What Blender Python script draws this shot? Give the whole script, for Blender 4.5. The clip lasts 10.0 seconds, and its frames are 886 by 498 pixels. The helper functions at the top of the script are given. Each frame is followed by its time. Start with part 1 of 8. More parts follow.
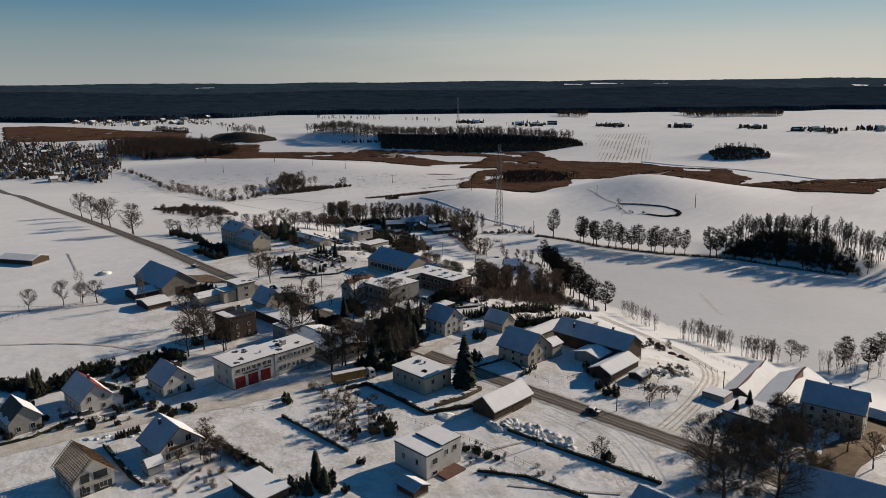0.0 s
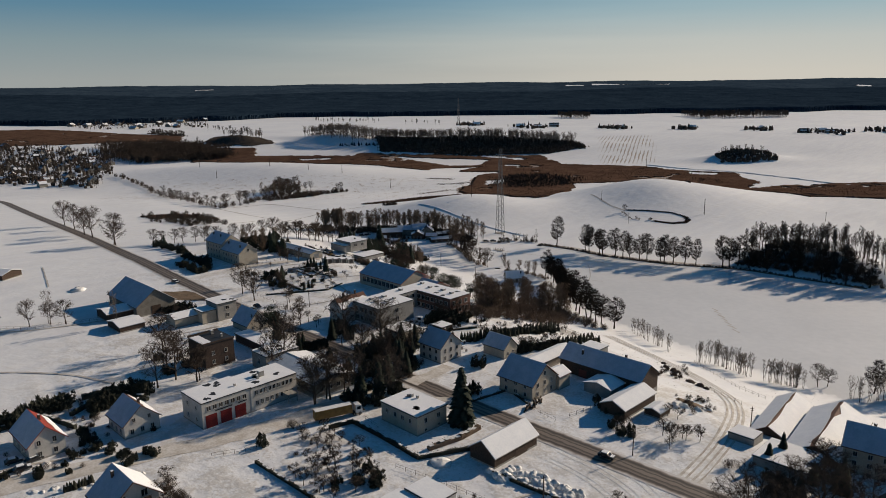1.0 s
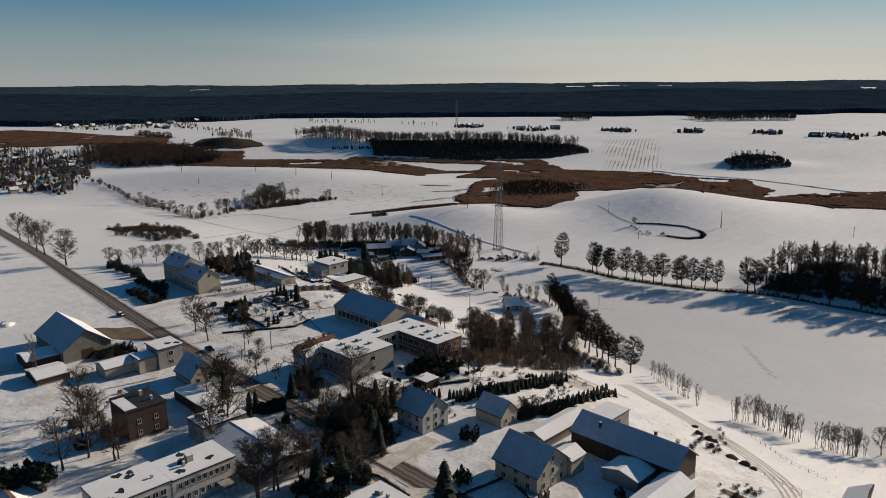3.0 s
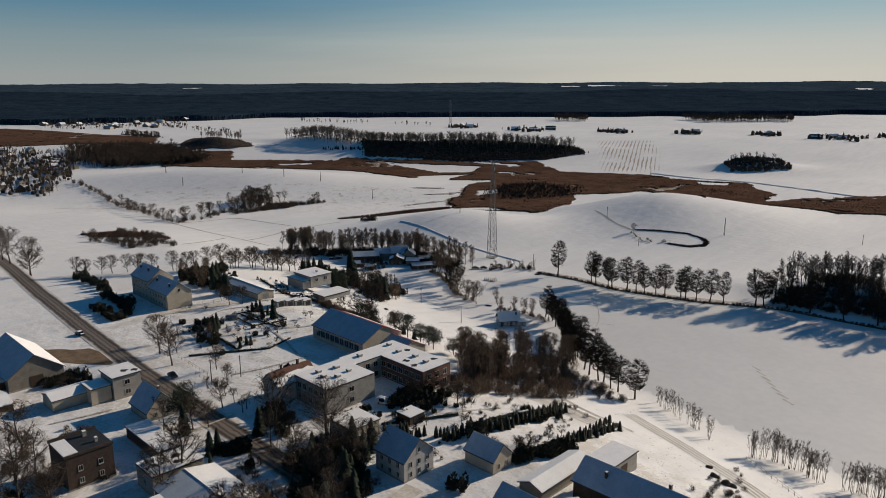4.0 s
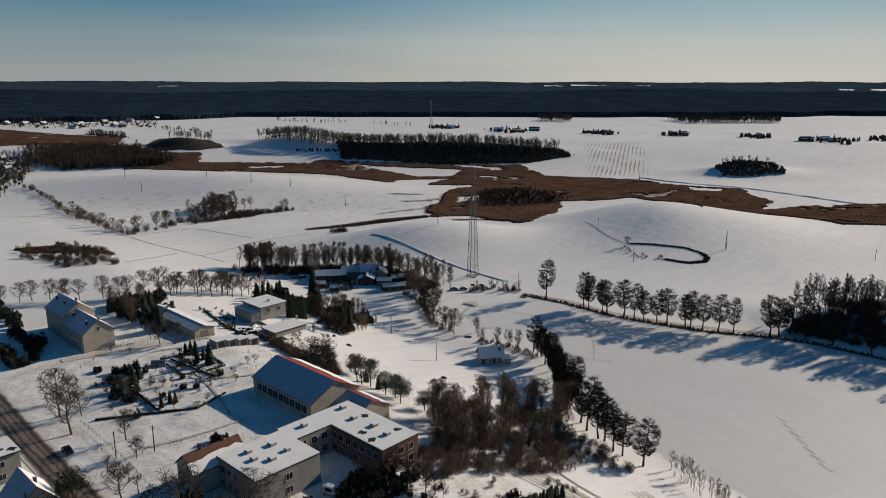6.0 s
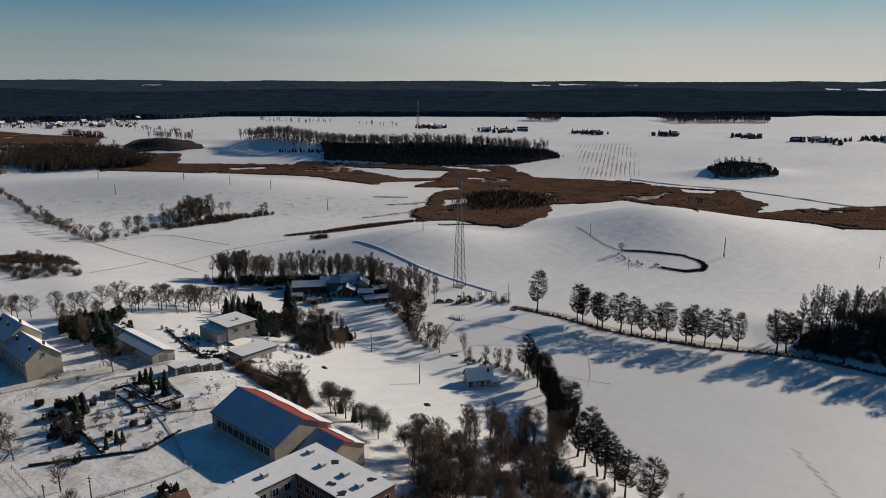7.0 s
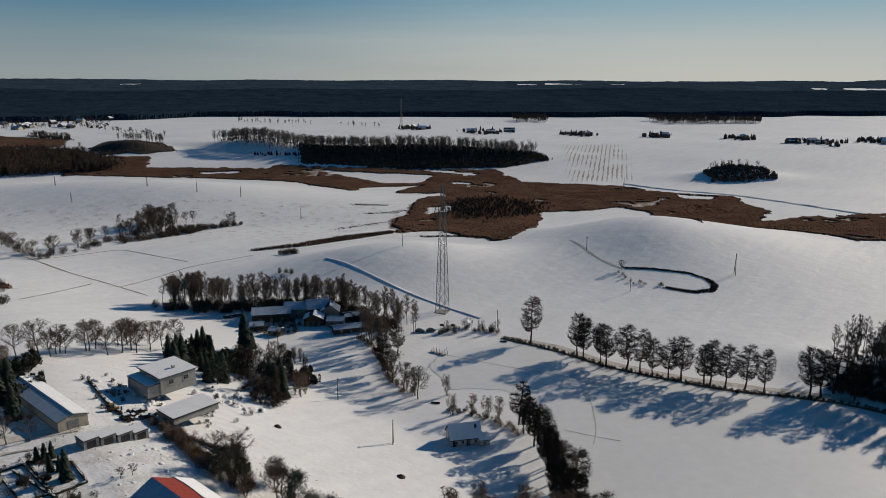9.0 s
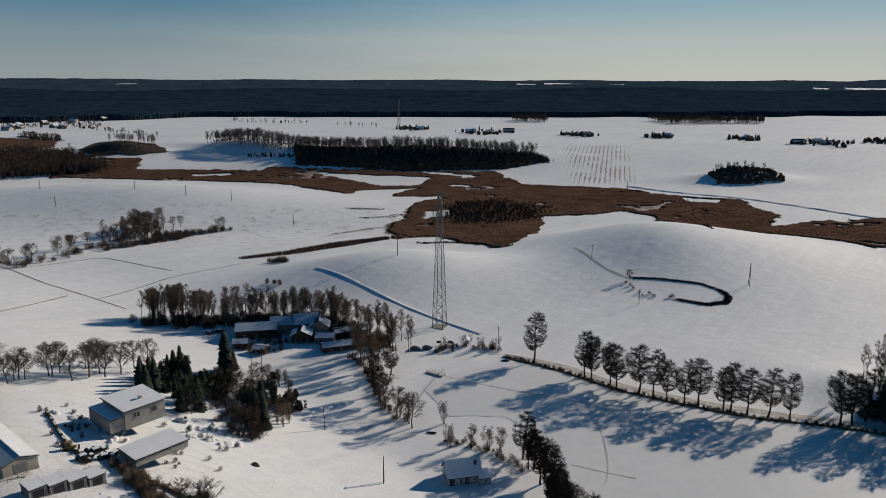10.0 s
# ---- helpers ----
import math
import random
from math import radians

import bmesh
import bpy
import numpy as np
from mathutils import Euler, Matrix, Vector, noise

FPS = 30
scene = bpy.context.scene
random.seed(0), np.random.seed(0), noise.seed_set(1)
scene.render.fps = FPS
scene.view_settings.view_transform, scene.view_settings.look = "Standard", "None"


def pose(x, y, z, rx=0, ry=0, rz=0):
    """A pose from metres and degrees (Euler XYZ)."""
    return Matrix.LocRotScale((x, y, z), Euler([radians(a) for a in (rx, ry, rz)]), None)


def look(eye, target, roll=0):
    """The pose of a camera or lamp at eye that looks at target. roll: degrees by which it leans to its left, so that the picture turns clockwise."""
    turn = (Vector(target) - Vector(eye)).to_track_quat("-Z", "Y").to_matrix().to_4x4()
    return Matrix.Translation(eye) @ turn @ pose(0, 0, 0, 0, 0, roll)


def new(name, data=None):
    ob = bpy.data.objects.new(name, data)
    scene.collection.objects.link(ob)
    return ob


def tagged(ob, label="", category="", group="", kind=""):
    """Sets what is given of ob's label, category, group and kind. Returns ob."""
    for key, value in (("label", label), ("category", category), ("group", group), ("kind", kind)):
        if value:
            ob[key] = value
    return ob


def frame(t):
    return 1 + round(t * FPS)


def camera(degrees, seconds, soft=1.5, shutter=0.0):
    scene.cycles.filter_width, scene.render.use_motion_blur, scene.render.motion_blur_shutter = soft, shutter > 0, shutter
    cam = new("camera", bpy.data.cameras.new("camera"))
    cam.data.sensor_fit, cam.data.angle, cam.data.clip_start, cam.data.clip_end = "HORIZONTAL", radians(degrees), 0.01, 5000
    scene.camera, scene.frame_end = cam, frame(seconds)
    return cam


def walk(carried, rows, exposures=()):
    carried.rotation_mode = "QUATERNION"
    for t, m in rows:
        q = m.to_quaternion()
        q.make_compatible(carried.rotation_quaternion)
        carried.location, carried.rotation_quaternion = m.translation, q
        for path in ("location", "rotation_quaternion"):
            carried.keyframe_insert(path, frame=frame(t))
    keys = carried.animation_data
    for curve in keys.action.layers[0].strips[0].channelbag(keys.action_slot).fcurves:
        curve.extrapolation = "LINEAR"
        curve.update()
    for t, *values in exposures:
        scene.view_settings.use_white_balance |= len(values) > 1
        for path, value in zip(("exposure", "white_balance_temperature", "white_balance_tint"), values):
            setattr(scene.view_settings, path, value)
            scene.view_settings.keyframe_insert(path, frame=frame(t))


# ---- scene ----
cam = camera(62.1, 10.0, soft=0.85)
METRES, EYE, TILT, LEAN, TURN = 248.0, 96.0, -2.7, 3.2, 44.3
ROWS = [
    (0.0, 0.0, 0.0, 0.0, 0.51, -10.73, -2.7),
    (0.5, 0.0031, 0.0501, 0.0028, 0.52, -10.66, -2.6),
    (1.0, 0.0071, 0.1008, 0.0056, 0.59, -10.63, -2.55),
    (1.5, 0.0112, 0.1519, 0.0079, 0.64, -10.64, -2.55),
    (2.0, 0.015, 0.203, 0.0111, 0.68, -10.63, -2.6),
    (2.5, 0.0187, 0.2545, 0.0142, 0.67, -10.6, -2.66),
    (4.0, 0.0309, 0.4066, 0.0219, 0.18, -10.63, -2.98),
    (4.5, 0.035, 0.4567, 0.0241, -0.09, -10.63, -3.03),
    (5.0, 0.0394, 0.5066, 0.0265, -0.38, -10.62, -3.07),
    (5.5, 0.0432, 0.5567, 0.029, -0.73, -10.63, -3.14),
    (7.0, 0.0562, 0.7061, 0.0355, -2.1, -10.65, -3.23),
    (7.5, 0.0604, 0.7553, 0.0375, -2.5, -10.64, -3.23),
    (8.0, 0.0646, 0.8039, 0.0393, -2.84, -10.62, -3.24),
    (8.5, 0.0692, 0.8517, 0.0417, -3.07, -10.63, -3.24),
    (9.0, 0.0736, 0.8996, 0.0438, -3.22, -10.64, -3.22),
    (9.5, 0.0781, 0.9475, 0.0454, -3.29, -10.65, -3.22),
    (10.0, 0.0821, 0.9954, 0.0472, -3.31, -10.66, -3.21),
]
walk(cam, [(t, pose(0, 0, EYE, TILT, LEAN, TURN) @ pose(METRES * x, METRES * y, METRES * z, 90 + pitch, roll, yaw)) for t, x, y, z, yaw, pitch, roll in ROWS], [(0.0, 0.02, 7100, 12), (5.0, -0.03, 7050, 11), (10.0, -0.15, 6600, 9)])

# ---- world, sun, exposure ----
SUN_AZ, SUN_EL = math.radians(78.0), math.radians(22.0)
SUN_DIR = Vector((math.cos(SUN_AZ) * math.cos(SUN_EL), math.sin(SUN_AZ) * math.cos(SUN_EL), math.sin(SUN_EL)))
sun = new("sun", bpy.data.lights.new("sun", "SUN"))
sun.data.energy, sun.data.angle, sun.data.color = 4.35, radians(0.55), (1.0, 0.885, 0.742)
sun.matrix_world = look(SUN_DIR * 400, (0, 0, 0))
sun["kind"] = "structure"

world = bpy.data.worlds.new("winter_sky")
scene.world = world
world.use_nodes = True
wn, wl = world.node_tree.nodes, world.node_tree.links
sky = wn.new("ShaderNodeTexSky")
sky.sky_type, sky.sun_disc = "NISHITA", False
sky.sun_elevation, sky.sun_rotation = SUN_EL, math.pi / 2 - SUN_AZ
sky.altitude, sky.air_density, sky.dust_density, sky.ozone_density = 100, 1.3, 0.0, 3.0
# a thin veil of cloud and haze low over the horizon, brighter towards the sun
coord, parts_of, aim = wn.new("ShaderNodeTexCoord"), wn.new("ShaderNodeSeparateXYZ"), wn.new("ShaderNodeVectorMath")
wl.new(coord.outputs["Generated"], parts_of.inputs[0])
aim.operation, aim.inputs[1].default_value = "DOT_PRODUCT", (math.cos(SUN_AZ), math.sin(SUN_AZ), 0)
wl.new(coord.outputs["Generated"], aim.inputs[0])


def sky_mix(fac, a, b):
    k = wn.new("ShaderNodeMix")
    k.data_type = "RGBA"
    wl.new(fac, k.inputs[0])
    wl.new(a, k.inputs[6])
    wl.new(b, k.inputs[7])
    return k.outputs[2]


def sky_ramp(value, lo, hi, stops):
    r, c = wn.new("ShaderNodeMapRange"), wn.new("ShaderNodeValToRGB")
    r.inputs["From Min"].default_value, r.inputs["From Max"].default_value = lo, hi
    wl.new(value, r.inputs["Value"])
    e = c.color_ramp.elements
    for k, (p, col) in enumerate(stops):
        q = e[k] if k < 2 else e.new(p)
        q.position, q.color = p, (*col, 1)
    wl.new(r.outputs[0], c.inputs["Fac"])
    return c.outputs["Color"]


HAZE = 1.05
shade_side = sky_ramp(parts_of.outputs["Z"], 0.0, 0.2, [(0.0, (0.29, 0.33, 0.345)), (1.0, (0.035, 0.12, 0.25)), (0.23, (0.2, 0.285, 0.33)), (0.42, (0.10, 0.22, 0.32)), (0.57, (0.058, 0.185, 0.32))])
sun_side = sky_ramp(parts_of.outputs["Z"], 0.0, 0.2, [(0.0, (0.53, 0.535, 0.505)), (1.0, (0.06, 0.19, 0.36)), (0.2, (0.45, 0.50, 0.505)), (0.38, (0.30, 0.43, 0.495)), (0.57, (0.18, 0.355, 0.475))])
cloud = wn.new("ShaderNodeTexNoise")
cloud.inputs["Scale"].default_value, cloud.inputs["Detail"].default_value = 3.0, 4.0
squash = wn.new("ShaderNodeMapping")
squash.inputs["Scale"].default_value = (0.6, 0.6, 9.0)
wl.new(coord.outputs["Generated"], squash.inputs["Vector"])
wl.new(squash.outputs[0], cloud.inputs["Vector"])
wob = wn.new("ShaderNodeMath")
wob.operation, wob.inputs[1].default_value = "MULTIPLY_ADD", 0.35
wl.new(cloud.outputs["Fac"], wob.inputs[0])
wl.new(aim.outputs["Value"], wob.inputs[2])
side = wn.new("ShaderNodeMapRange")
side.inputs["From Min"].default_value, side.inputs["From Max"].default_value = 0.38, 1.02
side.interpolation_type = "SMOOTHSTEP"
wl.new(wob.outputs[0], side.inputs["Value"])
far_side = sky_ramp(parts_of.outputs["Z"], 0.0, 0.2, [(0.0, (0.13, 0.18, 0.24)), (1.0, (0.03, 0.11, 0.24)), (0.3, (0.08, 0.15, 0.235))])
away = wn.new("ShaderNodeMapRange")
away.inputs["From Min"].default_value, away.inputs["From Max"].default_value = 0.02, -0.45
away.interpolation_type = "SMOOTHSTEP"
wl.new(aim.outputs["Value"], away.inputs["Value"])
veil = sky_mix(away.outputs[0], sky_mix(side.outputs[0], shade_side, sun_side), far_side)
low_sky, high_sky = wn.new("ShaderNodeBackground"), wn["Background"]
wl.new(veil, low_sky.inputs["Color"])
low_sky.inputs["Strength"].default_value = HAZE
deep = wn.new("ShaderNodeMix")
deep.data_type, deep.blend_type = "RGBA", "MULTIPLY"
deep.inputs[0].default_value, deep.inputs[7].default_value = 1.0, (0.27, 1.0, 1.4, 1)
wl.new(sky.outputs[0], deep.inputs[6])
wl.new(deep.outputs[2], high_sky.inputs["Color"])
high_sky.inputs["Strength"].default_value = 0.038
rise = wn.new("ShaderNodeMapRange")
rise.inputs["From Min"].default_value, rise.inputs["From Max"].default_value = 0.16, 0.32
rise.interpolation_type = "SMOOTHSTEP"
wl.new(parts_of.outputs["Z"], rise.inputs["Value"])
both = wn.new("ShaderNodeMixShader")
wl.new(rise.outputs[0], both.inputs[0])
wl.new(low_sky.outputs[0], both.inputs[1])
wl.new(high_sky.outputs[0], both.inputs[2])
wl.new(both.outputs[0], wn["World Output"].inputs["Surface"])


# ---- materials ----
def surface(name, a, b, size=1.0, rough=0.85, bump=0.0, metal=0.0, fine=6.0, spec=0.3, vary=0.0, detail=4.0):
    """A weathered surface between two colours, mottled at two scales; size: metres of the larger mottling."""
    m = bpy.data.materials.new(name)
    m.use_nodes = True
    n, l = m.node_tree.nodes, m.node_tree.links
    s = n["Principled BSDF"]
    co = n.new("ShaderNodeTexCoord")
    big, small = n.new("ShaderNodeTexNoise"), n.new("ShaderNodeTexNoise")
    big.inputs["Scale"].default_value, small.inputs["Scale"].default_value = 1.0 / size, fine / size
    big.inputs["Detail"].default_value = small.inputs["Detail"].default_value = detail
    mix = n.new("ShaderNodeMath")
    mix.operation, mix.inputs[1].default_value = "MULTIPLY_ADD", 0.45
    half = n.new("ShaderNodeMath")
    half.operation, half.inputs[1].default_value = "MULTIPLY", 0.55
    l.new(co.outputs["Object"], big.inputs["Vector"])
    l.new(co.outputs["Object"], small.inputs["Vector"])
    l.new(big.outputs["Fac"], half.inputs[0])
    l.new(small.outputs["Fac"], mix.inputs[0])
    l.new(half.outputs[0], mix.inputs[2])
    ramp = n.new("ShaderNodeValToRGB")
    ramp.color_ramp.elements[0].position, ramp.color_ramp.elements[1].position = 0.36, 0.64
    ramp.color_ramp.elements[0].color, ramp.color_ramp.elements[1].color = (*a, 1), (*b, 1)
    l.new(mix.outputs[0], ramp.inputs["Fac"])
    out = ramp.outputs["Color"]
    if vary:
        info, hue = n.new("ShaderNodeObjectInfo"), n.new("ShaderNodeHueSaturation")
        rng = n.new("ShaderNodeMapRange")
        rng.inputs["To Min"].default_value, rng.inputs["To Max"].default_value = 1 - vary, 1 + vary
        l.new(info.outputs["Random"], rng.inputs["Value"])
        l.new(rng.outputs[0], hue.inputs["Value"])
        l.new(out, hue.inputs["Color"])
        out = hue.outputs["Color"]
    l.new(out, s.inputs["Base Color"])
    s.inputs["Roughness"].default_value, s.inputs["Metallic"].default_value = rough, metal
    s.inputs["Specular IOR Level"].default_value = spec
    if bump:
        bm = n.new("ShaderNodeBump")
        bm.inputs["Strength"].default_value, bm.inputs["Distance"].default_value = 1.0, bump
        l.new(mix.outputs[0], bm.inputs["Height"])
        l.new(bm.outputs[0], s.inputs["Normal"])
    return m


SNOW_A, SNOW_B = (0.77, 0.78, 0.80), (0.87, 0.87, 0.87)
snow_roof = surface("roof snow", SNOW_A, SNOW_B, 3.0, 0.75, 0.06)
ice_snow = surface("snow on ice", (0.66, 0.66, 0.66), (0.74, 0.735, 0.73), 40.0, 0.5, 0.0, fine=12.0, spec=0.6)
# roof snow darkened and blued to imitate slopes turned from the sun
shaded_snow = surface("roof snow darkened for shade", (0.33, 0.40, 0.48), (0.45, 0.52, 0.60), 2.5, 0.6, 0.03)
snow_heap = surface("heaped snow", (0.62, 0.61, 0.59), (0.82, 0.82, 0.81), 1.2, 0.8, 0.12)
plaster_white = surface("white plaster", (0.4, 0.385, 0.36), (0.52, 0.5, 0.47), 2.5, 0.9, 0.01, vary=0.06)
plaster_cream = surface("cream plaster", (0.34, 0.3, 0.24), (0.44, 0.395, 0.325), 2.5, 0.9, 0.01)
plaster_grey = surface("grey plaster", (0.235, 0.225, 0.21), (0.33, 0.32, 0.3), 2.0, 0.92, 0.01)
plaster_dim = surface("weathered render", (0.15, 0.135, 0.115), (0.24, 0.22, 0.19), 2.0, 0.92, 0.01)
brick_dark = surface("dark brick", (0.045, 0.032, 0.027), (0.08, 0.055, 0.045), 0.8, 0.92, 0.01)
brick_red = surface("red brick", (0.12, 0.062, 0.048), (0.19, 0.10, 0.078), 0.8, 0.9, 0.01)
wood_dark = surface("dark boards", (0.040, 0.026, 0.019), (0.085, 0.055, 0.040), 0.5, 0.85, 0.01)
wood_red = surface("red stained boards", (0.10, 0.032, 0.024), (0.16, 0.055, 0.04), 0.6, 0.85, 0.01)
wood_pale = surface("new timber", (0.30, 0.19, 0.10), (0.42, 0.28, 0.16), 0.5, 0.8, 0.01)
tile_red = surface("red roof tiles", (0.2, 0.026, 0.017), (0.31, 0.05, 0.03), 1.0, 0.7, 0.02)
tile_brown = surface("brown roof tiles", (0.085, 0.038, 0.026), (0.16, 0.075, 0.052), 1.0, 0.8, 0.02)
metal_dark = surface("dark sheet metal", (0.028, 0.028, 0.030), (0.055, 0.055, 0.058), 1.0, 0.55, 0.0, 0.3)
metal_grey = surface("galvanised steel", (0.19, 0.20, 0.21), (0.30, 0.31, 0.32), 1.0, 0.5, 0.0, 0.6)
paint_red = surface("red painted gate", (0.16, 0.012, 0.011), (0.21, 0.018, 0.015), 1.5, 0.5)
paint_yellow = surface("faded yellow paint", (0.19, 0.105, 0.030), (0.28, 0.165, 0.05), 1.0, 0.6)
paint_white = surface("white painted frame", (0.4, 0.39, 0.37), (0.52, 0.51, 0.49), 0.5, 0.5)
steel_worn = surface("weathered steel lattice", (0.10, 0.105, 0.11), (0.17, 0.175, 0.18), 1.0, 0.6, 0.0, 0.4)
concrete = surface("concrete", (0.23, 0.22, 0.20), (0.36, 0.35, 0.33), 1.0, 0.9, 0.02)
rubber = surface("tyre rubber", (0.018, 0.018, 0.018), (0.03, 0.03, 0.03), 0.3, 0.9)
car_paint = surface("car paint", (0.02, 0.022, 0.026), (0.03, 0.032, 0.036), 2.0, 0.25, spec=0.5)
car_white = surface("white car paint", (0.62, 0.62, 0.62), (0.70, 0.70, 0.70), 2.0, 0.25, spec=0.5)
bark = surface("bark", (0.06, 0.048, 0.04), (0.12, 0.096, 0.079), 0.4, 0.95, 0.02, spec=0.0)
twig = surface("bare twigs", (0.058, 0.045, 0.037), (0.108, 0.084, 0.068), 1.5, 0.95, vary=0.2, spec=0.0)
twig_alder = surface("dark alder twigs", (0.019, 0.0155, 0.0135), (0.045, 0.036, 0.03), 1.5, 0.95, vary=0.2, spec=0.0)
bark_dark = surface("dark alder bark", (0.03, 0.025, 0.021), (0.06, 0.049, 0.041), 0.4, 0.95, 0.02, spec=0.0)
bark_grey = surface("grey-brown bark", (0.09, 0.075, 0.062), (0.16, 0.135, 0.115), 0.5, 0.95, spec=0.0)
twig_grey = surface("grey-brown twigs", (0.055, 0.044, 0.036), (0.105, 0.085, 0.07), 1.5, 0.95, vary=0.2, spec=0.0)
twig_warm = surface("brown willow twigs", (0.14, 0.102, 0.076), (0.23, 0.172, 0.13), 1.5, 0.95, vary=0.2, spec=0.0)
needle = surface("spruce needles", (0.02, 0.028, 0.019), (0.045, 0.058, 0.04), 0.8, 0.9, vary=0.2)
shrub_dark = surface("evergreen shrub", (0.026, 0.028, 0.02), (0.056, 0.056, 0.04), 0.5, 0.9, vary=0.25)
reed = surface("dry reeds", (0.074, 0.043, 0.03), (0.145, 0.086, 0.06), 22.0, 0.95, 0.25, fine=16.0, spec=0.0, detail=7.0)
twig_pale = surface("pale thin twigs", (0.15, 0.125, 0.105), (0.25, 0.215, 0.185), 1.5, 0.95, spec=0.0)
wood_brown = surface("bare brown trees", (0.06, 0.046, 0.037), (0.115, 0.088, 0.07), 12.0, 0.95, spec=0.0)
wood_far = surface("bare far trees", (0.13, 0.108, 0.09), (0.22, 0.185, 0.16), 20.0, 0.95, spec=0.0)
reed_dark = surface("alder scrub in the reeds", (0.05, 0.041, 0.035), (0.10, 0.08, 0.066), 6.0, 0.95, spec=0.0)
# both forest colours carry the blue of distance haze, the second more strongly
forest_blue = surface("haze-blue pine forest", (0.012, 0.024, 0.039), (0.025, 0.043, 0.063), 90.0, 0.95, fine=8.0, spec=0.0)
forest_haze = surface("far forest tinted for haze", (0.025, 0.044, 0.066), (0.048, 0.073, 0.098), 160.0, 0.95, fine=8.0, spec=0.0)
earth = surface("bare sandy earth", (0.10, 0.068, 0.042), (0.21, 0.15, 0.10), 3.0, 0.95, 0.05)

glass = bpy.data.materials.new("window glass")
glass.use_nodes = True
gs = glass.node_tree.nodes["Principled BSDF"]
gs.inputs["Base Color"].default_value, gs.inputs["Roughness"].default_value = (0.012, 0.014, 0.017, 1), 0.08


def snow_ground():
    """Wind-packed snow; the point colours say where dry grass (red), trodden or driven snow (green) and furrows (blue) show."""
    m = bpy.data.materials.new("field snow")
    m.use_nodes = True
    n, l = m.node_tree.nodes, m.node_tree.links
    s = n["Principled BSDF"]
    geo, at, sep = n.new("ShaderNodeNewGeometry"), n.new("ShaderNodeAttribute"), n.new("ShaderNodeSeparateColor")
    at.attribute_name = "cover"
    l.new(at.outputs["Color"], sep.inputs[0])

    def noise_at(scale, detail=5.0, rough=0.55, squash=None):
        t = n.new("ShaderNodeTexNoise")
        t.inputs["Scale"].default_value, t.inputs["Detail"].default_value, t.inputs["Roughness"].default_value = scale, detail, rough
        if squash:
            mp = n.new("ShaderNodeMapping")
            mp.inputs["Rotation"].default_value[2] = radians(squash[0])
            mp.inputs["Scale"].default_value = (1, squash[1], 1)
            l.new(geo.outputs["Position"], mp.inputs["Vector"])
            l.new(mp.outputs[0], t.inputs["Vector"])
        else:
            l.new(geo.outputs["Position"], t.inputs["Vector"])
        return t.outputs["Fac"]

    def calc(op, a, b, c=None):
        k = n.new("ShaderNodeMath")
        k.operation = op
        for i, v in enumerate((a, b, c)):
            if v is None:
                continue
            if isinstance(v, float):
                k.inputs[i].default_value = v
            else:
                l.new(v, k.inputs[i])
        return k.outputs[0]

    def blend(f, a, b):
        k = n.new("ShaderNodeMix")
        k.data_type, k.clamp_factor = "RGBA", True
        l.new(f, k.inputs[0])
        for v, i in ((a, 6), (b, 7)):
            if isinstance(v, tuple):
                k.inputs[i].default_value = (*v, 1)
            else:
                l.new(v, k.inputs[i])
        return k.outputs[2]

    broad, mid, fine = noise_at(0.012), noise_at(0.12, 4.0), noise_at(1.1, 6.0, 0.65)
    drift = noise_at(0.16, 4.0, 0.5, (35, 0.16))
    even = calc("MULTIPLY_ADD", broad, 0.45, calc("MULTIPLY_ADD", mid, 0.2, calc("MULTIPLY", drift, 0.35)))
    base = blend(n_clamp(n, l, calc("MULTIPLY_ADD", even, 3.6, -1.3)), (0.71, 0.715, 0.735), (0.85, 0.85, 0.845))
    # trodden, driven and dirty snow
    dirt = calc("MULTIPLY", calc("SUBTRACT", calc("ADD", calc("MULTIPLY", mid, 0.6), calc("MULTIPLY", fine, 0.5)), 0.52), 9.0)
    dirt = calc("MULTIPLY", n_clamp(n, l, dirt), sep.outputs[1])
    base = blend(dirt, base, (0.52, 0.48, 0.43))
    # dry grass poking through
    tuft = calc("SUBTRACT", calc("MULTIPLY_ADD", fine, 0.8, calc("MULTIPLY", mid, 0.5)), calc("SUBTRACT", 0.98, calc("MULTIPLY", sep.outputs[0], 0.6)))
    base = blend(n_clamp(n, l, calc("MULTIPLY", tuft, 10.0)), base, (0.20, 0.125, 0.072))
    # furrows along the ploughing
    wave = n.new("ShaderNodeTexWave")
    wave.inputs["Scale"].default_value, wave.inputs["Distortion"].default_value, wave.inputs["Detail"].default_value = 0.055, 1.5, 2.0
    mp = n.new("ShaderNodeMapping")
    mp.inputs["Rotation"].default_value[2] = radians(-28)
    l.new(geo.outputs["Position"], mp.inputs["Vector"])
    l.new(mp.outputs[0], wave.inputs["Vector"])
    # soft ripples of old ploughing under the snow of the open fields
    comb = n.new("ShaderNodeTexWave")
    comb.inputs["Scale"].default_value, comb.inputs["Distortion"].default_value, comb.inputs["Detail"].default_value, comb.inputs["Detail Scale"].default_value = 0.075, 22.0, 4.0, 0.22
    mp2 = n.new("ShaderNodeMapping")
    mp2.inputs["Rotation"].default_value[2] = radians(62)
    l.new(geo.outputs["Position"], mp2.inputs["Vector"])
    l.new(mp2.outputs[0], comb.inputs["Vector"])
    patch = n_clamp(n, l, calc("MULTIPLY", calc("SUBTRACT", noise_at(0.006, 3.0), 0.42), 5.0))
    ripple = calc("MULTIPLY", comb.outputs["Fac"], patch)
    thin = n_clamp(n, l, calc("MULTIPLY", calc("SUBTRACT", calc("MULTIPLY", ripple, drift), 0.42), 4.0))
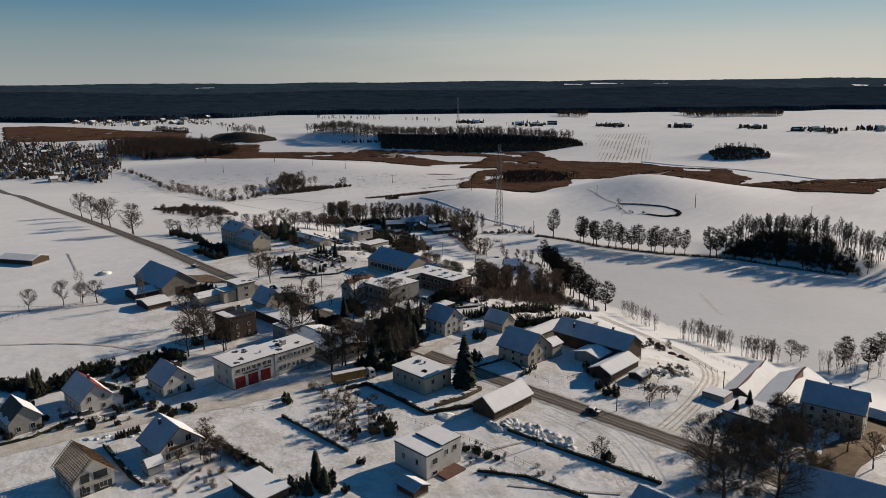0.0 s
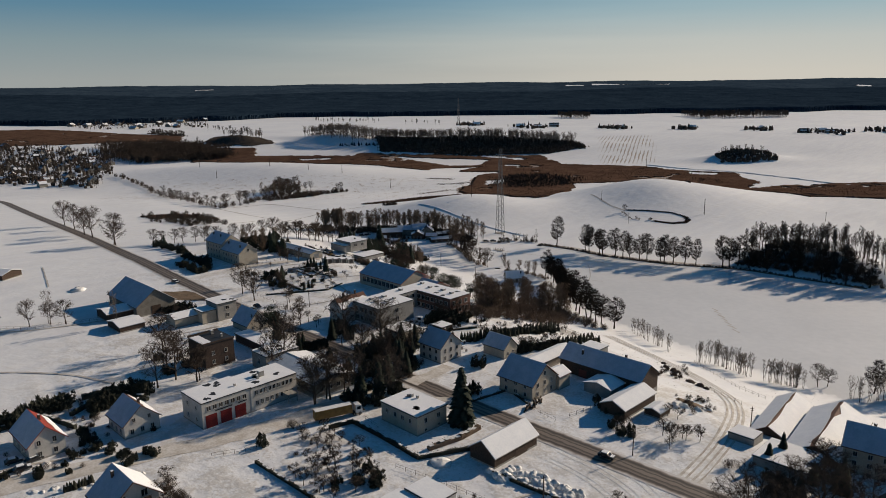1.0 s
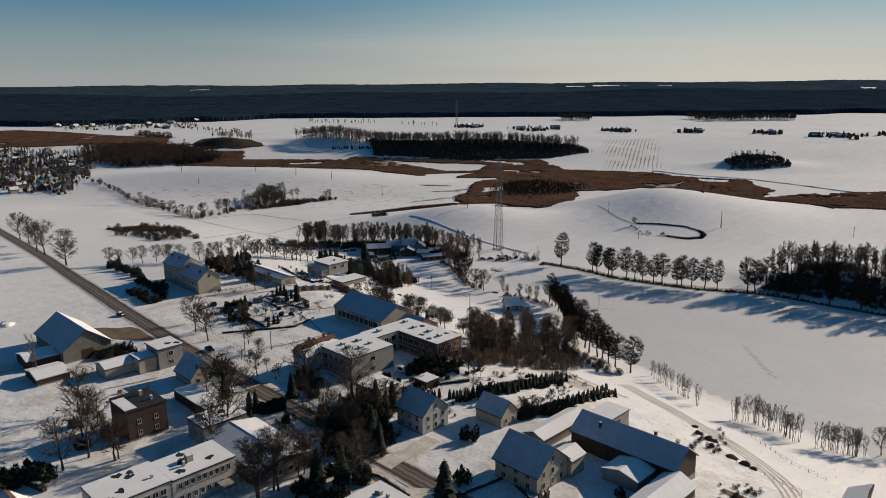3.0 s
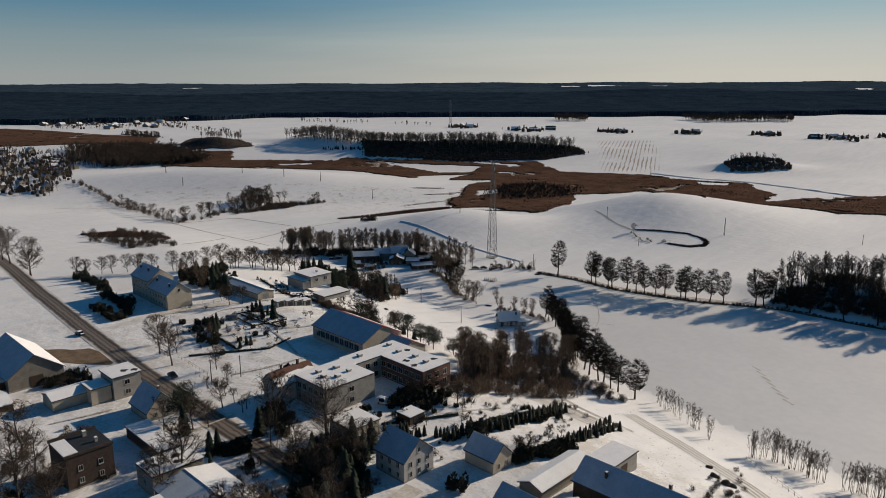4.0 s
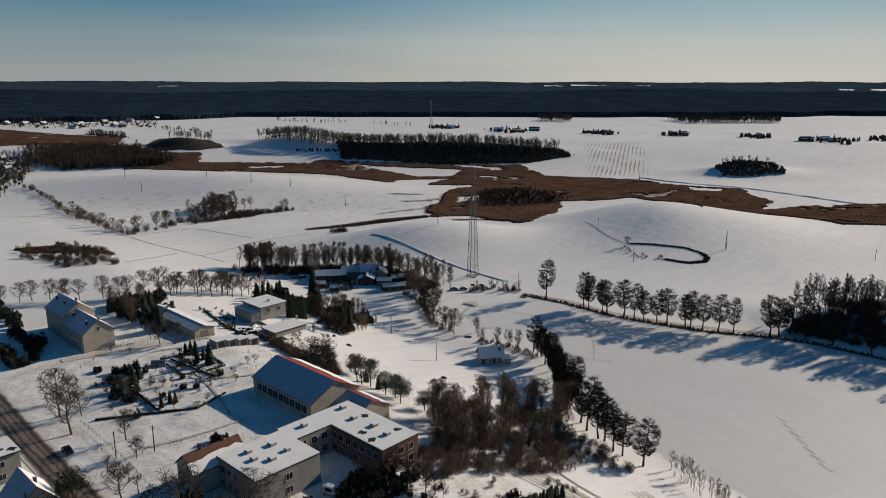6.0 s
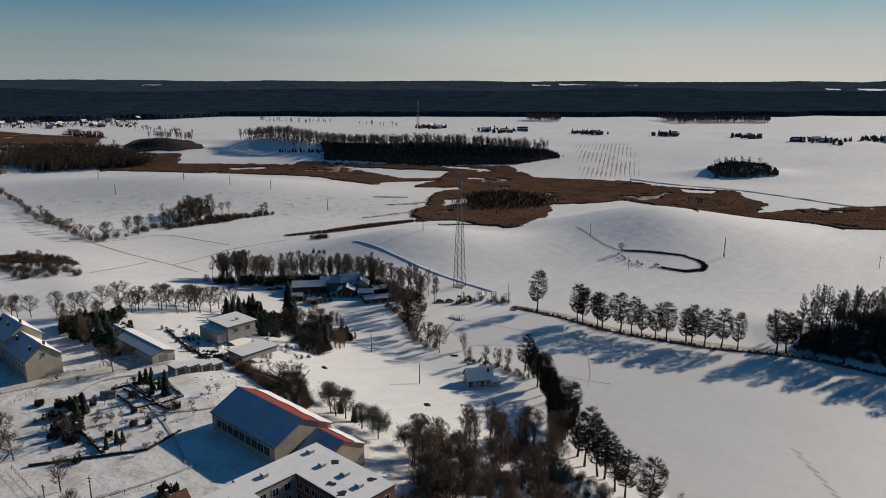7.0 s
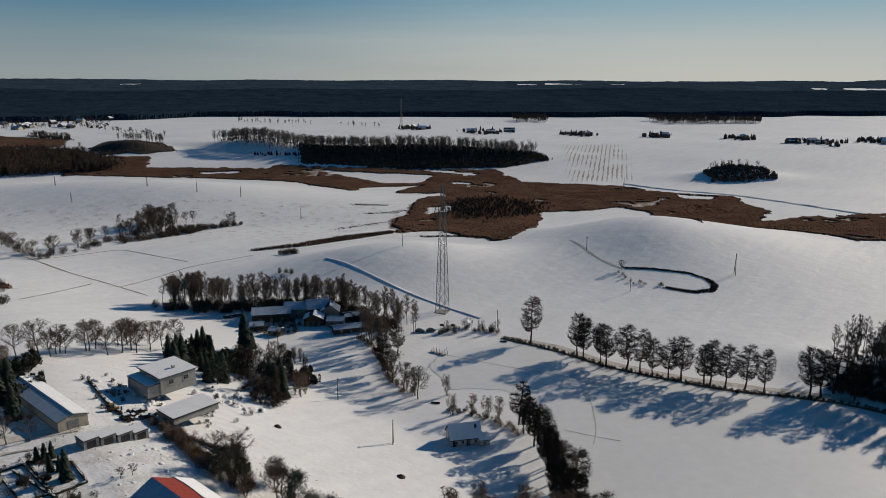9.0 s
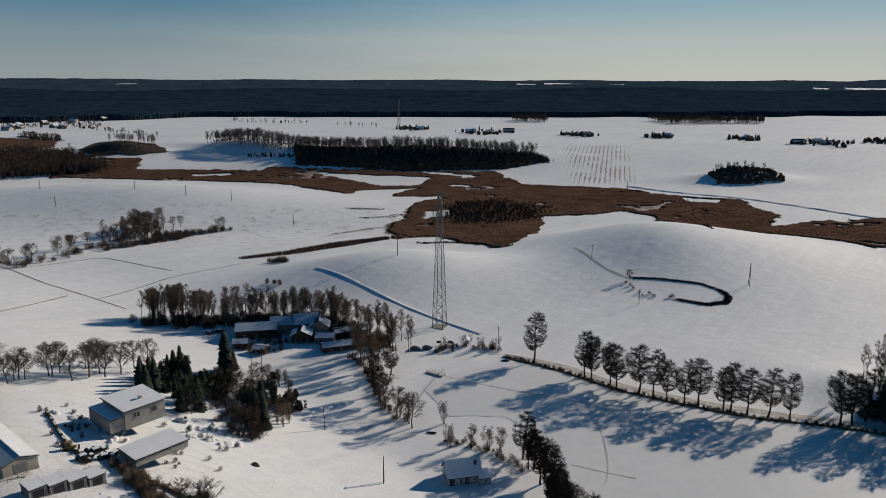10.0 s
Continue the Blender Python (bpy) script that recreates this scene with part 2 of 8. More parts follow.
    base = blend(calc("MULTIPLY", thin, 0.30), base, (0.50, 0.46, 0.42))
    rows = calc("MULTIPLY", calc("SUBTRACT", calc("MULTIPLY", wave.outputs["Fac"], noise_at(0.03)), 0.36), 6.0)
    base = blend(calc("MULTIPLY", n_clamp(n, l, rows), sep.outputs[2]), base, (0.36, 0.29, 0.23))
    l.new(base, s.inputs["Base Color"])
    s.inputs["Roughness"].default_value, s.inputs["Specular IOR Level"].default_value = 0.65, 0.3
    b1 = n.new("ShaderNodeBump")
    b1.inputs["Distance"].default_value = 0.8
    l.new(calc("MULTIPLY_ADD", calc("MULTIPLY_ADD", ripple, 0.03, drift), 0.5, calc("MULTIPLY", mid, calc("MULTIPLY_ADD", sep.outputs[1], 0.9, 0.3))), b1.inputs["Height"])
    b2 = n.new("ShaderNodeBump")
    b2.inputs["Distance"].default_value = 0.05
    l.new(fine, b2.inputs["Height"])
    l.new(b1.outputs[0], b2.inputs["Normal"])
    l.new(b2.outputs[0], s.inputs["Normal"])
    return m


def n_clamp(n, l, v):
    k = n.new("ShaderNodeClamp")
    l.new(v, k.inputs[0])
    return k.outputs[0]


field_snow = snow_ground()


def road_surface():
    """A cleared country road: dark wet wheel tracks, slush between them and packed snow at the edges, by the width running across."""
    m = bpy.data.materials.new("slushy road")
    m.use_nodes = True
    n, l = m.node_tree.nodes, m.node_tree.links
    s = n["Principled BSDF"]
    at, geo = n.new("ShaderNodeAttribute"), n.new("ShaderNodeNewGeometry")
    at.attribute_name = "across"
    no = n.new("ShaderNodeTexNoise")
    no.inputs["Scale"].default_value, no.inputs["Detail"].default_value = 0.35, 5
    l.new(geo.outputs["Position"], no.inputs["Vector"])
    add = n.new("ShaderNodeMath")
    add.operation, add.inputs[1].default_value = "MULTIPLY_ADD", 0.16
    l.new(no.outputs["Fac"], add.inputs[0])
    l.new(at.outputs["Fac"], add.inputs[2])
    ramp = n.new("ShaderNodeValToRGB")
    e = ramp.color_ramp.elements
    wet, slush, snowy = (0.05, 0.04, 0.032, 1), (0.2, 0.16, 0.128, 1), (0.62, 0.59, 0.56, 1)
    e[0].position, e[0].color = 0.10, snowy
    e[1].position, e[1].color = 0.20, slush
    for p, c in ((0.25, wet), (0.31, wet), (0.36, slush), (0.47, wet), (0.53, slush), (0.62, slush), (0.67, wet), (0.73, slush), (0.82, wet), (0.87, wet), (0.93, slush), (1.0, snowy)):
        k = e.new(p)
        k.color = c
    l.new(add.outputs[0], ramp.inputs["Fac"])
    l.new(ramp.outputs["Color"], s.inputs["Base Color"])
    s.inputs["Roughness"].default_value = 0.6
    return m


road_mat = road_surface()
track_mat = surface("rutted snow track", (0.34, 0.29, 0.24), (0.66, 0.63, 0.59), 2.2, 0.8, 0.06)
street_mat = surface("packed street snow", (0.46, 0.41, 0.35), (0.70, 0.67, 0.63), 4.0, 0.8, 0.05)


# ---- mesh helpers ----
class Shape:
    """Gathers boxes, tubes, slabs and blades into one mesh."""

    def __init__(self):
        self.v, self.f = [], []

    def add(self, verts, faces):
        k = len(self.v)
        self.v += [tuple(p) for p in verts]
        self.f += [tuple(i + k for i in q) for q in faces]
        return self

    def box(self, x, y, z, sx, sy, sz, turn=0.0):
        """A box on its base centre."""
        c, s = math.cos(turn), math.sin(turn)
        p = [(x + c * a * sx / 2 - s * b * sy / 2, y + s * a * sx / 2 + c * b * sy / 2, z + h * sz) for h in (0, 1) for a, b in ((-1, -1), (1, -1), (1, 1), (-1, 1))]
        return self.add(p, [(3, 2, 1, 0), (4, 5, 6, 7), (0, 1, 5, 4), (1, 2, 6, 5), (2, 3, 7, 6), (3, 0, 4, 7)])

    def slab(self, quad, thick):
        """A plate of four corners, thickened along its own normal."""
        q = [Vector(p) for p in quad]
        nrm = (q[1] - q[0]).cross(q[3] - q[0]).normalized() * thick
        p = q + [a + nrm for a in q]
        return self.add(p, [(3, 2, 1, 0), (4, 5, 6, 7), (0, 1, 5, 4), (1, 2, 6, 5), (2, 3, 7, 6), (3, 0, 4, 7)])

    def tube(self, a, b, ra, rb, sides=4, cap=False):
        a, b = Vector(a), Vector(b)
        d = (b - a).normalized()
        s = d.cross(Vector((0.31, 0.17, 0.93)) if abs(d.z) < 0.9 else Vector((1, 0.1, 0))).normalized()
        t = d.cross(s)
        ring = [s * math.cos(2 * math.pi * i / sides) + t * math.sin(2 * math.pi * i / sides) for i in range(sides)]
        p = [a + r * ra for r in ring] + [b + r * rb for r in ring]
        f = [(i, (i + 1) % sides, sides + (i + 1) % sides, sides + i) for i in range(sides)]
        if cap:
            f.append(tuple(range(sides, 2 * sides)))
        return self.add(p, f)

    def blade(self, p, tip, w):
        """A thin pointed sliver."""
        p, tip = Vector(p), Vector(tip)
        s = (tip - p).cross(Vector((random.uniform(-1, 1), random.uniform(-1, 1), random.uniform(-1, 1)))).normalized() * w
        return self.add([p - s, p + s, tip], [(0, 1, 2)])

    def mesh(self, name, material=None, smooth=False):
        me = bpy.data.meshes.new(name)
        me.from_pydata(self.v, [], self.f)
        if material:
            me.materials.append(material)
        if smooth:
            me.shade_smooth()
        return me


def part(name, shape, material, parent, label="", smooth=False):
    me = shape if isinstance(shape, bpy.types.Mesh) else shape.mesh(name, material, smooth)
    ob = new(name, me)
    ob.parent = parent
    if label:
        ob["label"] = label
    return ob


def thing(name, x, y, z, turn, label, category, group="", kind=""):
    ob = new(name)
    ob.empty_display_size = 0.5
    ob.matrix_basis = pose(x, y, z, 0, 0, turn)
    return tagged(ob, label, category, group, kind)


def solid(name, shape, material, label, category, group="", kind="", smooth=False):
    return tagged(new(name, shape.mesh(name, material, smooth)), label, category, group, kind)


# ---- the land ----
# axes of the flight: u ahead, v to the right
AX, AY = -math.sin(math.radians(44.5)), math.cos(math.radians(44.5))


def uv(x, y):
    return x * AX + y * AY, x * AY - y * AX


def xy(u, v):
    return u * AX + v * AY, u * AY - v * AX


def step(a, b, t):
    t = min(1.0, max(0.0, (t - a) / (b - a)))
    return t * t * (3 - 2 * t)


def ease(a, b, t):
    """Like step, but straighter between its ends."""
    t = min(1.0, max(0.0, (t - a) / (b - a)))
    return 0.65 * t + 0.35 * t * t * (3 - 2 * t)


def bump(u, v, cu, cv, ru, rv, turn=0.0):
    """A rounded hill of height 1."""
    c, s = math.cos(math.radians(turn)), math.sin(math.radians(turn))
    du, dv = u - cu, v - cv
    a, b = (c * du + s * dv) / ru, (c * dv - s * du) / rv
    return math.exp(-(a * a + b * b))


def height(x, y):
    """The land: a village on a low rise, a frozen lake to its right, wet meadows, rolling fields, a wooded plain."""
    u, v = uv(x, y)
    edge = 72 + 0.75 * min(140.0, max(0.0, 275 - u)) - 0.72 * max(0.0, u - 275)
    far = step(-60, -240, v)
    a, b = ease(42, -76, edge - v), ease(490 - 110 * far, 700 + 80 * far, u)
    low = 1 - (1 - a) * (1 - b)
    z = -0.6 - 21.8 * low - 6.0 * step(720, 830, u)
    z += 17.5 * bump(u, v, 655, 18, 45, 75, -10)
    z += 24.0 * step(58, 205, v) * (1 - 0.85 * step(165, 350, v)) * math.exp(-(((u - 700) / 72) ** 2))
    z += 19.0 * bump(u, v, 950, -230, 80, 200, 10)
    z += 19.0 * step(1040, 1400, u + 0.1 * v)
    z += 12.5 * bump(u, v, 1072, 415, 27, 58)
    z += 12.0 * bump(u, v, 464, 230, 20, 50, 42)
    z += 17.0 * bump(u, v, 1205, 20, 42, 180, -4)
    z += 17.0 * bump(u, v, 1283, -172, 30, 105, 35)
    z += 15.0 * bump(u, v, 1295, -365, 23, 50)
    z += 42.0 * step(2200, 4900, u)
    return z

def ground(x, y, dz=0.0):
    return height(x, y) + dz


def inside(poly, x, y):
    hit = False
    for (x0, y0), (x1, y1) in zip(poly, poly[1:] + poly[:1]):
        if (y0 > y) != (y1 > y) and x < x0 + (y - y0) * (x1 - x0) / (y1 - y0):
            hit = not hit
    return hit


MAIN_REEDS = [(-1248.1, 607.9), (-1159.6, 647.5), (-1124.8, 679.6), (-1039.8, 625.4), (-909.2, 718.3), (-915.9, 731.8), (-867.6, 764.1), (-790.6, 825.4), (-712, 894.6), (-698.5, 911.3), (-655.7, 882.3), (-629.1, 867.4), (-537.2, 915), (-528.4, 917.8), (-463.4, 910.3), (-407.7, 932.6), (-386.3, 895.4), (-355, 873.1), (-345.4, 810.7), (-327, 855.6), (-277.3, 925), (-221.4, 993.8), (-199.1, 776.7), (-245.5, 753.1), (-285.4, 702.6), (-321, 674.4), (-336.4, 659.2), (-436.9, 791), (-467.9, 796.9), (-484.4, 754.2), (-507.2, 724.7), (-487.1, 690.4), (-453, 617.1), (-447.1, 596.8), (-401.5, 566.4), (-433.2, 572.4), (-465, 582.3), (-521.8, 597.8), (-534.5, 567.1), (-567.1, 593.5), (-584.2, 625.5), (-607.4, 658.9), (-628.4, 692.6), (-629, 730.5), (-642.3, 745.7), (-675.7, 701.4), (-694.5, 745.7), (-696.5, 774.6), (-716.7, 742.1), (-729.9, 712.7), (-709.7, 678.6), (-835.4, 688.2), (-924.2, 634.5), (-1067.7, 534.4)]
ISLANDS = [[(-856.6, 755), (-830.1, 772.7), (-781.3, 806.4), (-734.6, 831), (-711.2, 783.1), (-737, 753.3), (-776, 755.2), (-824.7, 754.5)], [(-962.5, 653.7), (-927.7, 690.2), (-920.6, 681.4), (-948.2, 648.9)], [(-688.9, 813.7), (-669.8, 825.9), (-662.5, 811.8), (-678.9, 802)], [(-589.3, 665.7), (-583.6, 690.3), (-566.9, 669.3), (-572, 635.8)], [(-781.6, 831.2), (-747.4, 860.8), (-698.3, 877.2), (-694.7, 861.9), (-752.1, 845.2)], [(-464.1, 904.9), (-422.6, 919), (-418.2, 900.5), (-442.5, 882.9)]]
POND_REEDS = [(-610.6, 266.2), (-603.8, 290.7), (-565.5, 302.3), (-508.7, 284), (-520, 260.8), (-569.6, 251.9)]
NORTH_REEDS = [(-1823.8, 470.2), (-1788, 538.3), (-1644.2, 582.2), (-1481, 609.4), (-1340.2, 657.7), (-1280.7, 617.2), (-1368.6, 531.7), (-1426.1, 455), (-1497.1, 383.7)]


def reedy(x, y, z):
    """Where the dry reeds stand, with a wavering edge."""
    u, v = uv(x, y)
    if u < 600:
        return False
    x += 5 * noise.noise((x * 0.05, y * 0.05, 1)) + 3 * noise.noise((x * 0.2, y * 0.2, 2))
    y += 5 * noise.noise((x * 0.05, y * 0.05, 8)) + 3 * noise.noise((x * 0.2, y * 0.2, 9))
    if z < -18.5 and inside(MAIN_REEDS, x, y):
        return not any(inside(q, x, y) for q in ISLANDS)
    return inside(POND_REEDS, x, y) or inside(NORTH_REEDS, x, y)


def land():
    rows = list(range(-500, -60, 40)) + list(range(-60, 720, 4)) + list(range(720, 1500, 8)) + list(range(1500, 4960, 50))
    cols = 280
    verts, cover = [], []
    for u in rows:
        half = 420 + 0.72 * max(0, u)
        for k in range(cols + 1):
            v = half * (2 * k / cols - 1)
            x, y = xy(u, v)
            verts.append((x, y, height(x, y)))
            meadow = step(690, 760, u) * step(930, 880, u) * step(-420, -340, v) * step(110, 20, v)
            edge = 72 + 0.75 * min(140.0, max(0.0, 275 - u)) - 0.72 * max(0.0, u - 275)
            bank = step(-75, -45, edge - v) * step(5, -20, edge - v) * step(480, 430, u)
            yards = step(-25, 15, edge - v) * step(455, 400, u) * step(-160, -120, v + 0.12 * (u - 300)) * step(60, 140, u)
            strip = step(1050, 1080, u) * step(1340, 1290, u) * step(214 + 0.16 * (u - 1060), 222 + 0.16 * (u - 1060), v) * step(292 + 0.24 * (u - 1060), 284 + 0.24 * (u - 1060), v)
            marsh = 0.0
            if reedy(x, y, verts[-1][2]):
                marsh = 0.75
            cover.append((marsh + 0.44 * meadow + 0.28 * bank + 0.20 * yards, 0.10 + 0.55 * yards, strip, 1))
    w = cols + 1
    faces = [(r * w + c, r * w + c + 1, (r + 1) * w + c + 1, (r + 1) * w + c) for r in range(len(rows) - 1) for c in range(cols)]
    me = bpy.data.meshes.new("ground")
    me.from_pydata(verts, [], faces)
    me.materials.append(field_snow)
    me.shade_smooth()
    me.attributes.new("cover", "FLOAT_COLOR", "POINT").data.foreach_set("color", np.array(cover, np.float32).ravel())
    tagged(new("ground", me), "snow-covered rolling farmland with dry grass showing through", "ground", kind="structure")


land()


def lake():
    """Snow on the ice, with a wavering shore."""
    shore = [(-325.4, 426.4), (-305.4, 429.8), (-275.7, 428.2), (-249.6, 433.5), (-229.8, 439.3), (-204.4, 452)] + [(-150, 500), (-60, 600), (120, 520), (40, 330)]
    shore += [(-69, 311.5), (-101.2, 293), (-117.9, 282.8), (-142.3, 286.4), (-179.5, 298.6), (-197.1, 308.5)] + [(-192.9, 311.1), (-204, 320), (-222, 334), (-238, 343), (-256, 358), (-270, 367)] + [(-284.8, 380.7), (-297.2, 383.7), (-311.7, 370.8), (-333, 381.5), (-336.2, 399.5)]
    ring = []
    for (x0, y0), (x1, y1) in zip(shore, shore[1:] + shore[:1]):
        n = max(1, int(math.dist((x0, y0), (x1, y1)) / 4))
        for i in range(n):
            x, y = x0 + (x1 - x0) * i / n, y0 + (y1 - y0) * i / n
            ring.append((x + 2.5 * noise.noise((x * 0.1, y * 0.1, 0)), y + 2.5 * noise.noise((x * 0.1, y * 0.1, 7)), -22.30))
    me = bpy.data.meshes.new("lake")
    me.from_pydata(ring, [], [tuple(range(len(ring)))])
    bm = bmesh.new()
    bm.from_mesh(me)
    bmesh.ops.triangulate(bm, faces=bm.faces[:])
    bmesh.ops.recalc_face_normals(bm, faces=bm.faces[:])
    bm.to_mesh(me)
    bm.free()
    me.materials.append(ice_snow)
    tagged(new("lake", me), "frozen lake under smooth untouched snow", "lake", kind="structure")


lake()


def ribbon(name, pts, width, material, lift, label, category, kind="structure", across=5, rag=0.0, crown=0.0):
    """A road or path laid over the land along a line of points."""
    line = []
    for (x0, y0), (x1, y1) in zip(pts, pts[1:]):
        k = max(1, int(math.hypot(x1 - x0, y1 - y0) / 4))
        line += [(x0 + (x1 - x0) * i / k, y0 + (y1 - y0) * i / k) for i in range(k)]
    line.append(pts[-1])
    for _ in range(4):
        line = [line[0]] + [((a[0] + 2 * b[0] + c[0]) / 4, (a[1] + 2 * b[1] + c[1]) / 4) for a, b, c in zip(line, line[1:], line[2:])] + [line[-1]]
    verts, faces, shares = [], [], []
    for i, (x, y) in enumerate(line):
        a, b = line[max(0, i - 1)], line[min(len(line) - 1, i + 1)]
        d = math.hypot(b[0] - a[0], b[1] - a[1]) or 1
        nx, ny = -(b[1] - a[1]) / d, (b[0] - a[0]) / d
        for k in range(across + 1):
            s = k / across
            o = (s - 0.5) * width * (1 + rag * (noise.noise((x * 0.11, y * 0.11, round(s) * 3.0)) + 0.7 * noise.noise((x * 0.45, y * 0.45, round(s) * 5.0))))
            px, py = x + nx * o, y + ny * o
            verts.append((px, py, height(px, py) + lift + crown * math.sin(math.pi * s) * (1 + 0.4 * noise.noise((x * 0.07, y * 0.07, 3.0)))))
            shares.append(s)
    w = across + 1
    for r in range(len(line) - 1):
        faces += [(r * w + c, (r + 1) * w + c, (r + 1) * w + c + 1, r * w + c + 1) for c in range(across)]
    me = bpy.data.meshes.new(name)
    me.from_pydata(verts, [], faces)
    me.materials.append(material)
    me.attributes.new("across", "FLOAT", "POINT").data.foreach_set("value", np.array(shares, np.float32))
    return tagged(new(name, me), label, category, kind=kind)


ribbon("road", [(-1264.9, 227.8), (-938.7, 229.3), (-668.3, 203.3), (-509.7, 189.1)] + [(-420, 178), (-360, 174), (-300, 171), (-150, 169), (-40, 172), (40, 176)], 8.5, road_mat, 0.10, "straight country road with wet wheel tracks and slush", "road", across=12)
ribbon("street", [(-212, 20), (-209, 50), (-202, 74), (-193, 99), (-187, 122), (-184, 145), (-176, 166)], 8.0, street_mat, 0.08, "village street of packed dirty snow", "street", rag=0.3)
ribbon("yard_drive", [(-186, 150), (-175, 158), (-160, 166)], 7, street_mat, 0.14, "driveway of packed brown snow", "driveway", rag=0.4)
def shifted(pts, o):
    out = []
    for n, (x, y) in enumerate(pts):
        a, b = pts[max(0, n - 1)], pts[min(len(pts) - 1, n + 1)]
        d = math.dist(a, b)
        out.append((x - (b[1] - a[1]) / d * o, y + (b[0] - a[0]) / d * o))
    return out


for o in (-2.6, -1.0, 0.7, 2.2):
    ribbon("wheel_rut", shifted([(-182.2, 285.5), (-158.2, 275.3), (-129.5, 261.3), (-108, 243.1), (-98.6, 225.3), (-91.7, 203.7), (-89.1, 182.6), (-88.6, 169.2)], o), 0.65, track_mat, 0.09, "curving wheel rut in snow down to the lake", "rut", rag=0.7)
for o in (-4.0, -2.2, -0.6, 1.0, 2.9, 4.6):
    ribbon("wheel_rut", shifted([(-216.6, 260.9), (-203.1, 262.3), (-183.7, 261.6), (-173.1, 261.2)], o), 0.7, track_mat, 0.09, "wheel rut in trodden snow above the lake", "rut", rag=0.8)
ribbon("field_bank", [(-467.7, 440), (-432.4, 441), (-408.8, 442.2), (-386.9, 443.5), (-372.5, 443.5), (-355.1, 443.1)], 2.8, field_snow, -0.1, "snowy bank along the foot of the hill", "bank", rag=0.4, crown=0.65)
ribbon("road_bank", [(-536.2, 935.4), (-483.2, 931), (-414, 942.8), (-355.1, 932.1), (-269.3, 908.3)], 7.0, snow_heap, -0.1, "snowy embankment of a field road", "bank", rag=0.5, crown=1.1)
ribbon("field_path", [(-386.9, 576.8), (-354.4, 556.4), (-337.9, 553.5)], 1.6, track_mat, 0.12, "footpath across the snowy hill", "path", rag=0.6)
ribbon("meadow_track", [(-634.9, 560.7), (-649.3, 579.2), (-667.3, 620.6)], 2.0, snow_heap, 0.10, "bright driven track over the meadow", "track", rag=0.5)
ribbon("shore_lane", [(-331.8, 429.1), (-309.6, 436.3), (-278.9, 434.2), (-252.1, 439.4), (-231.3, 446.7), (-205.8, 457.9), (-194.6, 460.2)], 4.0, track_mat, 0.09, "lane behind the row of alders", "lane", rag=0.4)


# ---- trees ----
def rnd(a, b):
    return random.uniform(a, b)


def lean_dir(base, spread):
    d = Vector(base) + Vector((rnd(-1, 1), rnd(-1, 1), rnd(-1, 1))) * spread
    return d.normalized()


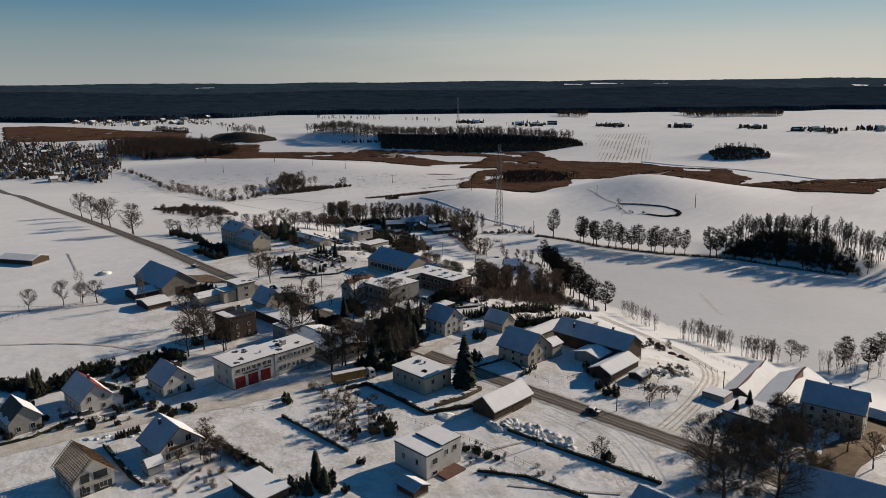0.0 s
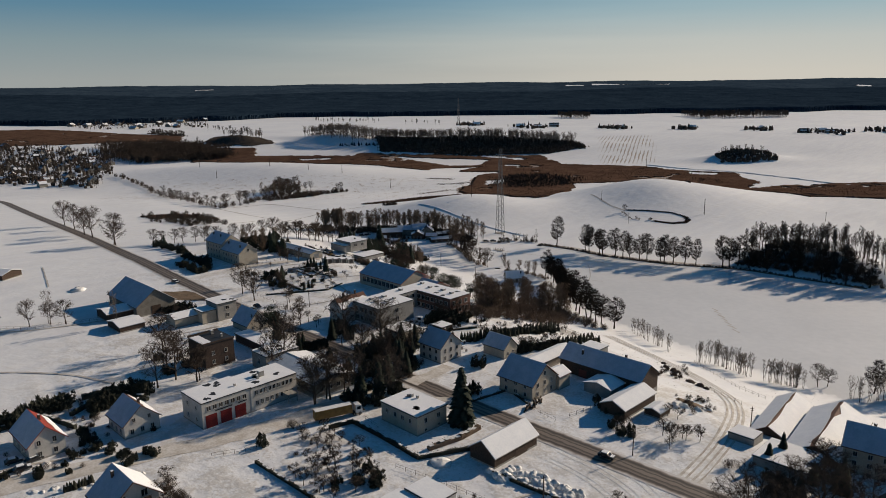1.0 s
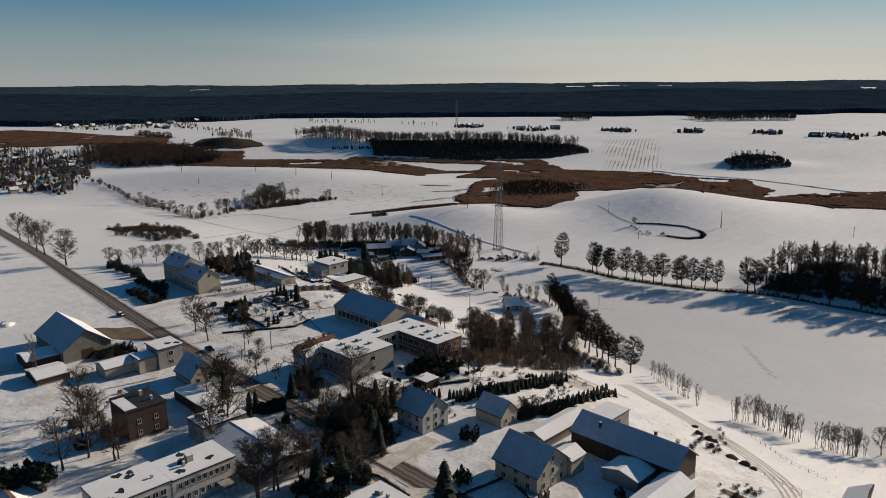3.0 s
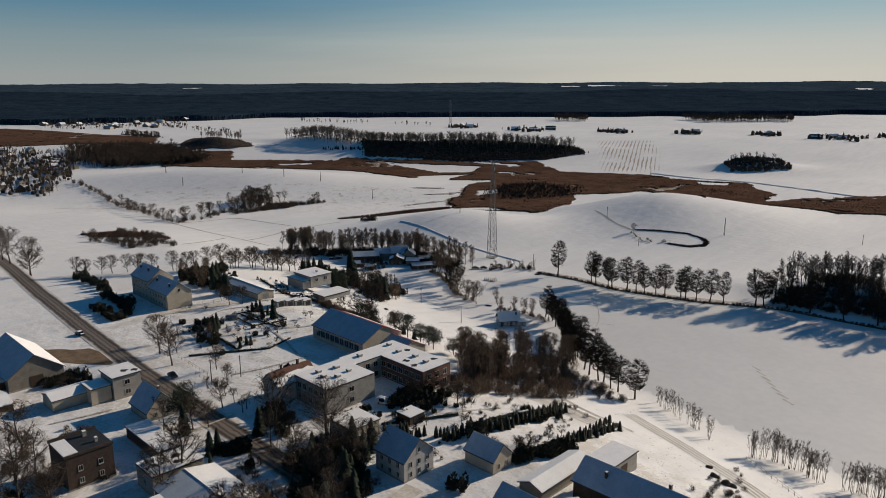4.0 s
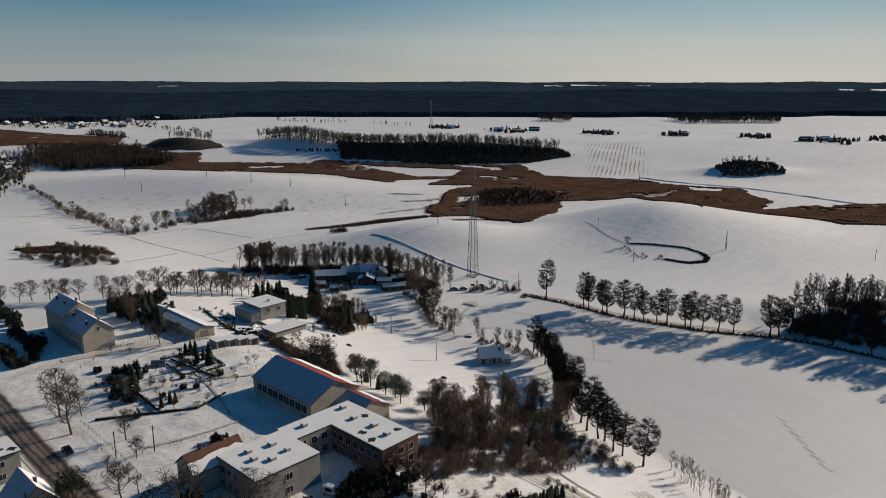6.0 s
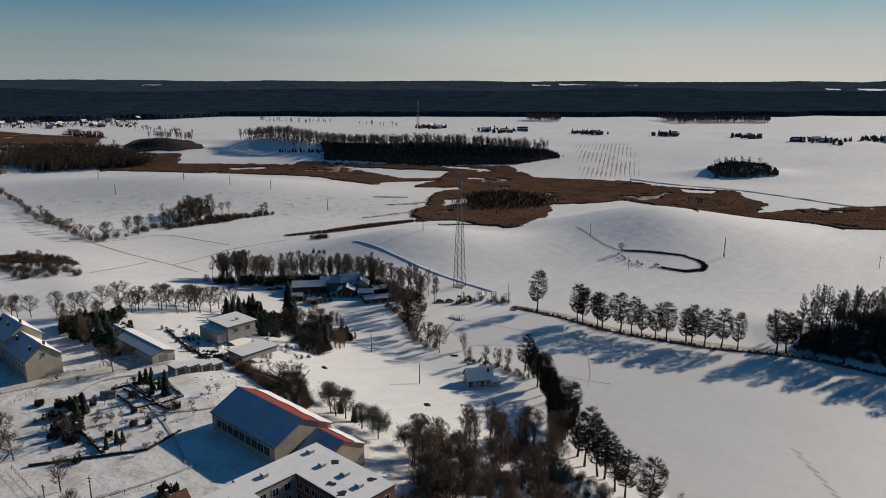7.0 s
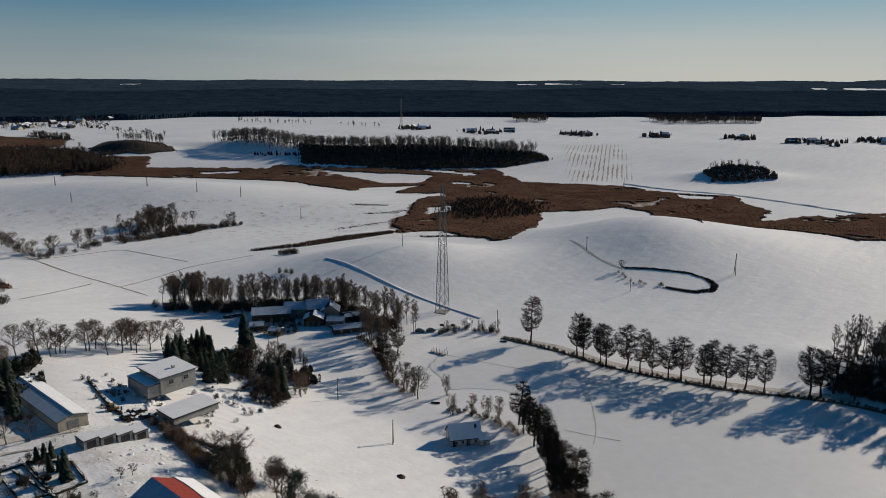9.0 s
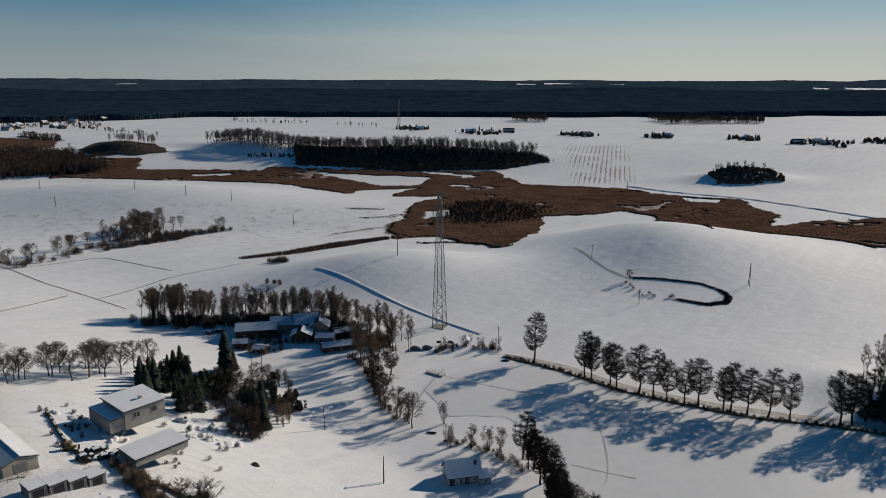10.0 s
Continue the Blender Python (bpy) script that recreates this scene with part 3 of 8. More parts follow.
def bare_tree(h, wide, stems=1, limbs=14, twigs=1500, low=0.25, upright=0.5, lean=0.08, r=0.22, thin=0.035, lift=0.35, branch=0.025):
    """Trunk and limbs, and a crown of branches and twigs, for a leafless tree."""
    wood, crown = Shape(), Shape()
    tips = []

    def trim(p):
        """Keeps a branch end within the crown's rounded outline."""
        zc, rz, rx = h * (low + 1) / 2, h * (1.02 - low) / 2, wide * 0.53
        k = math.sqrt((p.x * p.x + p.y * p.y) / rx**2 + ((p.z - zc) / rz) ** 2)
        return p if k < 1 else Vector((p.x / k, p.y / k, zc + (p.z - zc) / k)) + Vector((rnd(-1, 1), rnd(-1, 1), rnd(-1, 1))) * 0.03 * h
    for _ in range(stems):
        at = Vector((rnd(-1, 1), rnd(-1, 1), 0)) * (0.35 * (stems - 1) ** 0.5)
        top = at + Vector((rnd(-1, 1) * lean * h, rnd(-1, 1) * lean * h, h * rnd(0.85, 0.97)))
        n, pts = 5, []
        for i in range(n + 1):
            s = i / n
            pts.append(at.lerp(top, s) + Vector((rnd(-1, 1), rnd(-1, 1), 0)) * (0.02 * h * (0 < i)))
        pts[0].z = -0.6
        rr = r / stems**0.4
        for i in range(n):
            wood.tube(pts[i], pts[i + 1], rr * (1 - 0.85 * i / n) * (1.25 if i == 0 else 1), rr * (1 - 0.85 * (i + 1) / n), 6)
        for k in range(max(4, limbs // stems)):
            s = low + (0.95 - low) * (k + rnd(0, 1)) / max(4, limbs // stems)
            i = min(n - 1, int(s * n))
            p = pts[i].lerp(pts[i + 1], s * n - i)
            a = rnd(0, 2 * math.pi)
            full = math.sin(math.pi * min(1, (s - low) / (1 - low) * 0.85 + 0.18)) ** 0.6
            reach = wide * 0.5 * full * rnd(0.7, 1.05)
            d = Vector((math.cos(a), math.sin(a), upright * rnd(0.6, 1.4))).normalized()
            mid = p + d * reach * 0.55
            d2 = lean_dir((d.x, d.y, d.z + lift), 0.25)
            end = trim(mid + d2 * reach * 0.55)
            wood.tube(p, mid, rr * 0.30 * (1.1 - s) + branch - 0.025, rr * 0.17 * (1.1 - s) + branch - 0.005, 4)
            wood.tube(mid, end, rr * 0.17 * (1.1 - s) + branch - 0.005, 0.02, 3)
            for q, w in ((p.lerp(mid, 0.6), 0.5), (mid, 0.8), (mid.lerp(end, 0.4), 0.8), (mid.lerp(end, 0.75), 0.8), (end, 0.8)):
                for _ in range(3):
                    e = q + lean_dir((d2.x, d2.y, lift), 0.95) * max(reach, 0.16 * wide) * rnd(0.3, 0.66) * w
                    e = trim(e)
                    crown.tube(q, e, branch, branch * 0.4, 3)
                    tips.append((q, e))
    for _ in range(twigs):
        q, e = random.choice(tips)
        p = q.lerp(e, rnd(0.0, 1.0))
        d = lean_dir((e - q).normalized() + Vector((0, 0, lift)), 0.7)
        crown.blade(p, trim(p + d * rnd(0.6, 1.7) * (wide / 8) ** 0.5), thin * rnd(0.6, 1.2))
    return wood, crown


def spruce(h, wide, levels=26, arms=10, ragged=0.25):
    wood, crown = Shape(), Shape()
    wood.tube((0, 0, -0.5), (0, 0, h * 0.96), 0.02 * h, 0.02, 6)
    for i in range(levels):
        s = i / (levels - 1)
        z = h * (0.05 + 0.93 * s)
        reach = wide * 0.5 * (1 - s) ** 0.62 + 0.12
        for k in range(arms):
            a = 2 * math.pi * (k + rnd(0, 1)) / arms
            l = reach * rnd(1 - 2 * ragged, 1 + ragged)
            d, side = Vector((math.cos(a), math.sin(a), 0)), Vector((-math.sin(a), math.cos(a), 0))
            root, tip = Vector((0, 0, z + 0.18 * l)), Vector((0, 0, z - 0.30 * l)) + d * l
            w = 0.30 * l + 0.10
            knee = root.lerp(tip, 0.55) + Vector((0, 0, 0.10 * l))
            crown.add([root, knee - side * w, tip, knee + side * w, knee - Vector((0, 0, 0.32 * l))], [(0, 1, 3), (1, 2, 3), (0, 4, 2)])
    return wood, crown


def pine_tree(h, wide):
    """A bare lower stem and a rounded crown of needle tufts in uneven lobes."""
    wood, crown = Shape(), Shape()
    wood.tube((0, 0, -0.5), (0, 0, h * 0.85), 0.025 * h, 0.03, 6)
    for _ in range(16):
        z = rnd(0.3, 0.93)
        a, out = rnd(0, 6.283), wide * 0.42 * math.sin(math.pi * (0.25 + 0.7 * z)) * rnd(0.3, 1.0)
        c = Vector((math.cos(a) * out, math.sin(a) * out, h * z))
        wood.tube((0, 0, h * (z - 0.08)), c, 0.06, 0.02, 3)
        for _ in range(150):
            p = c + Vector((random.gauss(0, 0.13) * wide, random.gauss(0, 0.13) * wide, random.gauss(0, 0.05) * h))
            d = lean_dir((p - c).normalized() + Vector((0, 0, 0.4)), 0.6)
            side = d.cross(Vector((rnd(-1, 1), rnd(-1, 1), rnd(-1, 1)))).normalized() * 0.10
            crown.add([p - side, p + side, p + d * rnd(0.35, 0.65)], [(0, 1, 2)])
    return wood, crown


def shrub(h, wide, n=420, up=0.6, thin=0.03, leafy=False):
    """Stems and a clump of twigs, or of small leafy sprays."""
    wood, crown = Shape(), Shape()
    for _ in range(9):
        a = rnd(0, 2 * math.pi)
        wood.tube((0, 0, -0.2), (math.cos(a) * wide * 0.25, math.sin(a) * wide * 0.25, h * rnd(0.5, 0.8)), 0.04, 0.012, 3)
    q = 0.38 if leafy else 0.3
    lobes = [(rnd(-q, q) * wide, rnd(-q, q) * wide, rnd(0.3, 1.0), rnd(0.2, 0.45) if leafy else rnd(0.35, 0.7)) for _ in range(11 if leafy else 5)]
    for _ in range(n):
        lx, ly, lh, lw = random.choice(lobes)
        a, r, z = rnd(0, 2 * math.pi), wide * 0.5 * lw * rnd(0.1, 1) ** 0.6, rnd(0.02, 1)
        r *= math.sin(math.pi * (0.22 + 0.72 * z)) ** 0.7
        p = Vector((lx + math.cos(a) * r, ly + math.sin(a) * r, h * z * lh))
        d = lean_dir((math.cos(a) * (1 - up), math.sin(a) * (1 - up), up), 0.5)
        l = rnd(0.25, 0.6) * (h / 2) ** 0.5
        if leafy:
            s = d.cross(Vector((rnd(-1, 1), rnd(-1, 1), rnd(-1, 1)))).normalized() * l * 0.3
            crown.add([p - s, p + s, p + d * l], [(0, 1, 2)])
        else:
            crown.blade(p, p + d * l * 1.6, thin)
    return wood, crown


def joined(pair):
    a, b = pair
    return Shape().add(a.v, a.f).add(b.v, b.f)


MODELS = {}
EVERGREENS, BUSHES = [], []


def model(kind, shapes, wood_mat, crown_mat, label, category):
    """A tree built once, far below the land's far edge, whose meshes every copy shares."""
    MODELS.setdefault(kind, []).append((shapes[0].mesh("trunk", wood_mat), shapes[1].mesh("crown", crown_mat), label, category))


for _ in range(5):
    model("alder", bare_tree(21, 8.6, limbs=84, twigs=4400, low=0.22, upright=0.12, thin=0.024, r=0.34, lift=0.05, branch=0.055), bark_dark, twig_alder, "tall leafless alder with a dark oval crown", "tree")
for _ in range(5):
    model("poplar", bare_tree(20, 6.4, limbs=32, twigs=2200, low=0.30, upright=0.9, thin=0.02, r=0.2, branch=0.04), bark, twig_warm, "slender leafless tree with upright branches", "tree")
for _ in range(6):
    model("stem_tree", bare_tree(20, 4.2, limbs=24, twigs=520, low=0.42, upright=0.9, lean=0.03, thin=0.03, r=0.2, branch=0.05), bark, twig_grey, "tall straight leafless tree in a close wood", "tree")
for _ in range(3):
    model("round_tree", bare_tree(11, 9, limbs=22, twigs=2200, low=0.22, upright=0.8, r=0.22, thin=0.017, branch=0.038), bark, twig, "leafless broad-crowned tree standing in snow", "tree")
for _ in range(4):
    model("willow", bare_tree(15, 8, stems=5, limbs=34, twigs=2600, low=0.12, upright=1.9, lean=0.14, r=0.24, thin=0.031), bark, twig_warm, "many-stemmed leafless willow by the water", "tree")
for _ in range(3):
    model("birch", bare_tree(10, 3.6, stems=4, limbs=22, twigs=420, low=0.3, upright=2.2, lean=0.10, r=0.09, thin=0.013), bark_grey, twig_pale, "thin young leafless tree on the lake shore", "tree")
model("oak", bare_tree(17, 18, limbs=44, twigs=5200, low=0.18, upright=0.6, r=0.5, thin=0.02), bark, twig_grey, "large old leafless tree with wide crown", "tree")
for _ in range(2):
    model("pollard", bare_tree(4.2, 3.6, limbs=12, twigs=260, low=0.5, upright=0.9, r=0.16, thin=0.02), bark, twig, "small pruned leafless street tree", "tree")
for _ in range(2):
    model("fruit", bare_tree(3.6, 3.6, limbs=12, twigs=420, low=0.3, upright=0.7, r=0.09, thin=0.018), bark, twig, "small leafless fruit tree in a garden", "tree")
for _ in range(3):
    model("spruce", spruce(12, 5.2, 28, 11), bark, needle, "dark green spruce standing in snow", "tree")
for _ in range(3):
    model("pine", pine_tree(9, 7.5), bark, needle, "dark green ragged pine tree", "tree")
for _ in range(2):
    model("thuja", spruce(4.0, 1.7, 18, 8, 0.12), bark, shrub_dark, "narrow dark green conifer in a garden row", "shrub")
for _ in range(3):
    BUSHES.append(shrub(2.4, 3.2, 500, 0.65, 0.026))
    model("bush", BUSHES[-1], bark, twig, "leafless bush in snow", "bush")
for _ in range(4):
    EVERGREENS.append(shrub(2.6, 3.4, 850, 0.7, 0.03, True))
    model("evergreen", EVERGREENS[-1], bark, shrub_dark, "dense dark evergreen bush", "bush")


LOOSE = {"evergreen": ([joined(p) for p in EVERGREENS], shrub_dark, "dark evergreen shrubbery grown together"), "bush": ([joined(p) for p in BUSHES], twig, "leafless shrubbery in a garden")}


def plant(kind, x, y, scale=1.0, group="", dz=0.0):
    trunk, crown, label, category = random.choice(MODELS[kind])
    ob = thing({"alder": "alder", "poplar": "slender_tree", "stem_tree": "straight_tree", "round_tree": "broad_tree", "oak": "old_tree", "fruit": "fruit_tree", "pollard": "street_tree"}.get(kind, kind), x, y, height(x, y) + dz, rnd(0, 360), label, category, group)
    ob.scale = (scale * rnd(0.9, 1.1),) * 2 + (scale * rnd(0.92, 1.08),)
    stem = part("trunk", trunk, None, ob)
    if kind in ("birch", "willow"):
        stem["kind"] = "stuff"
    part("crown", crown, None, ob)
    return ob


def row(kind, pts, scale=1.0, group="", jitter=0.0):
    if kind in LOOSE and len(pts) > 9:
        scatter("shrubbery", LOOSE[kind][0], pts, LOOSE[kind][1], LOOSE[kind][2], "shrubs", scale * 0.7, scale * 1.2)
        return
    for x, y in pts:
        plant(kind, x + rnd(-jitter, jitter), y + rnd(-jitter, jitter), scale * rnd(0.88, 1.12), group)


def along(pts, n, spread):
    """n places scattered along a line."""
    lengths = [math.dist(a, b) for a, b in zip(pts, pts[1:])]
    out = []
    for k in range(n):
        s = (k + rnd(0.1, 0.9)) / n * sum(lengths)
        for (a, b), l in zip(zip(pts, pts[1:]), lengths):
            if s <= l:
                break
            s -= l
        s = min(1, s / l)
        out.append((a[0] + (b[0] - a[0]) * s + rnd(-spread, spread), a[1] + (b[1] - a[1]) * s + rnd(-spread, spread)))
    return out


def within(poly, n):
    xs, ys, out = [p[0] for p in poly], [p[1] for p in poly], []
    while len(out) < n:
        x, y = rnd(min(xs), max(xs)), rnd(min(ys), max(ys))
        if inside(poly, x, y):
            out.append((x, y))
    return out


def scatter(name, templates, places, material, label, category, smin=0.8, smax=1.2, sink=0.0):
    """Many small plants joined in one mesh, for what nobody could count."""
    vs, fs, k = [], [], 0
    rng = np.random.default_rng(len(places))
    packed = [(np.array(t.v), [tuple(f) for f in t.f]) for t in templates]
    for x, y in places:
        v, f = packed[int(rng.integers(len(packed)))]
        a, s = rng.uniform(0, 6.283), rng.uniform(smin, smax)
        c, d = math.cos(a) * s, math.sin(a) * s
        out = np.empty_like(v)
        out[:, 0], out[:, 1], out[:, 2] = v[:, 0] * c - v[:, 1] * d + x, v[:, 0] * d + v[:, 1] * c + y, v[:, 2] * s + height(x, y) - sink
        vs.append(out)
        fs += [tuple(i + k for i in q) for q in f]
        k += len(v)
    me = bpy.data.meshes.new(name)
    me.from_pydata(np.concatenate(vs).tolist(), [], fs)
    me.materials.append(material)
    return tagged(new(name, me), label, category, kind="stuff")


# ---- buildings ----
WINDOWS = {}


def window(parent, w, h, x, y, z, facing, detail=True, label=""):
    """A framed window with a sill, set on a wall that faces the given degrees (0: +x)."""
    key = (w, h)
    if key not in WINDOWS:
        f, p, m = Shape(), Shape(), Shape()
        ring = [(y0, z0) for k in (0, 0.09) for y0, z0 in ((-w / 2 - 0.05 + k, -0.05 + k), (w / 2 + 0.05 - k, -0.05 + k), (w / 2 + 0.05 - k, h + 0.05 - k), (-w / 2 - 0.05 + k, h + 0.05 - k))]
        vs = [(x0, y0, z0) for x0 in (-0.03, 0.09) for y0, z0 in ring]
        fs = []
        for i in range(4):
            n = (i + 1) % 4
            fs += [(8 + i, 8 + n, 12 + n, 12 + i), (i, n, 8 + n, 8 + i), (4 + n, 4 + i, 12 + i, 12 + n)]
        f.add(vs, fs)
        p.box(0.015, 0, 0.04, 0.05, w - 0.05, h - 0.08)
        m.box(0.05, 0, 0.03, 0.06, 0.07, h - 0.06)
        WINDOWS[key] = f.mesh("window", paint_white), p.mesh("pane", glass), m.mesh("mullion", paint_white), Shape().box(0.10, 0, -0.14, 0.26, w + 0.26, 0.08).mesh("sill", concrete)
    a, b, c, d = WINDOWS[key]
    ob = part("window", a, None, parent, label)
    ob.matrix_basis = pose(x, y, z, 0, 0, facing)
    part("pane", b, None, ob)
    if detail:
        part("mullion", c, None, ob)
        part("sill", d, None, ob)
    return ob


def side_windows(parent, L, W, side, n, sills, w=1.1, h=1.4, shift=0.0, span=0.86):
    detail = parent.location.x > -700
    for z in sills:
        for k in range(n):
            s = ((k + 0.5) / n - 0.5) * span
            if side in "SN":
                window(parent, w, h, s * L + shift, (-W if side == "S" else W) / 2, z, -90 if side == "S" else 90, detail)
            else:
                window(parent, w, h, (L if side == "E" else -L) / 2, s * W + shift, z, 0 if side == "E" else 180, detail)


def chimney(parent, x, y, z, h=1.6, s=0.6, material=None):
    c = part("chimney", Shape().box(x, y, z, s, s, h).box(x, y, z + h, s + 0.16, s + 0.16, 0.14), material or brick_dark, parent)
    part("snow_cap", Shape().box(x, y, z + h + 0.145, s * 0.9, s * 0.9, 0.12), snow_roof, c)


def door(parent, w, h, x, y, facing, material, name="door", label=""):
    s = Shape().box(0.03, 0, 0, 0.10, w, h)
    for k in range(4):
        s.box(0.09, 0, h * (k + 0.5) / 4 - 0.04, 0.03, w * 0.92, 0.05)
    ob = part(name, s, material, parent, label)
    ob.matrix_basis = pose(x, y, 0, 0, 0, facing)
    return ob


def gabled(name, x, y, L, W, h, rise, ridge="x", turn=0.0, walls=None, roof=None, label="", category="house", over=0.5, z=None,
           cover=(1.0, 1.0), chimneys=(), windows=(), doors=(), group="", plinth=True, skeleton=False):
    """A house or barn under a pitched roof. cover: the share of each slope, up from its eaves, that snow lies on (first -y or -x, then the other)."""
    walls, roof = walls or plaster_white, roof or tile_brown
    z = height(x, y) if z is None else z
    ob = thing(name, x, y, z, turn, label, category, group)
    b = Shape()
    lx, ly = L / 2, W / 2
    deep = 1.2
    if ridge == "x":
        tri = [(-ly, h), (ly, h), (0, h + rise)]
        pts = [(sx * lx, py, pz) for sx in (-1, 1) for py, pz in [(-ly, -deep), (ly, -deep), (ly, h), (0, h + rise), (-ly, h)]]
    else:
        pts = [(py, sx * ly, pz) for sx in (-1, 1) for py, pz in [(lx, -deep), (-lx, -deep), (-lx, h), (0, h + rise), (lx, h)]]
    if skeleton:
        b.box(0, 0, -deep, L, W, deep + h)
        for sx in (-1, 1):
            b.add([(sx * lx, -ly, h), (sx * lx, ly, h), (sx * lx, 0, h + rise), (sx * (lx - 0.3), -ly, h), (sx * (lx - 0.3), ly, h), (sx * (lx - 0.3), 0, h + rise)], [(0, 1, 2), (5, 4, 3), (0, 3, 4, 1), (1, 4, 5, 2), (2, 5, 3, 0)])
    else:
      b.add(pts, [(0, 1, 2, 3, 4), (9, 8, 7, 6, 5), (0, 5, 6, 1), (1, 6, 7, 2), (2, 7, 8, 3), (3, 8, 9, 4), (4, 9, 5, 0)])
    part("wall", b, walls, ob)
    if plinth:
        part("plinth", Shape().box(0, 0, -deep, L + 0.12, W + 0.12, deep + 0.45), concrete, ob)
    run = (W if ridge == "x" else L) / 2
    slope = rise / run
    long = (L if ridge == "x" else W) / 2 + over
    for k, sgn in enumerate((-1, 1)):
        def at(along_, out, up=0.0):
            zz = h + rise - slope * out + 0.03 + up
            return (along_, sgn * out, zz) if ridge == "x" else (sgn * out, along_, zz)
        low = run + over
        quad = [at(-long, low), at(long, low), at(long, 0), at(-long, 0)]
        flip = (sgn > 0) == (ridge == "x")
        if flip:
            quad = [quad[1], quad[0], quad[3], quad[2]]
        if skeleton:
            a0, a1, a2 = Vector(quad[0]), Vector(quad[1]), Vector(quad[3])
            for n in range(13):
                p = a0.lerp(a1, n / 12)
                part("rafter", Shape().tube(p, p + (a2 - a0), 0.10, 0.10, 4), wood_pale, ob)
            for n in range(15):
                p = a0 + (a2 - a0) * (n / 14) + Vector((0, 0, 0.14))
                part("batten", Shape().tube(p, p + (a1 - a0), 0.07, 0.07, 4), wood_dark, ob)
            continue
        rf = part("roof", Shape().slab(quad, 0.16), roof, ob)
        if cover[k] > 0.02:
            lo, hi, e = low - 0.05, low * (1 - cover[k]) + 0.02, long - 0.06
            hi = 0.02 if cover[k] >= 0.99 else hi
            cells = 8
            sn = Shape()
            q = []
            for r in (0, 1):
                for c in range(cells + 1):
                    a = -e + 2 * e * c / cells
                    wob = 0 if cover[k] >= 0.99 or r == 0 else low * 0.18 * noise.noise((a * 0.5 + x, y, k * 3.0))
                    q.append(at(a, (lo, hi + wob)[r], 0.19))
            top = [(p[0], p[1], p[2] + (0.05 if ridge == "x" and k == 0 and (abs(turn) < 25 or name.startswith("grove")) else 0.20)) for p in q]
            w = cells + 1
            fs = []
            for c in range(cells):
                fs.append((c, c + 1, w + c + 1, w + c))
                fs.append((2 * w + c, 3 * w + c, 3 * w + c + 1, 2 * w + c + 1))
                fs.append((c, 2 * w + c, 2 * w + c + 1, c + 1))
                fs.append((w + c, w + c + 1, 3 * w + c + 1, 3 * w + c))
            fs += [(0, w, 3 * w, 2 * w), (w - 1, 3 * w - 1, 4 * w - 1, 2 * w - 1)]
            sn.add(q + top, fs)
            # slopes facing away from the sun get the shade-tinted snow colour
            shade_slope = ridge == "x" and k == 0 and (abs(turn) < 25 or name.startswith("grove"))
            part("shaded_snow" if shade_slope else "snow_cover", sn, shaded_snow if shade_slope else snow_roof, rf, "snow on the roof, coloured darker and bluer for shade" if shade_slope else "snow lying on the roof")
    for cx, cy in chimneys:
        top = h + rise - slope * abs(cy if ridge == "x" else cx)
        chimney(ob, cx, cy, top - 0.4, 1.9)
    for spec in windows:
        side_windows(ob, L, W, *spec)
    for dx, side, dw, dh, dm in doors:
        if side in "SN":
            door(ob, dw, dh, dx, (-W if side == "S" else W) / 2, -90 if side == "S" else 90, dm)
        else:
            door(ob, dw, dh, (L if side == "E" else -L) / 2, dx, 0 if side == "E" else 180, dm)
    return ob


def flat_roofed(name, x, y, L, W, h, turn=0.0, walls=None, label="", category="building", over=0.2, z=None, chimneys=(), windows=(), doors=(), patches=0, group="", bare=False):
    """A building under a flat, snowed-in roof; patches: places where the snow has melted; bare: snow along one edge alone."""
    walls = walls or plaster_white
    z = height(x, y) if z is None else z
    ob = thing(name, x, y, z, turn, label, category, group)
    part("wall", Shape().box(0, 0, -1.2, L, W, h + 1.2), walls, ob)
    part("plinth", Shape().box(0, 0, -1.2, L + 0.12, W + 0.12, 1.6), concrete, ob)
    rf = part("roof", Shape().box(0, 0, h + 0.003, L + 2 * over, W + 2 * over, 0.22), metal_dark, ob)
    share = 0.3 if bare else 1.0
    part("snow_cover", Shape().box(0, (share - 1) * (W / 2 + over - 0.15), h + 0.227, (L + 2 * over - 0.3) * (0.8 if bare else 1.0), (W + 2 * over - 0.3) * share, 0.16), snow_roof, rf, "snow lying on the flat roof")
    if bare:
        for sx in (-1, 1):
            part("parapet", Shape().box(sx * (L / 2 + over - 0.12), 0, h + 0.227, 0.24, W + 2 * over, 0.5), walls, ob)
    for k in range(patches):
        px, py = rnd(-0.4, 0.4) * L, rnd(-0.4, 0.4) * W
        s = Shape()
        n = 11
        ring = [(px + math.cos(6.283 * i / n) * rnd(0.5, 1.6), py + math.sin(6.283 * i / n) * rnd(0.5, 1.6)) for i in range(n)]
        s.add([(a, b_, h + 0.392) for a, b_ in ring] + [(a, b_, h + 0.38) for a, b_ in ring], [tuple(range(n))] + [(i, n + i, n + (i + 1) % n, (i + 1) % n) for i in range(n)])
        part("bare_patch", s, metal_dark, rf, "melted patch of dark roofing felt")
    for cx, cy, cs, ch in chimneys:
        chimney(ob, cx, cy, h + 0.2, ch, cs, plaster_grey)
    for spec in windows:
        side_windows(ob, L, W, *spec)
    for dx, side, dw, dh, dm in doors:
        if side in "SN":
            door(ob, dw, dh, dx, (-W if side == "S" else W) / 2, -90 if side == "S" else 90, dm)
        else:
            door(ob, dw, dh, (L if side == "E" else -L) / 2, dx, 0 if side == "E" else 180, dm)
    return ob


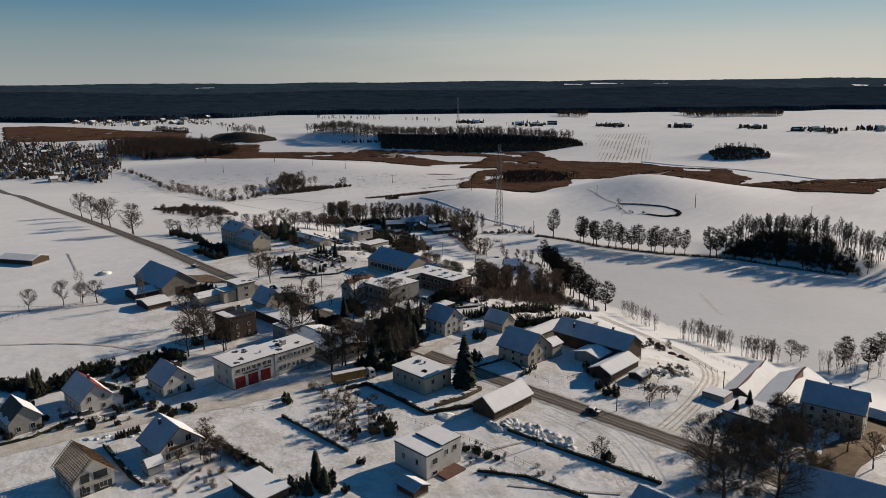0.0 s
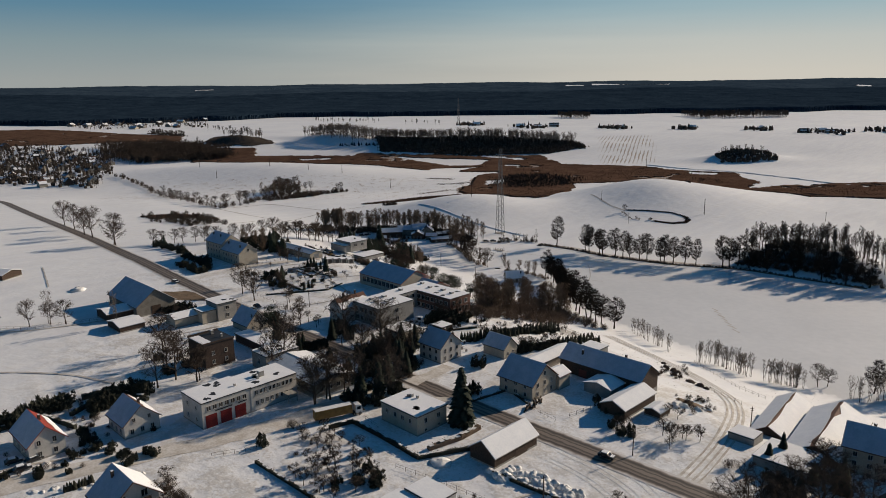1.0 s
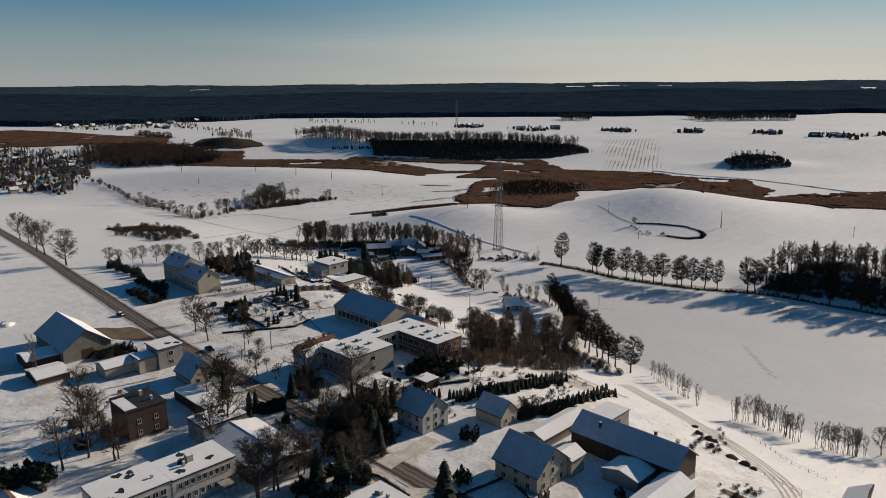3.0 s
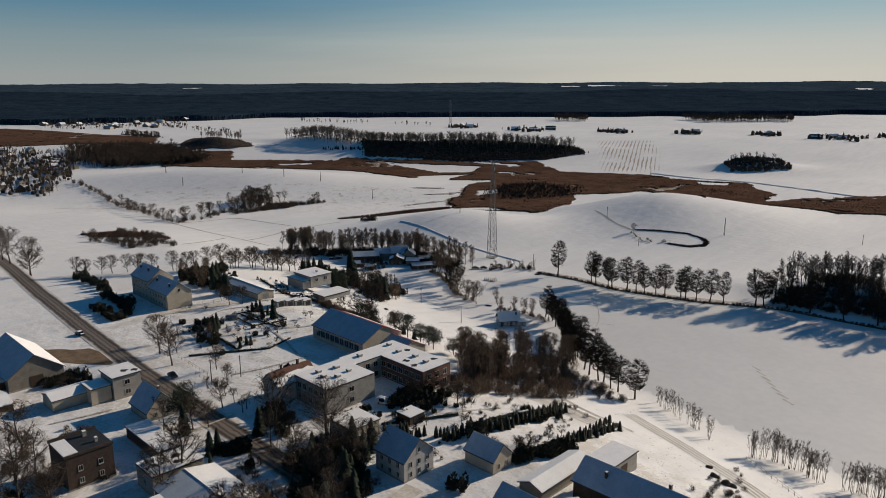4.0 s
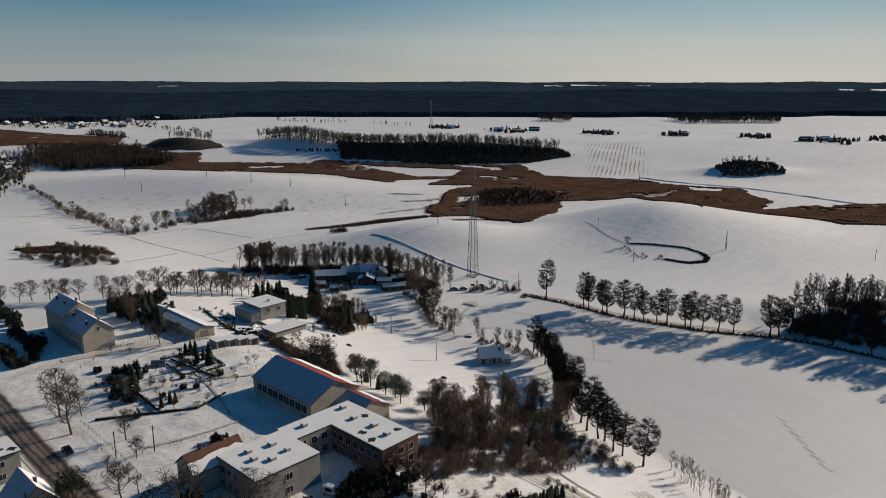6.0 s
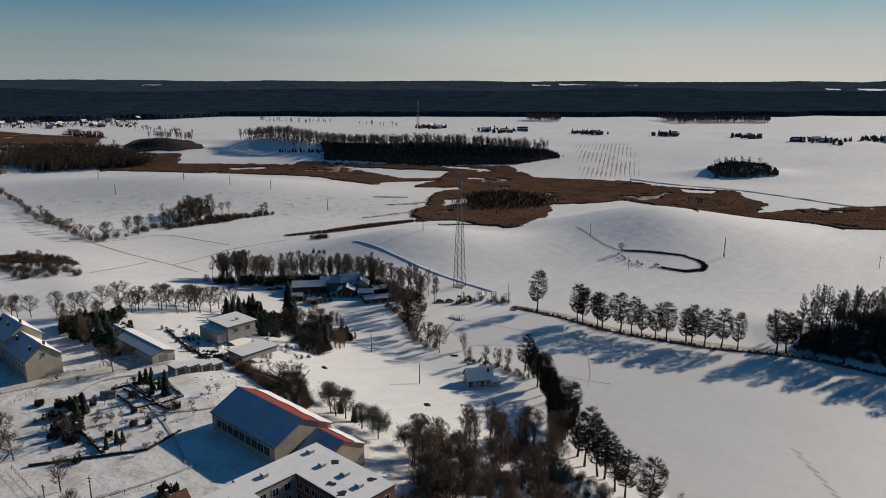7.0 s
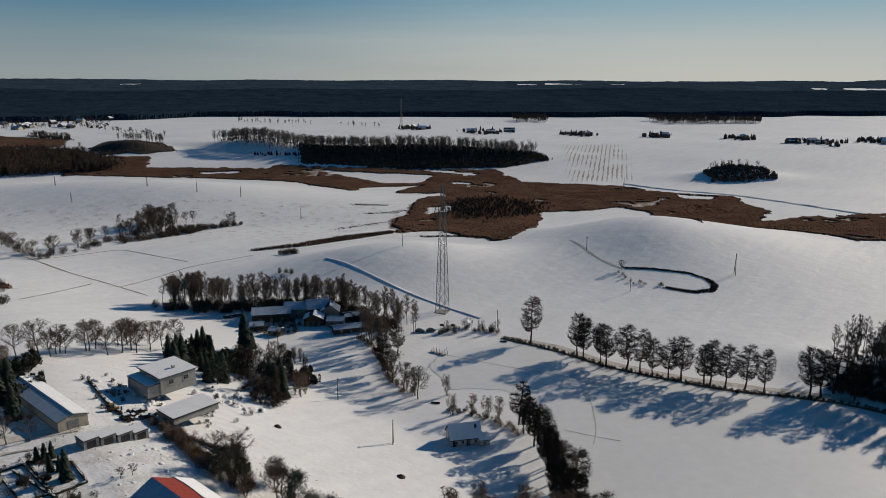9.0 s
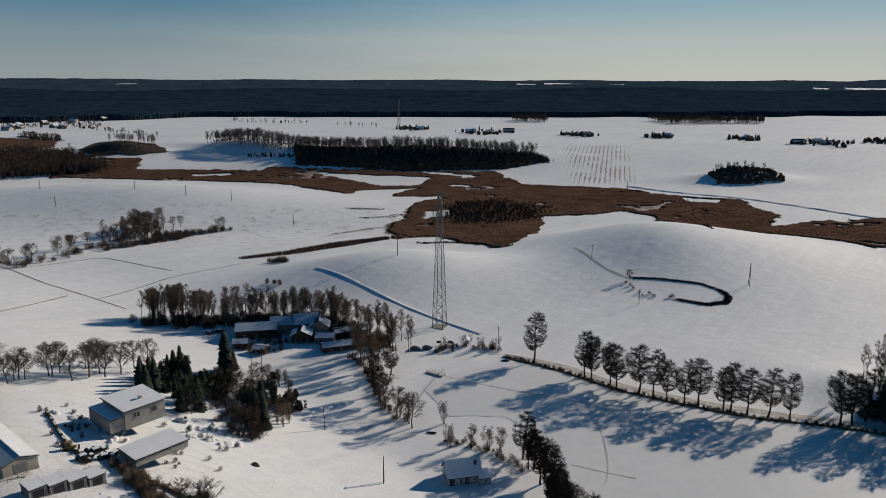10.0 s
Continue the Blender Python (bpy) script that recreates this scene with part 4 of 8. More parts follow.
# the fire station and the blocks behind it
fire = flat_roofed("fire_station", -205.6, 112.9, 12, 15.4, 7.7, label="white two-storey fire station with three red gates", category="fire station", patches=5,
                   chimneys=((2, 5, 0.5, 0.7),), windows=(("E", 7, (5.2,), 1.3, 1.3), ("S", 2, (5.0, 1.6), 1.0, 1.2)))
for k in range(3):
    door(fire, 3.5, 3.8, 6.0, -5.0 + 4.6 * k, 0, paint_red, "gate", "red painted gate of the fire station")
for k, (w, y0) in enumerate(((9.0, -1.0), (4.6, 5.0))):
    part("sign_letters", Shape().box(6.04, y0, 4.35, 0.06, w * 0.6, 0.34), metal_dark, fire, "dark row of letters on the wall")
fire2 = flat_roofed("fire_station_office", -205.2, 128.6, 11.4, 15.9, 7.5, label="white two-storey office wing with rows of small windows", category="building", patches=6,
                    chimneys=((0, -1, 1.6, 1.6), (1.5, -3, 0.6, 1.2)), windows=(("E", 9, (5.1,), 0.9, 1.4), ("E", 8, (1.8,), 0.9, 1.4), ("S", 2, (4.8,), 0.9, 1.2)))
part("porch", Shape().box(7.3, 4.5, 2.6, 3.0, 3.4, 0.25).box(8.6, 6.0, -0.4, 0.2, 0.2, 3.0).box(8.6, 3.0, -0.4, 0.2, 0.2, 3.0), concrete, fire2)
gabled("workshop", -206.5, 146.5, 26, 15, 4.4, 1.5, "x", walls=plaster_dim, roof=metal_dark, label="long low grey workshop under a snowy roof", category="workshop", over=0.4, windows=(("E", 4, (1.6,), 1.3, 1.4), ("S", 5, (1.6,), 1.3, 1.4)))
flat_roofed("garage_block", -227.0, 146.5, 9, 13, 5.4, walls=plaster_grey, label="grey flat-roofed block behind the fire station", category="building", patches=5, chimneys=((-2, -4, 1.2, 1.0),), windows=(("S", 1, (2.0,), 1.2, 2.0), ("E", 2, (2.6,), 1.0, 1.2)))
flat_roofed("brick_house", -245.5, 132.5, 11.5, 11.0, 8.6, walls=brick_dark, label="dark brick three-storey house with a mostly bare flat roof", category="house", bare=True, chimneys=((-3, 2, 0.9, 1.2), (2, 3, 0.7, 1.0)), windows=(("E", 2, (1.4, 4.6), 1.0, 1.3),))
flat_roofed("low_shed", -247.0, 151.0, 20, 6, 3.2, walls=brick_dark, label="low dark brick shed with snow on its roof", category="shed", over=0.3)
gabled("cottage", -267.5, 160.5, 11, 9, 3.0, 5.0, "x", walls=plaster_cream, roof=metal_dark, label="small cottage with a steep snowy roof", over=0.5, chimneys=((2, 1),), windows=(("E", 2, (1.0,), 1.0, 1.3), ("E", 1, (4.2,), 1.0, 1.2)))
flat_roofed("small_house", -288.3, 159.6, 9.5, 8.5, 7.2, walls=plaster_grey, label="small grey two-storey house with a flat roof", category="house", over=0.5, patches=2, windows=(("E", 1, (1.2, 4.3), 1.6, 1.5), ("S", 2, (1.2, 4.3), 1.0, 1.3)))
flat_roofed("annex_house", -288.0, 152.0, 7.0, 6.0, 5.0, walls=plaster_cream, label="cream annexe with a snowy flat roof", category="house")

# the farm with the barn
gabled("barn", -327.0, 142.5, 29, 16.5, 4.6, 6.0, "x", walls=plaster_dim, roof=metal_dark, label="large barn with a pitched snowy roof", category="barn", over=0.6, doors=((0.0, "E", 4.0, 3.8, wood_dark),))
gabled("shed", -321.5, 131.0, 11, 15, 3.0, 1.2, "y", walls=wood_dark, roof=metal_grey, label="long low shed with corrugated snowy roof", category="shed", over=0.3, z=-0.6)
gabled("shed", -304.5, 126.5, 12, 10, 2.2, 1.2, "y", walls=wood_dark, roof=metal_grey, label="low dark shed with a snowy roof", category="shed", over=0.3)
gabled("shed", -292.5, 145.5, 8.5, 12.5, 3.4, 1.2, "y", walls=plaster_cream, roof=metal_dark, label="pale outbuilding with a snowy roof", category="shed", over=0.3)
gabled("field_shed", -432.0, 112.0, 22, 12, 2.6, 1.6, "x", turn=30, walls=wood_dark, roof=metal_dark, label="low dark shed alone in the snowfield", category="shed", over=0.4)

# houses along the street
gabled("unfinished_house", -177.0, 52.3, 12.5, 9.5, 4.2, 4.6, "x", walls=plaster_white, roof=wood_dark, label="unfinished white house with bare roof battens", skeleton=True, over=0.7, windows=(("E", 2, (0.8,), 1.8, 2.0), ("S", 3, (1.0,), 1.1, 1.4)))
raw = bpy.data.objects["unfinished_house"]
# dark slabs on the solid gable imitate the shade inside unglazed openings
for dy, dz, w, h in ((-2.3, 0.1, 2.2, 2.4), (1.9, 0.1, 4.2, 2.2), (-2.0, 3.4, 2.0, 2.1), (1.6, 3.4, 3.2, 1.9)):
    part("dark_slab", Shape().box(6.28, dy, dz, 0.08, w, h), metal_dark, raw, "dark slab imitating the shade of an unglazed gap")
part("balcony", Shape().box(6.9, 0.6, 2.85, 1.5, 6.4, 0.2), concrete, raw, "bare concrete balcony slab")
white = gabled("white_house", -177.0, 74.2, 10.6, 11.5, 3.8, 4.8, "x", label="white house with a balcony under a broad gable", cover=(1, 1), over=0.9, chimneys=((-2, -1.5),), windows=(("E", 3, (0.7,), 1.2, 1.7), ("E", 2, (4.1,), 1.5, 1.7), ("S", 2, (1.0,), 1.1, 1.3)))
bal = part("balcony", Shape().box(6.0, 0, 3.3, 1.6, 7.0, 0.18), concrete, white)
for k in range(9):
    part("baluster", Shape().box(6.7, -3.4 + 0.85 * k, 3.483, 0.08, 0.08, 0.9), wood_dark, bal)
part("handrail", Shape().box(6.7, 0, 4.386, 0.12, 7.0, 0.1), wood_dark, bal)
part("balcony_panel", Shape().box(6.66, 0, 3.6, 0.05, 6.8, 0.7), wood_dark, bal, "dark boarded balcony front")
for sd in (-1, 1):
    part("bargeboard", Shape().slab([(6.12, sd * 6.5, 3.15), (6.12, 0, 8.6), (6.12, 0, 8.95), (6.12, sd * 6.5, 3.5)], 0.06), wood_dark, white, "dark bargeboard along the gable")
gabled("side_porch", -170.0, 66.2, 3.5, 4.0, 2.4, 1.4, "y", walls=plaster_white, roof=metal_dark, label="small porch with snow on its roof", category="porch", over=0.3)
gabled("red_roofed_house", -222.0, 69.4, 14, 9.0, 4.6, 4.2, "x", walls=plaster_white, roof=tile_red, label="white house whose red tiles show through melting snow", cover=(1, 0.4), over=0.6, chimneys=((1, 0.5),), windows=(("E", 2, (0.9, 4.0), 1.0, 1.4), ("S", 4, (1.2,), 1.0, 1.3)))
gabled("grey_house", -221.0, 50.4, 10, 8.5, 4.0, 4.0, "x", walls=plaster_grey, roof=metal_dark, label="grey house with a dark metal roof", cover=(0.25, 1), over=0.5, windows=(("E", 2, (1.0,), 1.1, 1.4), ("S", 3, (1.0,), 1.0, 1.3)))
gabled("garden_house", -215.2, 92.3, 11, 10, 4.2, 4.4, "x", walls=plaster_white, label="white house with snow sliding from its roof", cover=(1, 0.75), over=0.6, chimneys=((2, 1),), windows=(("E", 3, (1.0,), 1.0, 1.4), ("E", 2, (4.3,), 0.9, 1.2), ("S", 3, (1.2,), 1.0, 1.3)))
# solid dark walls stand in for the shade under the carport's open roof
flat_roofed("carport", -141.7, 79.5, 12.5, 7.5, 2.7, walls=wood_dark, label="carport under thick snow, solid dark walls for its shade", category="carport", over=0.6)
flat_roofed("bungalow", -160.5, 150.0, 15, 11.5, 5.6, walls=plaster_cream, label="cream square house with a flat half-snowed roof", category="house", over=0.35, patches=3, chimneys=((-3, 2, 0.8, 0.9), (-1, 2.5, 0.6, 0.8)), windows=(("E", 2, (3.0,), 1.1, 1.5), ("E", 2, (0.5,), 0.9, 0.8), ("S", 4, (3.0,), 1.1, 1.4)))
cube = flat_roofed("cube_house", -123.4, 113.8, 11.6, 5.6, 6.2, label="white cube-shaped house with a flat roof", category="house", over=0.1, windows=(("E", 1, (3.4,), 1.8, 1.5), ("E", 1, (0.5,), 1.6, 1.0), ("S", 2, (3.0,), 1.0, 1.4)))
part("wing_wall", Shape().box(0.6, 6.3, -1.2, 9.4, 6.9, 8.0), plaster_white, cube)
wing = part("wing_roof", Shape().box(0.6, 6.4, 6.803, 9.6, 7.1, 0.2), metal_dark, cube)
part("snow_cover", Shape().box(0.6, 6.4, 7.007, 9.3, 6.8, 0.16), snow_roof, wing, "snow lying on the flat roof")
window(cube, 1.4, 1.4, 5.3, 7.5, 4.2, 0)
window(cube, 1.0, 1.4, 5.3, 4.6, 4.0, 0)
part("terrace", Shape().box(7.2, 4.0, -0.6, 4.0, 7.0, 1.1), brick_red, cube, "red brick terrace")
gabled("gazebo", -116.5, 105.3, 6.0, 4.6, 2.0, 1.0, "x", walls=wood_dark, roof=wood_dark, label="dark wooden garden shed with a snowy roof", category="shed", over=0.4)
gabled("red_barn", -130.5, 154.5, 8.4, 17, 3.2, 3.0, "y", walls=wood_dark, roof=metal_grey, label="dark red wooden barn under a bright snowy roof", category="barn", over=0.5, doors=((2.0, "E", 5.0, 2.4, wood_dark),))
gabled("village_house", -150.5, 189.5, 13, 12.0, 5.2, 5.0, "x", walls=plaster_cream, roof=tile_brown, label="cream two-storey house with a steep snowy roof", over=0.7, chimneys=(), windows=(("E", 3, (0.9,), 1.0, 1.5), ("E", 3, (3.7,), 1.0, 1.5), ("E", 1, (6.8,), 1.0, 1.4), ("S", 3, (0.9, 3.5), 1.1, 1.3)))
gabled("lean_to", -146.0, 198.6, 6.0, 5.5, 4.4, 1.5, "y", walls=plaster_cream, roof=tile_brown, label="lean-to with a snow-covered roof", category="lean-to", over=0.4)
gabled("long_barn", -137.5, 214.5, 30, 10.5, 5.0, 3.8, "x", walls=wood_dark, roof=metal_dark, label="long dark farm building with a snowy roof", category="barn", over=0.5, chimneys=((-8, -2.5), (6, 1.0)), doors=((-6, "S", 3, 3, wood_red), (2, "S", 3, 3, wood_red)))
gabled("cattle_shed", -132.5, 204.8, 9.5, 7.8, 2.8, 1.2, "y", walls=plaster_grey, roof=metal_grey, label="grey shed built against the long barn", category="shed", over=0.4)
gabled("machine_shed", -121.2, 200.3, 8.0, 17, 2.9, 1.8, "y", walls=wood_dark, roof=metal_grey, label="low machine shed with a smooth snowy roof", category="shed", over=0.4)
gabled("hen_house", -112.6, 202.0, 5.0, 5.8, 1.8, 0.8, "y", walls=wood_dark, roof=metal_grey, label="small low shed with a snowy roof", category="shed", over=0.3)
flat_roofed("open_garage", -155.9, 231.5, 7.5, 12.5, 3.8, walls=plaster_grey, label="flat-roofed garage with white end wall", category="garage", over=0.3, doors=((0, "E", 3.0, 2.6, wood_dark), (-4, "E", 3.0, 2.6, wood_dark)))
gabled("side_wing", -159.5, 212.0, 6.5, 20, 2.8, 1.3, "y", walls=plaster_dim, roof=metal_dark, label="low side wing under an unbroken sheet of snow", category="outbuilding", over=0.4)

# the farm by the lake track
gabled("manor_house", -58.0, 214.5, 15.5, 10.5, 8.0, 4.2, "x", turn=8, walls=plaster_cream, roof=tile_brown, label="tall cream three-storey house with a snowy roof", over=0.5, chimneys=((-2, 1.5), (3, 1)), windows=(("S", 4, (0.8, 3.4, 5.8), 1.0, 1.3), ("E", 2, (1.0, 3.6, 6.0), 0.9, 1.3)))
gabled("farm_barn", -72.5, 222.0, 15, 32, 3.6, 4.0, "y", turn=6, walls=brick_red, roof=tile_brown, label="long brick barn with tiles bare along its ridge", category="barn", cover=(0.9, 0.94), over=0.5)
gabled("farm_barn", -87.0, 228.0, 10, 28, 2.8, 2.8, "y", turn=6, walls=brick_dark, roof=tile_brown, label="low brick barn with a snowy roof", category="barn", cover=(0.93, 0.95), over=0.4)
flat_roofed("lean_shed", -74.5, 199.0, 13, 12, 2.4, walls=plaster_grey, label="low grey shed beside the farmyard", category="shed", over=0.3)
flat_roofed("block_shed", -88.0, 205.0, 7, 6, 1.8, walls=plaster_grey, label="unfinished block wall with bare posts", category="shed", over=0.0)
gabled("corner_house", -42.0, 166.5, 20, 15, 4.2, 4.6, "x", turn=10, walls=plaster_grey, roof=metal_dark, label="house with a wide roof of blue-shadowed snow", over=0.6)
gabled("roadside_shed", -71.0, 139.0, 10, 6.5, 2.4, 1.6, "x", walls=wood_dark, roof=metal_dark, label="small roadside shed under snow", category="shed", over=0.3)
gabled("boat_shed", -52.0, 244.0, 8, 6, 2.2, 1.5, "x", walls=wood_dark, roof=metal_dark, label="small shed with a snowy roof above the lake", category="shed", over=0.3)

# the school and the sports hall
hall = gabled("sports_hall", -270.8, 239.6, 29.5, 18, 6.0, 4.4, "x", walls=plaster_cream, roof=tile_red, label="sports hall with a red roof half under snow", category="hall", cover=(1, 0.42), over=0.4, windows=(("S", 9, (2.6,), 2.4, 2.4),))
gabled("hall_annex", -250.6, 244.0, 11, 13, 4.6, 3.2, "x", walls=plaster_cream, roof=tile_red, label="lower annexe of the hall with a red roof edge", category="hall", cover=(1, 0.5), over=0.3)
flat_roofed("school", -237.0, 204.0, 16.5, 18, 7.6, walls=plaster_grey, label="grey school block with a flat snowy roof and vents", category="school", over=0.15, chimneys=((-4, -3, 1.4, 0.7), (0, -4, 1.4, 0.7), (3, -1, 1.5, 0.7), (-3, 3, 1.6, 0.7), (2, 4, 1.2, 0.7)), windows=(("S", 5, (1.0, 4.4), 1.8, 1.9), ("E", 1, (4.6, 1.2), 1.8, 1.6)))
flat_roofed("school_link", -243.0, 218.8, 8.0, 11.5, 7.2, walls=plaster_grey, label="grey connecting block of the school", category="school", over=0.1, chimneys=((0, 0, 1.4, 0.8),), windows=(("E", 3, (1.0, 4.4), 1.7, 1.8),))
flat_roofed("school_wing", -233.4, 230.8, 28.0, 12.2, 7.4, walls=brick_red, label="school wing with brick bands between rows of windows", category="school", over=0.15, patches=4, chimneys=((-11, 2, 1.4, 0.7), (-4, 0, 1.4, 0.7), (3, 1, 1.6, 0.7), (9, 0, 1.4, 0.7)), windows=(("S", 7, (1.0, 4.4), 1.9, 1.8, 3.6, 0.68), ("E", 3, (1.2, 4.4), 1.6, 1.8)))
gabled("old_school", -248.5, 195.5, 8, 14, 6.0, 3.4, "y", walls=plaster_white, roof=tile_brown, label="older white school house with a brown tiled roof", category="school", cover=(0.9, 0.6), over=0.4, chimneys=((0, 3), (0, -3)), windows=(("S", 2, (1.0, 4.0), 1.0, 1.5), ("W", 4, (1.0, 4.0), 1.0, 1.5)))
flat_roofed("nursery", -213.5, 193.0, 9.5, 9.5, 4.6, walls=plaster_cream, label="small cream building with a snowy flat roof", category="building", over=0.3, windows=(("E", 3, (1.0,), 1.2, 1.4), ("S", 3, (1.0,), 1.2, 1.4)))
gabled("gable_house", -190.5, 190.5, 10.5, 10, 5.6, 4.4, "x", walls=plaster_white, roof=tile_brown, label="white house with a snowy gable roof", over=0.5, cover=(1, 0.7), chimneys=((1, 1.5),), windows=(("E", 3, (0.9, 3.5), 1.0, 1.4), ("E", 1, (6.6,), 1.0, 1.2), ("S", 3, (0.9, 3.5), 1.0, 1.3)))
gabled("small_cottage", -177.0, 207.0, 9.5, 7.0, 3.6, 3.4, "x", walls=plaster_cream, roof=metal_dark, label="small cottage with a snowy roof behind hedges", over=0.4, windows=(("E", 2, (1.0,), 1.0, 1.3),))
flat_roofed("school_garage", -208.8, 209.5, 5.5, 5.5, 2.6, walls=wood_dark, label="small garage with snow on its flat roof", category="garage", over=0.3, doors=((0, "E", 2.6, 2.2, metal_dark),))

# the yard behind the hall
gabled("apartment_house", -366.7, 213.0, 18.4, 11.0, 6.6, 4.4, "x", walls=plaster_cream, roof=metal_dark, label="cream house with a long blue-shadowed snow roof", over=0.4, chimneys=((-6.5, -2.2), (6, -2.6), (6.5, 1.5)), windows=(("S", 6, (1.2, 4.0), 1.1, 1.4), ("E", 1, (7.2,), 1.1, 1.4)))
gabled("apartment_house_wing", -384.7, 213.6, 17.5, 11.5, 9.0, 4.4, "x", walls=plaster_cream, roof=metal_dark, label="taller rear part of the cream house under snow", over=0.4, chimneys=((-6, -2), (2, -2.2), (6, 0.5)), windows=(("S", 5, (1.2, 4.0, 6.6), 1.1, 1.4),))
flat_roofed("modern_house", -357.0, 281.5, 13.5, 12, 4.3, z=-2.5, walls=plaster_grey, label="grey modern house with a flat snowy roof", category="house", over=0.6, chimneys=((2, 1, 0.8, 0.9),), windows=(("E", 2, (1.6,), 1.8, 1.6), ("S", 3, (1.0,), 1.6, 1.8)))
flat_roofed("modern_house_terrace", -357.5, 273.5, 13, 4, 2.6, z=-2.5, walls=plaster_grey, label="low front terrace block under snow", category="house", over=0.1)
gabled("storage_hall", -361.0, 245.5, 38, 8.0, 3.0, 1.2, "x", walls=plaster_cream, roof=metal_dark, label="long low storage hall with smooth snowy roof", category="hall", over=0.3, doors=((0, "E", 3, 2.6, metal_grey),))
flat_roofed("concrete_store", -333.5, 275.0, 9, 14.5, 0.7, z=-2.6, walls=wood_dark, label="low dark store with a slab of snow on top", category="shed", over=0.4)
for k in range(4):
    flat_roofed("garage", -330.0 + 0.4 * k, 244.0 + 4.3 * k, 5.0, 3.9, 2.2, walls=plaster_grey, label="small metal garage in a row", category="garage", over=0.15, group="row of garages", doors=((0, "E", 2.4, 1.9, metal_dark),))

# the cabin and the hamlet in the grove
gabled("cabin", -283.0, 343.0, 10.0, 7.0, 2.7, 3.4, "x", turn=54, walls=plaster_white, roof=metal_dark, label="white cabin with a steep snowy roof on the lake meadow", over=0.5, chimneys=((3.6, -1.4),), doors=((0.8, "S", 1.2, 2.1, wood_dark), (-3.8, "S", 1.2, 2.1, wood_dark)), windows=(("S", 4, (0.9,), 0.8, 1.0), ("W", 1, (0.9,), 0.9, 1.1)))
gabled("cabin_annex", -277.6, 346.4, 3.4, 5.0, 2.0, 1.0, "x", turn=54, walls=plaster_white, roof=metal_dark, label="low white annexe of the cabin", over=0.3, windows=(("S", 1, (0.8,), 0.7, 0.8),))
GROVE = [(-429.3, 373.6), (-423.9, 385), (-417, 392), (-409.3, 383.5), (-400.4, 389.5), (-389.2, 388.2), (-410.2, 394.3), (-399.1, 402.3), (-423.8, 361.2), (-411.9, 363.3)]
for (x, y), (name, L, W, h, r, ridge, turn, mat, share, label) in zip(GROVE, (
        ("grove_barn", 18, 9, 4.2, 2.2, "x", 52, wood_dark, 1, "long dark barn with a snowy roof in the grove"),
        ("grove_house", 12, 9, 4.8, 2.4, "x", 48, plaster_dim, 1, "weathered grey house in the shade of the grove"),
        ("grove_house", 11, 9, 5.0, 3.4, "x", 60, brick_dark, 1, "dark brick house with snow on its roof"),
        ("grove_barn", 9, 7, 3.6, 2.2, "y", 44, wood_dark, 0.6, "dark shed with patches of snow on its roof"),
        ("grove_shed", 8, 6, 3.0, 1.4, "x", 40, plaster_dim, 1, "low grey shed under bare trees"),
        ("grove_shed", 16, 6, 2.6, 1.2, "x", 62, wood_dark, 1, "long low shed at the grove's edge"),
        ("grove_house", 9, 8, 4.4, 3.2, "y", 46, plaster_dim, 0.5, "small weathered house with a half-bare roof"),
        ("grove_shed", 14, 6, 2.6, 1.3, "x", 64, brick_dark, 0.8, "dark outbuilding behind the houses"),
        ("grove_shed", 6, 5, 2.4, 1.2, "x", 50, wood_dark, 1, "small dark hut between firs"),
        ("grove_shed", 5, 5, 2.2, 0.9, "x", 30, wood_dark, 1, "little hut with thick snow on its roof"))):
    gabled(name, x, y, L, W, h, r, ridge, turn=turn, walls=mat, roof=metal_dark, label=label, category="shed" if "shed" in name else "barn" if "barn" in name else "house", cover=(share, 1), over=0.4, chimneys=((1, 1),) if "house" in name else (), windows=(("S", 3 if L > 8 else 2, (1.0,), 0.9, 1.2),))


BRUSH = [joined(shrub(2.4, 3.2, 300, 0.65, 0.034)) for _ in range(4)]


def thicket(places, scale, material=None, label="leafless brushwood in the snow"):
    scatter("brushwood", BRUSH, places, material or twig, label, "brushwood", 0.7 * scale, 1.25 * scale)


# ---- trees of the lake and the grove ----
row("alder", [(-318.3, 432.7), (-294, 432.4), (-290.6, 431.8), (-282.7, 432.3), (-279.2, 430.6), (-271.2, 432.9), (-265.9, 434.2), (-259.9, 433.1), (-254.2, 435), (-249.8, 437), (-241.3, 438.5), (-239.2, 439.2), (-234.3, 441.7), (-227.9, 444.4), (-221.7, 447), (-207.4, 453.7), (-204, 456.3)], 0.98, "row of alders by the lake")
crest = [xy(464 - 0.67 * k, 230 + 0.74 * k) for k in (-46, -25, 0, 35, 62)]
row("stem_tree", along(crest, 80, 4.0), 0.9, "wood by the lake")
row("stem_tree", along([(x + 3, y - 9) for x, y in crest], 74, 4.0), 0.88, "wood by the lake")
# tall dark brush added to stand in for the shade between the trunks
thicket(within([(-196, 470), (-160.8, 470), (-130, 473), (-140, 490), (-178, 512), (-200, 500)], 90), 2.3, reed_dark, "tall dark brush, also standing in for shade in the wood")
row("alder", [(-201.3, 461.8), (-193.9, 460.5), (-182.3, 459.2), (-166.2, 458.6), (-152, 461.2), (-139.2, 461.5), (-127.4, 463.7)], 0.95, "wood by the lake")
row("alder", [(-119, 471.1), (-84.3, 314.3), (-75.9, 318.2), (-76.2, 330.4)], 0.75)
thicket(within([(-203.5, 463.3), (-159.8, 463.9), (-120.3, 465.3), (-132.8, 479.7), (-166.1, 479.3), (-200.5, 483.4)], 300), 1.2, twig, "dark undergrowth on the wooded knoll")
